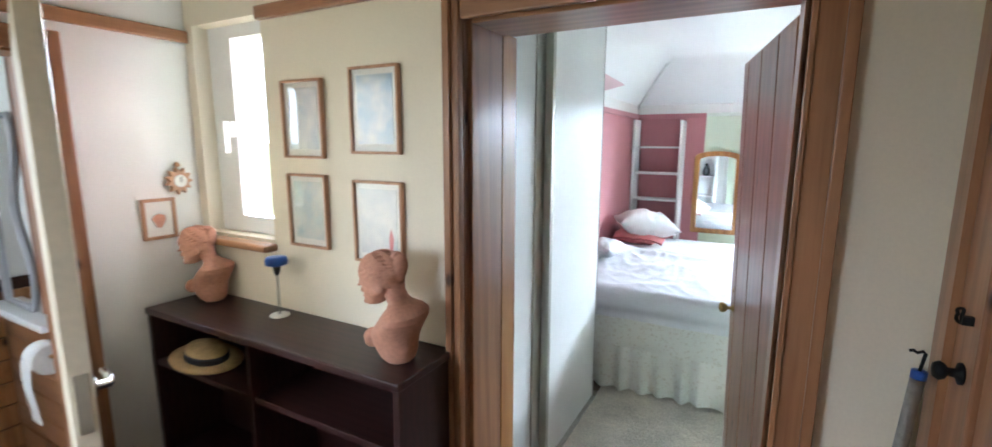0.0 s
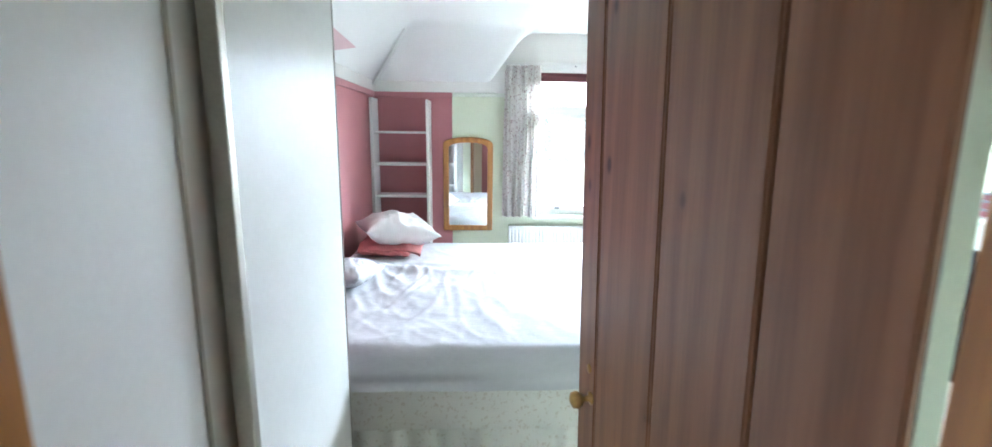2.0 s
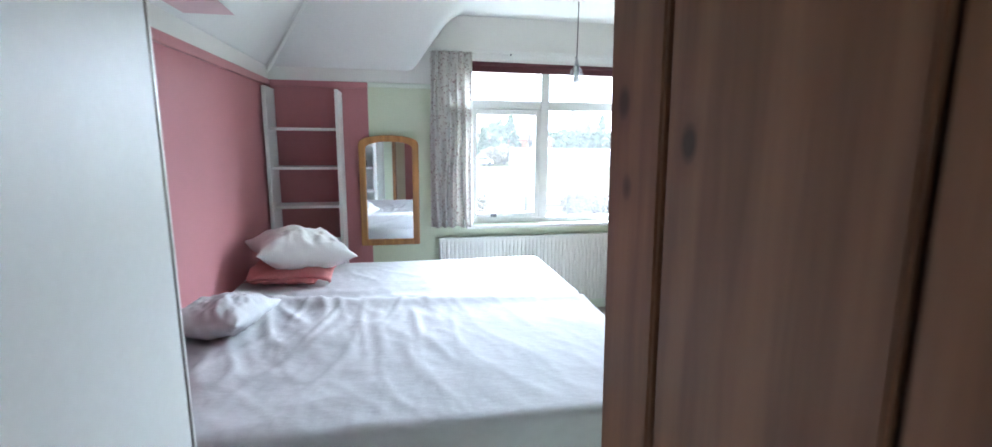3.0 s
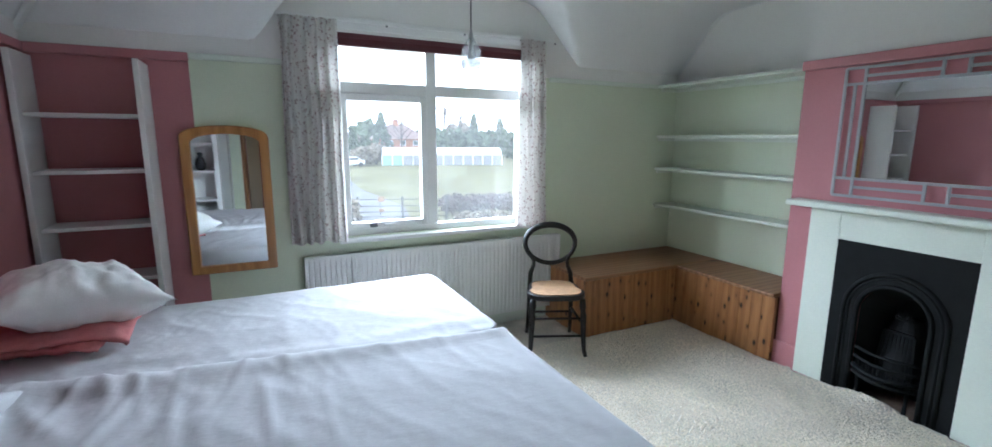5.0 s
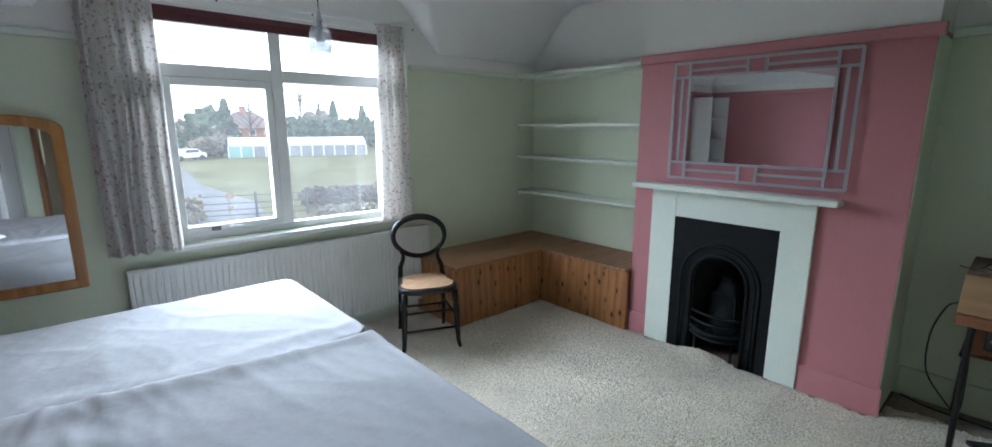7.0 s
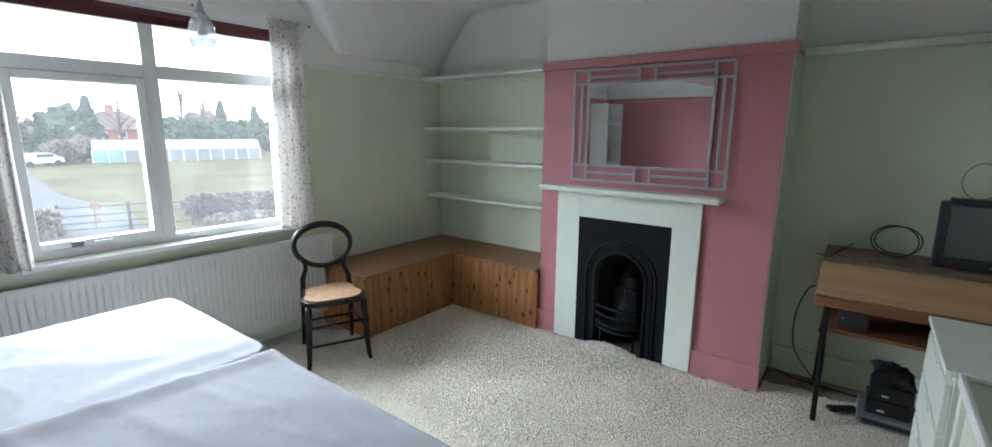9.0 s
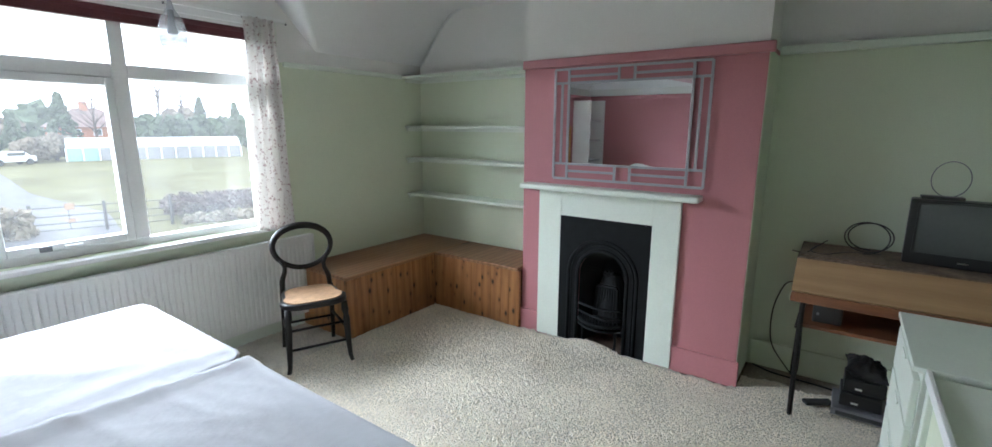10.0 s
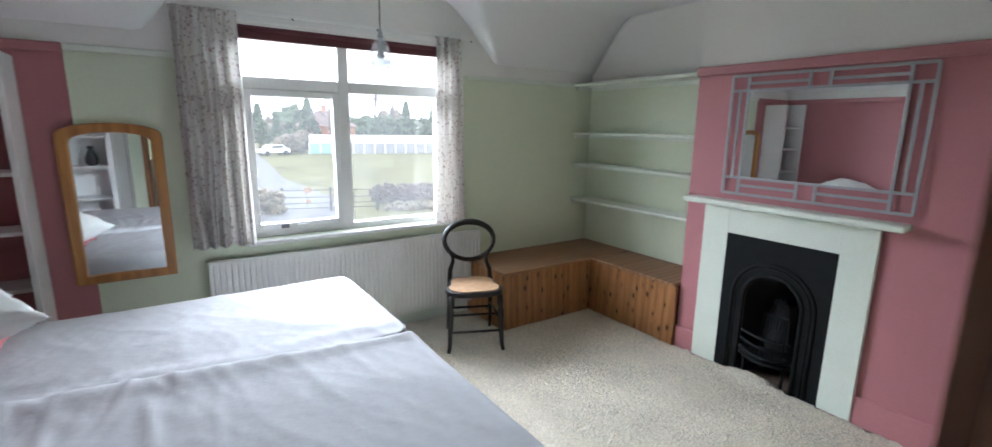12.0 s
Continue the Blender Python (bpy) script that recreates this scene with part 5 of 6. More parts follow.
def television():
    t = thing("portable_television", (3.0, -0.63, 0.858), "old black portable tube television on the desk", "television")
    m = Matrix.Translation((2.93, -0.63, 0.86)) @ Matrix.Rotation(radians(-4), 4, "Z")
    body = boxed(0.0, 0.10, -0.225, 0.225, 0.0, 0.325, bevel=0.012)
    case = part("case", moved(body, m), M_tv, t)
    back = boxed(0.0, 0.2, -0.2, 0.2, 0.01, 0.31)
    for v in back.verts:
        if v.co.x > 0.1:
            v.co.y *= 0.6
            v.co.z = 0.04 + (v.co.z - 0.01) * 0.7
    part("tube_housing", moved(back, m @ Matrix.Translation((0.09, 0, 0))), M_grey_plastic, t)
    def dome(u, v):
        a, b = u * 2 - 1, v * 2 - 1
        return (-0.004 - 0.012 * (1 - a * a) * (1 - b * b), a * 0.185, 0.185 + b * 0.125)
    part("screen", moved(grid(16, 12, dome), m), M_screen, t, "dark curved glass screen", smooth=True)
    for z0, z1, y0, y1 in ((0.052, 0.062, -0.19, 0.19), (0.308, 0.318, -0.19, 0.19)):
        part("bezel", moved(boxed(-0.008, 0.002, y0, y1, z0, z1, bevel=0.002), m), M_black, t)
    for y in (-0.195, 0.187):
        part("bezel", moved(boxed(-0.008, 0.002, y, y + 0.008, 0.06, 0.31, bevel=0.002), m), M_black, t)
    part("name_badge", moved(boxed(-0.004, 0.001, -0.02, 0.02, 0.026, 0.033), m), M_chrome, t, "small plain silver badge")
    part("stand", moved(boxed(0.02, 0.2, -0.14, 0.14, -0.0, 0.012), m), M_black, t)


television()
ant = thing("loop_aerial", (2.99, -0.52, 1.185), "thin wire loop aerial on the television", "aerial")
part("foot", boxed(2.94, 3.0, -0.60, -0.44, 1.187, 1.203, bevel=0.005), M_black, ant)
part("loop", tube([(2.975, -0.54 + 0.072 * math.sin(2 * math.pi * i / 32), 1.285 + 0.085 * math.cos(2 * math.pi * i / 32)) for i in range(32)], 0.0025, 6, closed=True), M_grey_plastic, ant)


def cable(name, pts, r, label, smooth_steps=5):
    """A slack cable through the given points."""
    c = thing(name, pts[0], label, "cable")
    p = [Vector(q) for q in pts]
    path = []
    for i in range(len(p) - 1):
        a, b, cc, d = p[max(i - 1, 0)], p[i], p[i + 1], p[min(i + 2, len(p) - 1)]
        for s in range(smooth_steps):
            t = s / smooth_steps
            path.append(0.5 * (2 * b + (cc - a) * t + (2 * a - 5 * b + 4 * cc - d) * t * t + (3 * b - a - 3 * cc + d) * t ** 3))
    path.append(p[-1])
    part("wire", tube(path, r, 6), M_black, c, smooth=True)


coil = []
for i in range(33):
    a = math.pi + 2 * math.pi * i / 16
    coil.append((2.98 + 0.02 * i / 32, -0.25 - 0.03 * i / 32 + 0.100 * math.sin(a), 0.955 + 0.006 * i / 32 + (0.086 - 0.014 * i / 32) * math.cos(a)))
cable("coiled_cable", coil, 0.0035, "black cable coiled upright on the desk", 3)
cable("loose_lead", [(2.84, 0.06, 0.872), (2.86, 0.0, 0.864), (2.9, -0.05, 0.90), (2.93, -0.09, 0.93), (2.95, -0.06, 0.90), (2.9, -0.02, 0.872), (2.86, -0.08, 0.866), (2.92, -0.14, 0.87), (3.0, -0.2, 0.866), (3.03, -0.33, 0.866)], 0.003, "tangled thin black lead on the desk")
cable("hanging_cable", [(3.06, 0.0, 0.64), (3.08, 0.06, 0.63), (3.1, 0.10, 0.58), (3.12, 0.14, 0.42), (3.12, 0.13, 0.22), (3.10, 0.05, 0.10), (3.06, -0.02, 0.06), (3.05, -0.03, 0.2), (3.08, -0.02, 0.45), (3.1, -0.03, 0.52)], 0.004, "black cable hanging behind the desk leg")
cable("skirting_cable", [(3.16, 0.22, 0.02), (3.12, 0.1, 0.012), (3.1, -0.1, 0.014), (3.08, -0.3, 0.012), (3.05, -0.5, 0.012)], 0.006, "dirty cable along the skirting")
box_thing = thing("cardboard_sheet", (2.97, -0.12, 0.858), "scratched brown board lying on the desk", "board")
part("sheet", boxed(2.80, 3.05, -0.34, 0.02, 0.859, 0.866, bevel=0.002), M_rust, box_thing)
spk = thing("small_speaker", (2.85, -0.13, 0.518), "small dark grey box on the desk shelf", "speaker")
soften(part("case", boxed(2.76, 2.92, -0.20, -0.07, 0.519, 0.625), M_tv, spk), 0.01, 3)
part("switch", boxed(2.756, 2.76, -0.10, -0.088, 0.562, 0.575), M_grey_plastic, spk)
flat = thing("flat_recorder", (2.9, -0.30, 0.02), "grey flat disc player on the carpet", "player")
soften(part("case", boxed(2.76, 3.0, -0.52, -0.21, 0.03, 0.075), M_grey_plastic, flat), 0.006)
part("front_strip", boxed(2.757, 2.76, -0.50, -0.23, 0.04, 0.06), M_black, flat)
for dx, dy, z0, z1, lab in ((0.03, -0.30, 0.077, 0.15, "black set-top box"), (0.05, -0.31, 0.152, 0.225, "black set-top box")):
    st = thing("set_top_box", (2.9, dy, z0), lab + " stacked on the grey player", "player", "stack of boxes")
    soften(part("case", boxed(2.77 + dx, 2.98, dy - 0.12, dy + 0.06, z0, z1), M_black, st), 0.006)
    part("button", boxed(2.767 + dx, 2.77 + dx, dy - 0.02, dy + 0.01, z0 + 0.02, z0 + 0.03), M_paper, st)
pk = thing("black_pouch", (2.92, -0.33, 0.226), "slumped black pouch on top of the boxes", "pouch")
part("pouch", moved(pillow_mesh(0.2, 0.19, 0.11, 31), Matrix.Translation((2.90, -0.34, 0.268)) @ Matrix.Rotation(radians(12), 4, "X")), M_black, pk, smooth=True)
rem = thing("remote_control", (2.80, -0.16, 0.03), "black remote control lying on the carpet", "remote")
soften(part("case", moved(boxed(-0.025, 0.025, -0.075, 0.075, 0.0, 0.02), Matrix.Translation((2.83, -0.15, 0.032)) @ Matrix.Rotation(radians(35), 4, "Z")), M_black, rem), 0.006)


# ---------- white chests by the door ----------
def chest(x0, x1, y0, y1, z, rows, label):
    c = thing("white_chest_of_drawers", ((x0 + x1) / 2, (y0 + y1) / 2, 0.0), label, "chest of drawers", "white chests")
    part("carcass", boxed(x0, x1, y0, y1 - 0.02, 0.02, z - 0.02), M_pale_gloss, c)
    soften(part("top", boxed(x0 - 0.006, x1 + 0.01, y0, y1 + 0.008, z - 0.019, z), M_pale_gloss, c), 0.004)
    h = (z - 0.10) / rows
    for k in range(rows):
        d = soften(part("drawer", boxed(x0 + 0.012, x1 - 0.012, y1 - 0.019, y1, 0.06 + k * h, 0.06 + (k + 1) * h - 0.012), M_pale_gloss, c), 0.003)
        part("finger_pull", boxed((x0 + x1) / 2 - 0.05, (x0 + x1) / 2 + 0.05, y1 - 0.006, y1 + 0.004, 0.06 + (k + 1) * h - 0.030, 0.06 + (k + 1) * h - 0.02), M_pale_gloss, d)


chest(1.72, 2.27, -0.86, -0.375, 0.80, 4, "tall white painted chest of drawers")


def low_chest():
    c = thing("white_rimmed_cabinet", (1.42, -0.65, 0.0), "white cabinet with a raised rim and recessed panel", "cabinet")
    part("carcass", boxed(1.15, 1.70, -0.90, -0.43, 0.02, 0.77), M_pale_gloss, c)
    part("recessed_panel", boxed(1.19, 1.66, -0.43, -0.422, 0.06, 0.74), M_green, c)
    for x0, x1 in ((1.15, 1.19), (1.66, 1.70)):
        soften(part("stile", boxed(x0, x1, -0.429, -0.405, 0.02, 0.77), M_pale_gloss, c), 0.003)
    part("top", boxed(1.15, 1.70, -0.90, -0.41, 0.771, 0.782), M_pale_gloss, c)
    soften(part("rim", boxed(1.15, 1.712, -0.412, -0.398, 0.765, 0.80), M_white_gloss, c), 0.003)


low_chest()


# ---------- landing: bookcase and what stands on it ----------
def bookcase():
    b = thing("low_bookcase", (-1.37, -1.55, 0.0), "low dark mahogany-coloured bookcase, nearly empty", "bookcase")
    x0, x1, y0, y1, top = -1.965, -0.767, -1.675, YH - 0.004, 1.033
    soften(part("top", boxed(x0 - 0.004, x1 + 0.004, y0 - 0.006, y1, top - 0.024, top), M_dark_case, b), 0.004)
    for x in (x0, -1.395, x1 - 0.022):
        soften(part("upright", boxed(x, x + 0.022, y0, y1 - 0.008, 0.0, top - 0.025), M_dark_case, b), 0.002)
    part("back", boxed(x0, x1, y1 - 0.007, y1, 0.02, top - 0.025), M_dark_case, b)
    for a, c in ((x0 + 0.023, -1.396), (-1.372, x1 - 0.023)):
        for z in (0.08, 0.45, 0.83):
            soften(part("shelf", boxed(a, c, y0 + 0.006, y1 - 0.008, z - 0.02, z), M_dark_case, b), 0.002)
        part("plinth", boxed(a, c, y0 + 0.02, y0 + 0.035, 0.0, 0.06), M_dark_case, b)


bookcase()


def bust(at, turn, size, label, seed):
    """A head with drawn-back hair on a cut-off chest, one merged mesh."""
    bm = bmesh.new()
    def blob(c, r, rot=(0, 0, 0)):
        m = Matrix.Translation(c) @ Euler([radians(a) for a in rot]).to_matrix().to_4x4() @ Matrix.Diagonal((*r, 1))
        bmesh.ops.create_icosphere(bm, subdivisions=3, radius=1, matrix=m)
    # faces -x: stacked oval sections for the chest and neck, then for the bowed head
    def loft(rows, ripple=0.0, seg=40):
        rings = []
        for z, front, back, half in rows:
            ring = []
            for k in range(seg):
                t = 2 * math.pi * k / seg
                cx, rx = (front + back) / 2, (back - front) / 2
                wob = 1.0
                if ripple and z > 0.232:
                    wob += ripple * math.sin(z * 520 + 2.2 * math.cos(t) + 1.5 * math.sin(3 * t))
                ring.append(bm.verts.new((cx + rx * math.cos(t) * wob, half * math.sin(t) * wob, z)))
            rings.append(ring)
        for p, q in zip(rings, rings[1:]):
            for k in range(seg):
                bm.faces.new((p[k], p[(k + 1) % seg], q[(k + 1) % seg], q[k]))
        bm.faces.new(list(reversed(rings[0])))
        bm.faces.new(rings[-1])
    loft(((0.0, -0.03, 0.045, 0.04), (0.012, -0.05, 0.056, 0.05), (0.035, -0.062, 0.062, 0.06), (0.06, -0.078, 0.064, 0.068), (0.085, -0.076, 0.068, 0.074), (0.11, -0.058, 0.078, 0.084), (0.135, -0.038, 0.09, 0.092), (0.155, -0.022, 0.092, 0.09), (0.17, -0.012, 0.078, 0.07), (0.182, -0.016, 0.054, 0.048), (0.195, -0.028, 0.036, 0.038), (0.215, -0.042, 0.028, 0.036), (0.24, -0.05, 0.025, 0.036)))
    head = ((0.163, -0.102, -0.072, 0.012), (0.168, -0.108, -0.055, 0.022), (0.178, -0.110, -0.036, 0.031), (0.192, -0.109, -0.016, 0.039), (0.206, -0.110, 0.0, 0.044), (0.22, -0.110, 0.012, 0.048), (0.23, -0.114, 0.016, 0.051))
    rows = []
    for k in range(31):
        z = 0.232 + 0.003 * k
        w = math.sqrt(max(0.0, 1 - max(0.0, (z - 0.262) / 0.062) ** 2))
        rows.append((z, -0.048 - 0.072 * w, -0.048 + 0.070 * w, 0.059 * w + 0.002))
    loft(head + tuple(rows[:31]), 0.008)
    blob((-0.117, 0, 0.207), (0.011, 0.0075, 0.016), (0, 24, 0))
    blob((-0.124, 0, 0.199), (0.006, 0.007, 0.005))
    blob((-0.113, 0, 0.186), (0.005, 0.012, 0.0035))
    blob((-0.110, 0, 0.179), (0.005, 0.010, 0.0035))
    blob((-0.107, 0, 0.168), (0.009, 0.012, 0.008))
    for s in (-1, 1):
        blob((-0.113, s * 0.02, 0.226), (0.006, 0.016, 0.005))
        blob((-0.062, s * 0.036, 0.072), (0.026, 0.028, 0.03))
        blob((-0.03, s * 0.052, 0.222), (0.026, 0.012, 0.018), (0, -25, 0))
    blob((0.016, 0, 0.285), (0.022, 0.027, 0.043), (0, 10, 0))
    blob((0.006, 0, 0.322), (0.015, 0.018, 0.012))
    for s in (-1, 1):
        for k in range(12):
            lane = -0.2 + 0.135 * k
            path = []
            for i in range(19):
                a = 0.30 + 2.6 * i / 18
                sway = 0.07 * math.sin(6.5 * a + 1.3 * k + seed) + 0.05 * math.sin(11 * a + 2.1 * k)
                path.append((-0.048 - 0.0725 * math.cos(a), s * 0.0605 * math.sin(a) * math.cos(lane + sway), 0.262 + 0.0625 * math.sin(a) * math.sin(lane + sway) + 0.012 * (a / 2.9)))
            tube(path, [0.0022 + 0.0022 * math.sin(math.pi * i / 18) for i in range(19)], 6, bm=bm)
    bmesh.ops.bisect_plane(bm, geom=bm.verts[:] + bm.edges[:] + bm.faces[:], plane_co=(0, 0, 0.0), plane_no=(0, 0, -1), clear_outer=True)
    for v in bm.verts:
        if v.co.z > 0.02:
            v.co += 0.0025 * Vector((noise.noise(v.co * 40 + Vector((seed, 0, 0))), noise.noise(v.co * 40 + Vector((0, seed, 0))), 0))
    moved(bm, Matrix.Diagonal((size, size, size, 1)))
    ob = new("terracotta_bust", finish("terracotta_bust", bm, M_terracotta, True))
    ob.matrix_world = Matrix.Translation(at) @ Matrix.Rotation(radians(turn), 4, "Z")
    r = ob.modifiers.new("merge", "REMESH")
    r.mode, r.voxel_size, r.use_smooth_shade = "VOXEL", 0.0022, True
    s = ob.modifiers.new("smooth", "SMOOTH")
    s.factor, s.iterations = 0.5, 1
    return tagged(ob, label, "bust", "terracotta busts")


bust((-0.865, -1.56, 1.034), 4, 0.94, "terracotta bust of a head with bound hair, in profile", 2.0)
bust((-1.84, -1.50, 1.034), 25, 0.88, "terracotta bust by the landing window, head bowed", 5.0)


def art_material(name, upper, lower, seed):
    m = material(name, (1, 1, 1), 0.25, vary=0.0, bump=0)
    n, l = m.node_tree.nodes, m.node_tree.links
    b = n["Principled BSDF"]
    b.inputs["Coat Weight"].default_value = 0.6
    tc, w, ramp = n.new("ShaderNodeTexCoord"), n.new("ShaderNodeTexNoise"), n.new("ShaderNodeValToRGB")
    mp = n.new("ShaderNodeMapping")
    mp.inputs["Location"].default_value = (seed, seed, seed)
    w.inputs["Scale"].default_value, w.inputs["Detail"].default_value = 16, 5
    l.new(tc.outputs["Object"], mp.inputs[0])
    l.new(mp.outputs[0], w.inputs["Vector"])
    l.new(w.outputs["Fac"], ramp.inputs[0])
    e = ramp.color_ramp.elements
    e[0].position, e[1].position = 0.35, 0.65
    e[0].color, e[1].color = (*upper, 1), (*lower, 1)
    l.new(ramp.outputs[0], b.inputs["Base Color"])
    return m


M_frame_gold = wood("pale_copper_frame", (0.52, 0.30, 0.17), (0.34, 0.17, 0.09), "Z", 0.35, 0, 12.0)
M_mount = material("cream_mount_card", (0.72, 0.71, 0.66), 0.7, vary=0.02, bump=0.02)


def framed(x0, x1, z0, z1, tones, seed, accent, label):
    p = thing("framed_picture", ((x0 + x1) / 2, YH - 0.01, z0), label, "picture", "four framed prints")
    w = 0.0085
    for a, b, c, d in ((x0, x0 + w, z0, z1), (x1 - w, x1, z0, z1), (x0 + w, x1 - w, z0, z0 + w), (x0 + w, x1 - w, z1 - w, z1)):
        soften(part("frame_bar", boxed(a, b, YH - 0.020, YH - 0.002, c, d), M_frame_gold, p), 0.002)
    part("mount", boxed(x0 + w, x1 - w, YH - 0.009, YH - 0.003, z0 + w, z1 - w), M_mount, p)
    part("print", boxed(x0 + 0.026, x1 - 0.026, YH - 0.0105, YH - 0.0092, z0 + 0.03, z1 - 0.026), art_material("faded_print", *tones, seed), p, "faded pale watercolour print")
    if accent:
        bm = plate([(x1 - 0.056, z0 + 0.05), (x1 - 0.044, z0 + 0.05), (x1 - 0.040, z0 + 0.085), (x1 - 0.050, z0 + 0.115), (x1 - 0.058, z0 + 0.085)], "y", YH - 0.0118, YH - 0.0106)
        part("print_mark", bm, M_red_cloth, p, "faded red mark in the print")
    pane = part("glazing", boxed(x0 + w, x1 - w, YH - 0.0142, YH - 0.0128, z0 + w, z1 - w), M_pane, p)
    pane.visible_shadow = False


framed(-1.448, -1.257, 1.588, 1.845, ((0.50, 0.55, 0.58), (0.66, 0.67, 0.62)), 1.0, False, "copper-framed pale blue-grey print, upper row")
framed(-1.134, -0.940, 1.606, 1.868, ((0.36, 0.46, 0.58), (0.60, 0.63, 0.62)), 4.0, False, "copper-framed blue seascape print, upper row")
framed(-1.444, -1.257, 1.282, 1.535, ((0.50, 0.60, 0.62), (0.68, 0.69, 0.62)), 7.0, False, "copper-framed pale aqua print, lower row")
framed(-1.137, -0.937, 1.262, 1.524, ((0.58, 0.60, 0.60), (0.70, 0.69, 0.65)), 9.0, True, "copper-framed pale print with a small red mark")


def blue_topped_stand():
    s = thing("blue_topped_glass", (-1.46, -1.50, 1.034), "clear stemmed holder with blue cap on a white disc", "ornament")
    x, y, z = -1.46, -1.49, 1.034
    part("base", lathe([(0.034, 0), (0.034, 0.003), (0.028, 0.006)], (x, y, z)), M_paper, s, smooth=True)
    part("stem", lathe([(0.006, 0.006), (0.005, 0.15)], (x, y, z), 12), M_lampglass, s, smooth=True)
    part("collar", lathe([(0.007, 0.148), (0.012, 0.165), (0.014, 0.18)], (x, y, z), 14), M_black, s, smooth=True)
    part("cap", lathe([(0.016, 0.18), (0.036, 0.186), (0.038, 0.2), (0.034, 0.212), (0.012, 0.214)], (x, y, z)), M_blue, s, "bright blue cap", smooth=True)


blue_topped_stand()


def straw_hat():
    h = thing("straw_hat", (-1.76, -1.60, 0.831), "flat straw hat with a navy ribbon on the bookcase shelf", "hat")
    m = Matrix.Translation((-1.76, -1.59, 0.842)) @ Matrix.Rotation(radians(6), 4, "Y") @ Matrix.Diagonal((1.05, 0.82, 1, 1))
    part("brim", moved(lathe([(0.06, 0.004), (0.10, 0.0), (0.135, 0.003), (0.137, 0.008), (0.10, 0.009), (0.06, 0.012)], (0, 0, 0), 40), m), M_straw, h, smooth=True)
    part("crown", moved(lathe([(0.082, 0.008), (0.080, 0.04), (0.072, 0.052), (0.05, 0.057), (0.004, 0.058)], (0, 0, 0), 40), m), M_straw, h, smooth=True)
    part("ribbon", moved(lathe([(0.0835, 0.011), (0.0825, 0.034), (0.0815, 0.036)], (0, 0, 0), 40), m), M_navy, h, "navy ribbon", smooth=True)


straw_hat()

# small picture and wall ornament on the landing's side wall
sp = thing("small_framed_picture", (HX0 + 0.01, -1.585, 1.28), "small pine-framed botanical picture", "picture")
for a, b, c, d in ((-1.645, -1.633, 1.275, 1.43), (-1.537, -1.525, 1.275, 1.43), (-1.633, -1.537, 1.275, 1.287), (-1.633, -1.537, 1.418, 1.43)):
    soften(part("frame_bar", boxed(HX0 + 0.001, HX0 + 0.016, a, b, c, d), M_frame_gold, sp), 0.002)
part("mount", boxed(HX0 + 0.001, HX0 + 0.008, -1.633, -1.537, 1.287, 1.418), M_mount, sp)
part("print", plate([(-1.585 + 0.022 * math.cos(i * 0.7) * (1 + 0.3 * math.sin(i * 2.1)), 1.345 + 0.028 * math.sin(i * 0.7)) for i in range(9)], "x", HX0 + 0.0081, HX0 + 0.0095), M_terracotta, sp, "faded brown flower print")
oc = thing("carved_wall_clock", (HX0 + 0.02, -1.505, 1.44), "small carved wooden wall clock with pale dial", "clock")
star = []
for i in range(22):
    r = 0.052 if i % 2 == 0 else 0.034
    star.append((-1.505 + r * math.cos(2 * math.pi * i / 22), 1.492 + r * 1.05 * math.sin(2 * math.pi * i / 22)))
soften(part("case", plate(star, "x", HX0 + 0.001, HX0 + 0.028), M_frame_gold, oc), 0.004)
part("dial", moved(lathe([(0.024, 0), (0.023, 0.004)], (0, 0, 0)), Matrix.Translation((HX0 + 0.029, -1.505, 1.492)) @ Matrix.Rotation(radians(90), 4, "Y")), M_paper, oc, "pale clock dial")
for a, b in ((-1.5035, -1.502), (-1.508, -1.506)):
    part("pointer", boxed(HX0 + 0.034, HX0 + 0.035, a, b, 1.488, 1.508), M_black, oc)
part("finial", lathe([(0.006, 0), (0.012, 0.008), (0.004, 0.02)], (HX0 + 0.015, -1.505, 1.545), 12), M_frame_gold, oc, smooth=True)


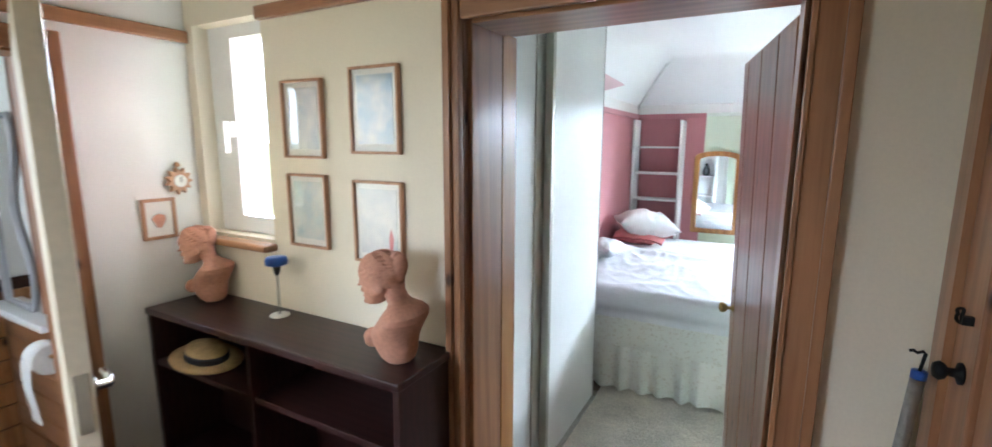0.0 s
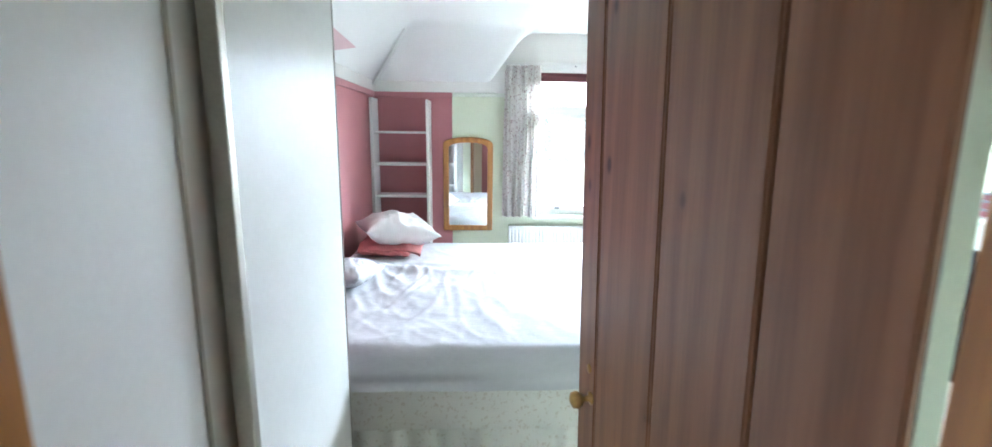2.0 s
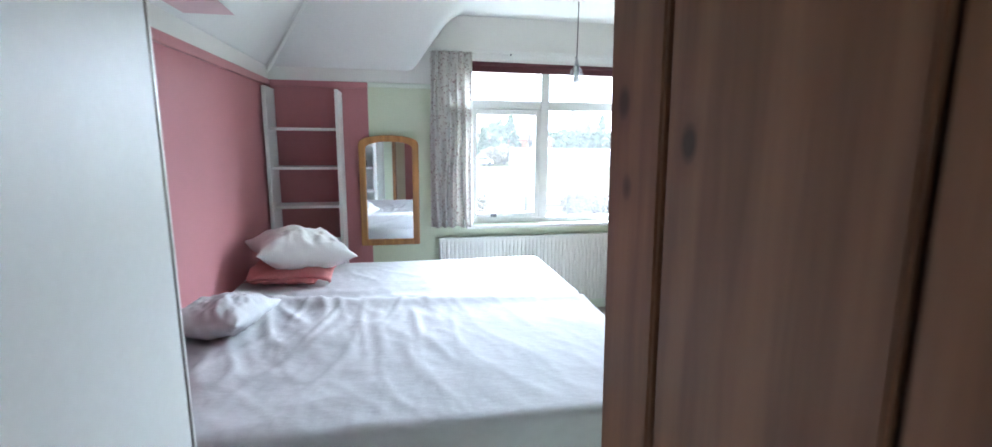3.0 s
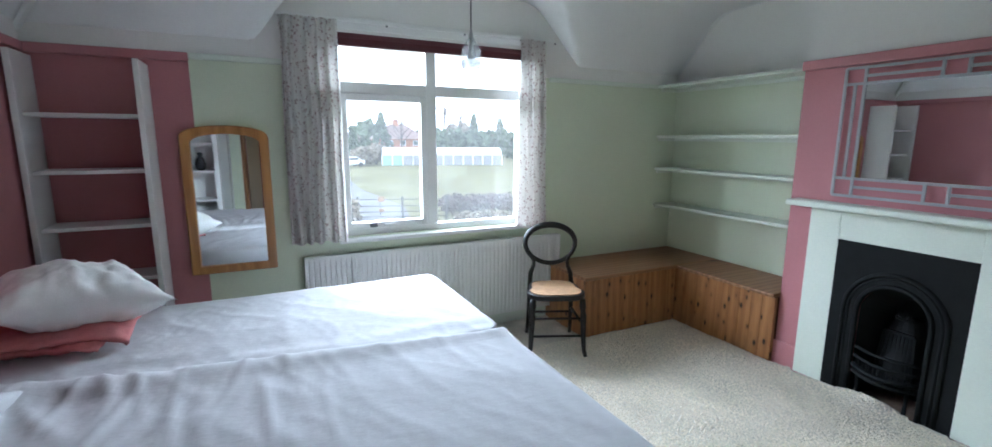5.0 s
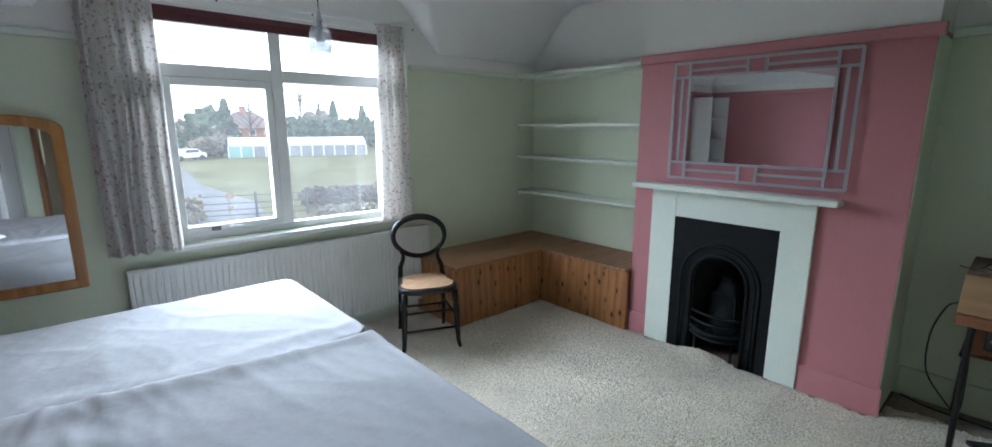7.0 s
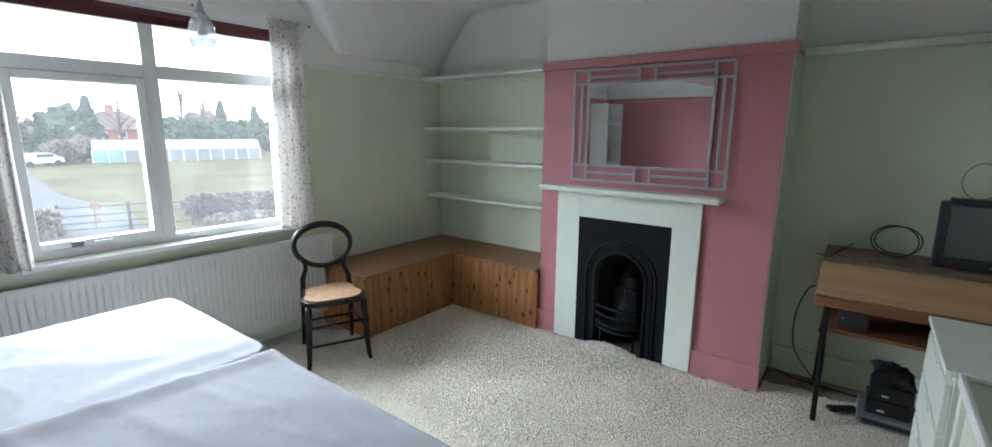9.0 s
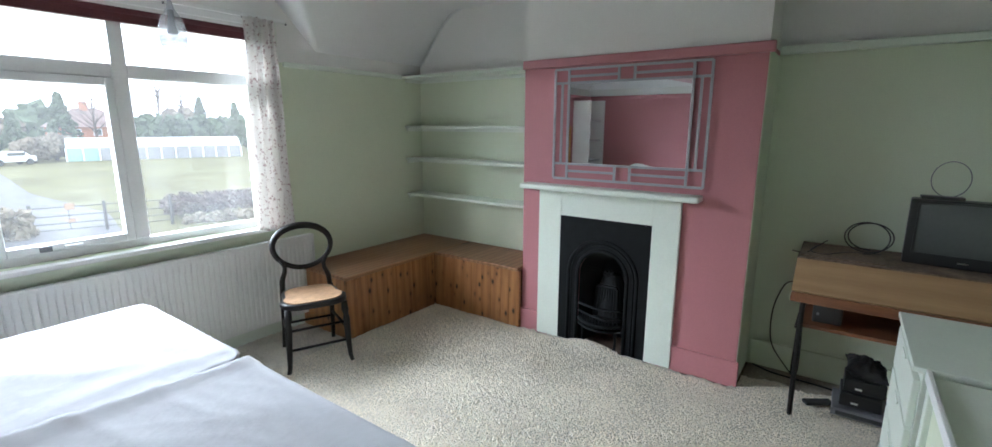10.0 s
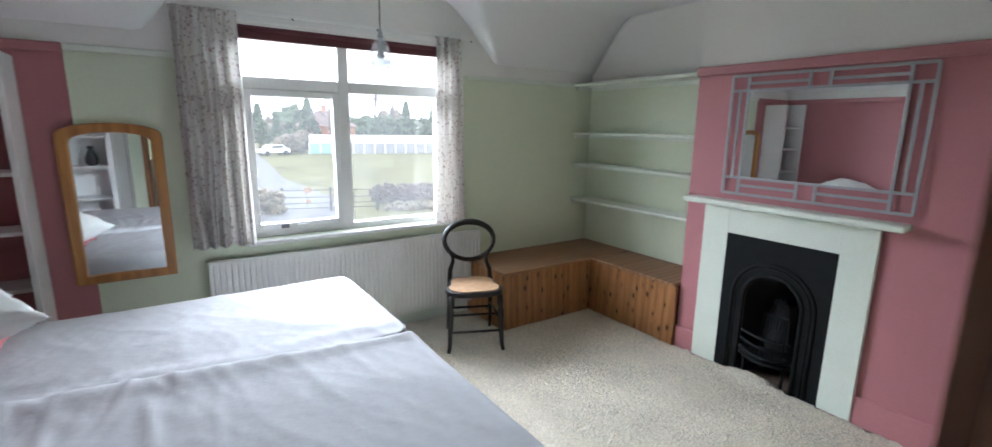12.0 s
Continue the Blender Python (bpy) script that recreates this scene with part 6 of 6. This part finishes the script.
# bathroom doorway: casing, open leaf, paper roll
def bathroom_door():
    f = structure("door_frame_bathroom", boxed(HX0 - 0.152, HX0 + 0.002, -1.90, -1.878, 0, 1.93), M_pine_z, "varnished pine bathroom door frame", "door frame")
    part("jamb", boxed(HX0 - 0.152, HX0 + 0.002, -2.622, -2.60, 0, 1.93), M_pine_z, f)
    part("head", boxed(HX0 - 0.152, HX0 + 0.002, -2.60, -1.90, 1.908, 1.93), M_pine_y, f)
    soften(part("architrave", boxed(HX0 + 0.002, HX0 + 0.02, -1.892, -1.817, 0, 1.985), M_pine_z, f), 0.005)
    soften(part("architrave", boxed(HX0 + 0.002, HX0 + 0.02, -2.70, -2.61, 0, 1.985), M_pine_z, f), 0.005)
    soften(part("architrave", boxed(HX0 + 0.002, HX0 + 0.02, -2.61, -1.892, 1.915, 1.985), M_pine_y, f), 0.005)
    d = thing("bathroom_door", (HX0 + 0.03, -1.905, 0.01), "cream painted bathroom door standing open, edge on", "door")
    far, near = Vector((HX0 + 0.04, -1.925, 0)), Vector((-1.265, -2.137, 0))
    run = near - far
    m = Matrix.Translation(far) @ Matrix.Rotation(math.atan2(run.y, run.x), 4, "Z")
    soften(part("leaf", moved(boxed(0, run.length, -0.022, 0.022, 0.012, 1.92), m), M_cream_door, d), 0.003)
    rose = moved(lathe([(0.024, 0), (0.024, 0.006), (0.01, 0.01), (0.01, 0.035)], (0, 0, 0)), m @ Matrix.Translation((run.length - 0.06, 0.022, 1.08)) @ Matrix.Rotation(radians(-90), 4, "X"))
    h = part("door_handle", rose, M_chrome, d, "chrome lever handle", smooth=True)
    part("lever", moved(tube([(run.length - 0.06, 0.052, 1.08), (run.length - 0.10, 0.056, 1.08), (run.length - 0.16, 0.05, 1.078)], [0.010, 0.010, 0.008], 10), m), M_chrome, h, smooth=True)
    part("latch_plate", moved(boxed(run.length - 0.001, run.length + 0.002, -0.012, 0.012, 1.0, 1.14), m), M_chrome, d)


M_cream_door = material("cream_gloss_door", (0.72, 0.62, 0.45), 0.4, vary=0.03, scale=3, grain=60, bump=0.06)
bathroom_door()
roll = thing("toilet_roll", (-2.5, -1.8, 0.7), "white toilet roll on a brass holder, paper hanging down", "toilet roll")
part("holder", tube([(-2.56, -1.745, 0.80), (-2.56, -1.80, 0.80), (-2.56, -1.815, 0.79)], 0.008, 8), M_brass, roll)
part("spindle", tube([(-2.57, -1.815, 0.79), (-2.43, -1.815, 0.79)], 0.008, 8), M_brass, roll)
part("paper", moved(lathe([(0.058, -0.05), (0.062, -0.048), (0.062, 0.048), (0.058, 0.05)]), Matrix.Translation((-2.495, -1.815, 0.775)) @ Matrix.Rotation(radians(90), 4, "Y")), M_paper, roll, smooth=True)
part("hanging_sheet", grid(4, 12, lambda u, v: (-2.543 + 0.096 * u, -1.879 - 0.006 * math.sin(v * 5), 0.775 - 0.26 * v)), M_paper, roll).modifiers.new("thick", "SOLIDIFY").thickness = 0.001
mm = thing("wavy_bathroom_mirror", (-2.95, -1.73, 0.9), "tall wavy-edged bathroom mirror with a metal rim", "mirror")
wave = [(-2.80 + 0.05 * math.sin(i * 0.62), 0.90 + 0.85 * i / 14) for i in range(15)] + [(-3.1, 1.75), (-3.1, 0.90)]
part("glass", plate(wave, "y", -1.732, -1.722), M_mirror, mm)
part("rim", tube([(u, -1.736, v) for u, v in wave], 0.014, 8, closed=True), M_pewter, mm, smooth=True)


# pine door on the other side of the landing
def landing_door():
    d = thing("pine_landing_door", (HX1 + 0.03, -1.88, 0.01), "closed honey-brown pine door with black iron knob", "door")
    x0, x1 = HX1 - 0.004, HX1 + 0.04
    for y0, y1 in ((-1.60, -1.50), (-2.28, -2.18)):
        soften(part("stile", boxed(x0, x1, y0, y1, 0.01, 1.97), M_pine_z, d), 0.004)
    for z0, z1 in ((0.01, 0.22), (0.80, 0.98), (1.85, 1.97)):
        soften(part("door_rail", boxed(x0, x1, -2.18, -1.60, z0, z1), M_pine_y, d), 0.004)
    for z0, z1 in ((0.22, 0.80), (0.98, 1.85)):
        part("door_panel", boxed(x0 + 0.012, x1 - 0.008, -2.18, -1.60, z0, z1), M_pine_z, d)
    knob = moved(lathe([(0.018, 0), (0.018, 0.004), (0.008, 0.008), (0.007, 0.018), (0.013, 0.022), (0.016, 0.029), (0.012, 0.036), (0.003, 0.038)]), Matrix.Translation((x0, -1.555, 1.272)) @ Matrix.Rotation(radians(-90), 4, "Y"))
    part("door_knob", knob, M_iron, d, "black iron knob", smooth=True)
    part("key_ring", tube([(x0 - 0.012 - 0.002 * math.sin(i), -1.55 + 0.012 * math.cos(2 * math.pi * i / 16), 1.368 + 0.012 * math.sin(2 * math.pi * i / 16)) for i in range(16)], 0.0028, 6, closed=True), M_iron, d, "black iron ring pull", smooth=True)
    part("ring_plate", boxed(x0 - 0.014, x0, -1.57, -1.56, 1.358, 1.372), M_iron, d)
    f = structure("door_frame_landing", boxed(HX1 - 0.016, HX1, -1.498, -1.440, 0, 2.07), M_pine_z, "varnished pine door frame on the landing", "door frame")
    part("architrave", boxed(HX1 - 0.016, HX1, -2.36, -2.27, 0, 2.07), M_pine_z, f)
    part("architrave", boxed(HX1 - 0.016, HX1, -2.27, -1.535, 1.98, 2.07), M_pine_y, f)
    part("jamb", boxed(HX1, HX1 + 0.1, -1.497, -1.471, 0, 1.988), M_pine_z, f)
    part("jamb", boxed(HX1, HX1 + 0.1, -2.298, -2.283, 0, 1.988), M_pine_z, f)


landing_door()
pole = thing("loft_hatch_pole", (0.27, -1.47, 0.0), "grey metal hatch pole with blue collar and wire hook", "pole")
part("tube", tube([(0.20, -1.47, 0.0), (0.288, -1.455, 1.215)], 0.0115, 16), M_steel, pole, smooth=True)
part("collar", tube([(0.2883, -1.455, 1.213), (0.289, -1.455, 1.228)], 0.0125, 16), M_blue, pole, "dark blue collar", smooth=True)
part("wire_hook", tube([(0.289, -1.455, 1.228), (0.294, -1.455, 1.262), (0.290, -1.455, 1.266), (0.282, -1.455, 1.262), (0.276, -1.455, 1.266), (0.270, -1.455, 1.264)], 0.003, 8), M_iron, pole, smooth=True)
th = thing("thermostat", (-0.52, -3.37, 1.5), "small white wall thermostat on the pink panel", "thermostat")
soften(part("case", boxed(-0.56, -0.48, -3.374, -3.35, 1.5, 1.58), M_white_gloss, th), 0.006)
part("dial", moved(lathe([(0.016, 0), (0.014, 0.008)]), Matrix.Translation((-0.52, -3.35, 1.54)) @ Matrix.Rotation(radians(90), 4, "X")), M_grey_plastic, th)


# ---------- outdoors ----------
G = -2.8
M_grass = material("winter_grass", (0.125, 0.118, 0.055), 0.95, vary=0.22, scale=0.25, grain=9, bump=0.5, depth=0.05, spec=0.1)
M_tarmac = material("grey_drive", (0.11, 0.108, 0.106), 0.9, vary=0.12, scale=0.6, grain=14, bump=0.3, depth=0.01)
M_twig = material("bare_twigs", (0.11, 0.085, 0.07), 0.9, vary=0.3, scale=2, grain=12, bump=0.3)
M_leaf = material("evergreen_leaves", (0.065, 0.088, 0.045), 0.85, vary=0.35, scale=0.8, grain=6, bump=0.3)
M_leaf_pale = material("grey_green_shrub", (0.15, 0.125, 0.085), 0.85, vary=0.35, scale=1.0, grain=6, bump=0.3)
M_plastic_sheet = material("white_polythene", (0.62, 0.64, 0.64), 0.4, vary=0.04, scale=1.0, grain=5, bump=0.1)
M_grey_sheet = material("grey_glazing", (0.27, 0.27, 0.265), 0.8, vary=0.1, scale=0.8, grain=5, bump=0.1)
M_teal = material("pale_teal_sheet", (0.26, 0.40, 0.35), 0.5, vary=0.06, scale=1, grain=6, bump=0.1)
M_brick = material("orange_brick", (0.36, 0.17, 0.10), 0.9, vary=0.1, scale=1.0, grain=12, bump=0.2)
M_tile = material("brown_roof_tiles", (0.20, 0.14, 0.12), 0.9, vary=0.12, scale=1.2, grain=10, bump=0.4)
M_gate = material("dark_gate_metal", (0.06, 0.055, 0.05), 0.6, vary=0.2, scale=3, grain=20, bump=0.1)
M_sign = material("orange_sign", (0.26, 0.15, 0.08), 0.6, vary=0.05, bump=0.02)
M_car = material("white_car_paint", (0.70, 0.71, 0.72), 0.25, vary=0.02, bump=0, coat=0.5)
M_outer = material("outer_render", (0.55, 0.53, 0.48), 0.9, vary=0.06, scale=1, grain=30, bump=0.3)

structure("ground", grid(30, 30, lambda u, v: (-1500 + 3000 * u, -1500 + 3000 * v, G)), M_grass, "winter lawn and fields reaching the horizon", "ground")
structure("house_wall_below", boxed(-3.5, 5.0, YW + 0.3, YW + 0.42, G, -0.2), M_outer, "rendered house wall below the window", "wall")


def drive_point(u, v):
    y = 6 + 74 * v
    mid = 3.0 + 0.028 * (y - 6) + 2.6 * math.sin((y - 10) / 34) * (y / 60)
    half = 1.9 + 1.6 * max(0, 1 - abs(y - 29) / 12)
    return (mid + (u - 0.5) * 2 * half, y, G + 0.05)


structure("road", grid(6, 60, drive_point), M_tarmac, "pale grey drive curving across the lawn", "drive")
structure("road_front", grid(10, 4, lambda u, v: (-6 + 26 * u, 15.5 + 4.5 * v + 0.3 * math.sin(u * 9), G + 0.06)), M_tarmac, "lane in front of the gate", "road")


def clumps(name, label, category, centre, size, count, r, mat, seed, kind="", parent=None):
    """Many small uneven leaf clumps filling a rough volume."""
    rnd = random.Random(seed)
    bm = bmesh.new()
    for _ in range(count):
        a, e, k = rnd.uniform(0, 2 * math.pi), rnd.uniform(-1, 1), rnd.random() ** 0.4
        q = math.sqrt(1 - e * e)
        c = Vector(centre) + Vector((size[0] * k * q * math.cos(a), size[1] * k * q * math.sin(a), size[2] * k * e))
        rr = r * rnd.uniform(0.5, 1.25)
        res = bmesh.ops.create_icosphere(bm, subdivisions=1, radius=rr, matrix=Matrix.Translation(c))
        for v in res["verts"]:
            v.co += rr * 0.55 * Vector((rnd.uniform(-1, 1), rnd.uniform(-1, 1), rnd.uniform(-1, 1)))
    if parent is not None:
        return part(name, bm, mat, parent)
    return tagged(new(name, finish(name, bm, mat)), label, category, kind=kind)


def bare_tree(x, y, top, seed, label):
    rnd = random.Random(seed)
    t = thing("bare_tree", (x, y, G), label, "tree", "bare trees")
    h = top - G
    part("trunk", tube([(x, y, G - 0.1), (x + 0.1, y, G + h * 0.25), (x, y, G + h * 0.5), (x + 0.15, y, G + h * 0.95)], [0.26, 0.2, 0.13, 0.02], 8), M_twig, t, smooth=True)
    bm = bmesh.new()
    for k in range(26):
        z = G + h * rnd.uniform(0.28, 0.85)
        a = rnd.uniform(0, 2 * math.pi)
        ln = (1.05 - (z - G) / h) * h * 0.45 + 0.4
        end = Vector((x + ln * math.cos(a), y + ln * math.sin(a), z + ln * 0.8))
        mid = Vector((x, y, z)).lerp(end, 0.5) + Vector((0, 0, 0.1))
        tube([(x, y, z), mid, end], [0.07, 0.045, 0.012], 5, bm=bm)
        for j in range(7):
            s = rnd.uniform(0.3, 1.0)
            st = Vector((x, y, z)).lerp(end, s)
            d = Vector((rnd.uniform(-1, 1), rnd.uniform(-1, 1), rnd.uniform(0.2, 1.2))) * ln * 0.3
            tube([st, st + d * 0.5 + Vector((0, 0, 0.05)), st + d], [0.025, 0.018, 0.008], 4, bm=bm)
    part("branches", bm, M_twig, t)


def leafy_tree(x, y, top, spread, seed, mat, label, conic=False):
    t = thing("tree", (x, y, G), label, "tree", "garden trees")
    h = top - G
    part("trunk", tube([(x, y, G - 0.1), (x + 0.05, y, G + h * 0.4), (x, y, G + h * 0.8)], [0.2, 0.14, 0.05], 8), M_twig, t, smooth=True)
    rnd = random.Random(seed)
    bm = bmesh.new()
    for _ in range(420):
        f = rnd.random()
        z = G + h * (0.15 + 0.85 * f)
        rad = spread * ((1 - f) * 0.95 + 0.08 if conic else math.sqrt(max(0.02, 1 - (2 * f - 1) ** 2))) * rnd.uniform(0.4, 1.05)
        a = rnd.uniform(0, 2 * math.pi)
        rr = spread * rnd.uniform(0.06, 0.15)
        res = bmesh.ops.create_icosphere(bm, subdivisions=1, radius=rr, matrix=Matrix.Translation((x + rad * math.cos(a), y + rad * math.sin(a), z)))
        for v in res["verts"]:
            v.co += rr * 0.6 * Vector((rnd.uniform(-1, 1), rnd.uniform(-1, 1), rnd.uniform(-1, 1)))
    part("crown", bm, mat, t)


bare_tree(31.5, 86, 10.2, 3, "tall bare tree behind the polytunnel")
bare_tree(35.5, 88, 7.4, 8, "bare tree behind the polytunnel")
bare_tree(25.0, 92, 7.0, 12, "bare tree near the brick house")
leafy_tree(12.5, 88, 4.4, 2.0, 5, M_leaf, "dark evergreen tree beyond the drive", True)
leafy_tree(16.0, 92, 3.2, 1.8, 7, M_leaf, "dark evergreen tree beyond the drive", True)
leafy_tree(24.0, 104, 6.2, 2.6, 9, M_leaf, "evergreen tree beside the brick house", True)
leafy_tree(14.2, 74, -0.2, 2.0, 11, M_leaf_pale, "pale scrubby tree by the drive")
leafy_tree(17.0, 78, 0.2, 2.0, 13, M_leaf_pale, "pale scrubby tree by the drive")
leafy_tree(40.0, 92, 6.0, 2.0, 15, M_leaf, "pointed conifer behind the hedge", True)
leafy_tree(47.0, 94, 5.4, 2.2, 16, M_leaf, "pointed conifer behind the hedge", True)
for i in range(9):
    clumps("evergreen_hedge", "dark evergreen hedge behind the polytunnel", "hedge", (30.5 + 3.0 * i, 86 - 0.4 * i, 0.1), (2.2, 1.6, 2.7), 120, 0.55, M_leaf, 40 + i, "stuff")
for i in range(16):
    x = -30 + 9.5 * i
    clumps("far_woodland", "far line of grey-green trees", "woodland", (x, 135 + 6 * math.sin(i), 0.2), (6.5, 4, 3.6 + 1.2 * math.sin(i * 2.3)), 90, 1.4, M_leaf_pale if i % 2 else M_leaf, 80 + i, "stuff")
for i in range(5):
    clumps("bramble_hedge", "brown twiggy hedge along the lane", "hedge", (9.6 + 1.0 * i, 25.2 - 0.35 * i, -2.15), (0.95, 0.9, 0.55), 420, 0.075, M_twig, 120 + i, "stuff")
    clumps("verge_plants", "low green plants before the hedge", "plants", (9.5 + 1.0 * i, 23.4 - 0.3 * i, -2.65), (0.8, 0.5, 0.25), 90, 0.10, M_leaf_pale, 140 + i, "stuff")
for i in range(4):
    clumps("drive_shrub", "brown and green shrubs beside the gate", "shrub", (3.6 - 0.9 * i, 25.0, -2.2), (0.8, 0.8, 0.75), 130, 0.15, M_leaf_pale if i % 2 == 0 else M_twig, 160 + i, "stuff")


def gate():
    g = thing("metal_gate", (6.4, 24.5, G), "low dark metal field gate with a small orange sign", "gate")
    a, b = Vector((4.3, 25.2, 0)), Vector((8.6, 23.8, 0))
    for f in (0.0, 0.5, 1.0):
        p = a.lerp(b, f)
        part("post", boxed(p.x - 0.05, p.x + 0.05, p.y - 0.05, p.y + 0.05, G - 0.05, G + 1.25, bevel=0.01), M_gate, g)
    for z in (0.2, 0.45, 0.75, 1.1):
        part("bar", tube([a + Vector((0, 0, G + z)), b + Vector((0, 0, G + z))], 0.022, 6), M_gate, g)
    for f in (0.25, 0.75):
        p = a.lerp(b, f)
        part("brace", tube([(p.x, p.y, G + 0.2), (p.x, p.y, G + 1.1)], 0.018, 6), M_gate, g)
    p = a.lerp(b, 0.26)
    part("sign", boxed(p.x - 0.16, p.x + 0.16, p.y - 0.06, p.y - 0.03, G + 0.98, G + 1.24), M_sign, g, "small orange notice")
    part("sign", boxed(p.x - 0.12, p.x + 0.12, p.y - 0.06, p.y - 0.03, G + 0.48, G + 0.62), M_sign, g)


gate()


def polytunnel():
    t = thing("polytunnel", (27, 73.5, G), "long low white polytunnel with glazed side and teal end", "greenhouse")
    a, b = Vector((17.6, 76.2, 0)), Vector((35.4, 71.3, 0))
    d = (b - a).normalized()
    nrm = Vector((-d.y, d.x, 0))
    prof = [(-2.6, 1.5), (-2.3, 2.05), (-1.5, 2.45), (0, 2.65), (1.5, 2.45), (2.3, 2.05), (2.6, 1.5), (2.6, 0.0)]
    L = (b - a).length
    def p(u, v):
        i = v * (len(prof) - 1)
        k = min(int(i), len(prof) - 2)
        f = i - k
        s = prof[k][0] * (1 - f) + prof[k + 1][0] * f
        z = prof[k][1] * (1 - f) + prof[k + 1][1] * f
        return a + d * (L * u) + nrm * s + Vector((0, 0, G + z))
    part("cover", grid(30, 14, p), M_plastic_sheet, t, smooth=True).modifiers.new("thick", "SOLIDIFY").thickness = 0.05
    for i in range(13):
        q = a + d * (L * i / 12) - nrm * 2.62
        part("post", boxed(q.x - 0.06, q.x + 0.06, q.y - 0.06, q.y + 0.06, G, G + 1.52), M_white_gloss, t)
    for i in range(12):
        q0, q1 = a + d * (L * (i + 0.06) / 12) - nrm * 2.6, a + d * (L * (i + 0.94) / 12) - nrm * 2.6
        bm = bmesh.new()
        vs = [bm.verts.new(q0 + Vector((0, 0, G))), bm.verts.new(q1 + Vector((0, 0, G))), bm.verts.new(q1 + Vector((0, 0, G + 1.5))), bm.verts.new(q0 + Vector((0, 0, G + 1.5)))]
        bm.faces.new(vs)
        part("side_panel", bm, M_teal if i < 2 else M_grey_sheet, t, "pale teal sheet" if i < 2 else "").modifiers.new("thick", "SOLIDIFY").thickness = 0.03
    for q in (a, b):
        bm = bmesh.new()
        vs = [bm.verts.new(q + nrm * s + Vector((0, 0, G + z))) for s, z in [(-2.6, 0.0)] + prof]
        bm.faces.new(vs)
        part("end_wall", bm, M_teal, t, "pale teal end wall").modifiers.new("thick", "SOLIDIFY").thickness = 0.05


polytunnel()


def brick_house():
    h = thing("brick_house", (28.5, 108, G), "orange brick house with brown hipped roof among trees", "house")
    x0, x1, y0, y1, e, r = 23.5, 33.5, 104, 112, 1.0, 4.2
    part("wall", boxed(x0, x1, y0, y1, G, e), M_brick, h)
    bm = bmesh.new()
    base = [bm.verts.new(p) for p in ((x0 - 0.5, y0 - 0.5, e), (x1 + 0.5, y0 - 0.5, e), (x1 + 0.5, y1 + 0.5, e), (x0 - 0.5, y1 + 0.5, e))]
    top = [bm.verts.new(p) for p in ((x0 + 3.2, (y0 + y1) / 2, r), (x1 - 3.2, (y0 + y1) / 2, r))]
    for f in ((base[0], base[1], top[1], top[0]), (base[2], base[3], top[0], top[1]), (base[1], base[2], top[1]), (base[3], base[0], top[0]), tuple(reversed(base))):
        bm.faces.new(f)
    roof = part("roof", bm, M_tile, h, "brown tiled hipped roof")
    part("chimney", boxed(27.6, 28.6, 107.4, 108.4, 3.6, 5.3), M_brick, roof, "brick chimney")
    for x in (25.2, 28.0, 30.8):
        for z in (-2.0, -0.4):
            w = part("window", boxed(x, x + 1.2, y0 - 0.06, y0 + 0.02, z, z + 1.1), M_white_gloss, h, "white-framed window")
            part("pane", boxed(x + 0.1, x + 1.1, y0 - 0.08, y0 - 0.061, z + 0.1, z + 1.0), M_screen, w)


brick_house()


def white_car():
    c = thing("parked_car", (11.8, 72, G), "white car parked beside the drive", "car")
    m = Matrix.Translation((11.8, 72.0, G)) @ Matrix.Rotation(radians(20), 4, "Z")
    prof = [(-2.0, 0.35), (-2.0, 0.8), (-1.2, 0.95), (-0.6, 1.42), (0.9, 1.45), (1.5, 1.0), (2.0, 0.9), (2.05, 0.35)]
    soften(part("body", moved(plate(prof, "y", -0.85, 0.85), m), M_car, c), 0.08, 3)
    part("side_window", moved(boxed(-0.6, 1.0, -0.87, -0.851, 1.0, 1.34), m), M_screen, c)
    for x in (-1.3, 1.35):
        for y in (-0.8, 0.8):
            w = moved(lathe([(0.2, -0.1), (0.33, -0.09), (0.33, 0.09), (0.2, 0.1)]), m @ Matrix.Translation((x, y, 0.33)) @ Matrix.Rotation(radians(90), 4, "X"))
            part("wheel", w, M_black, c)


white_car()
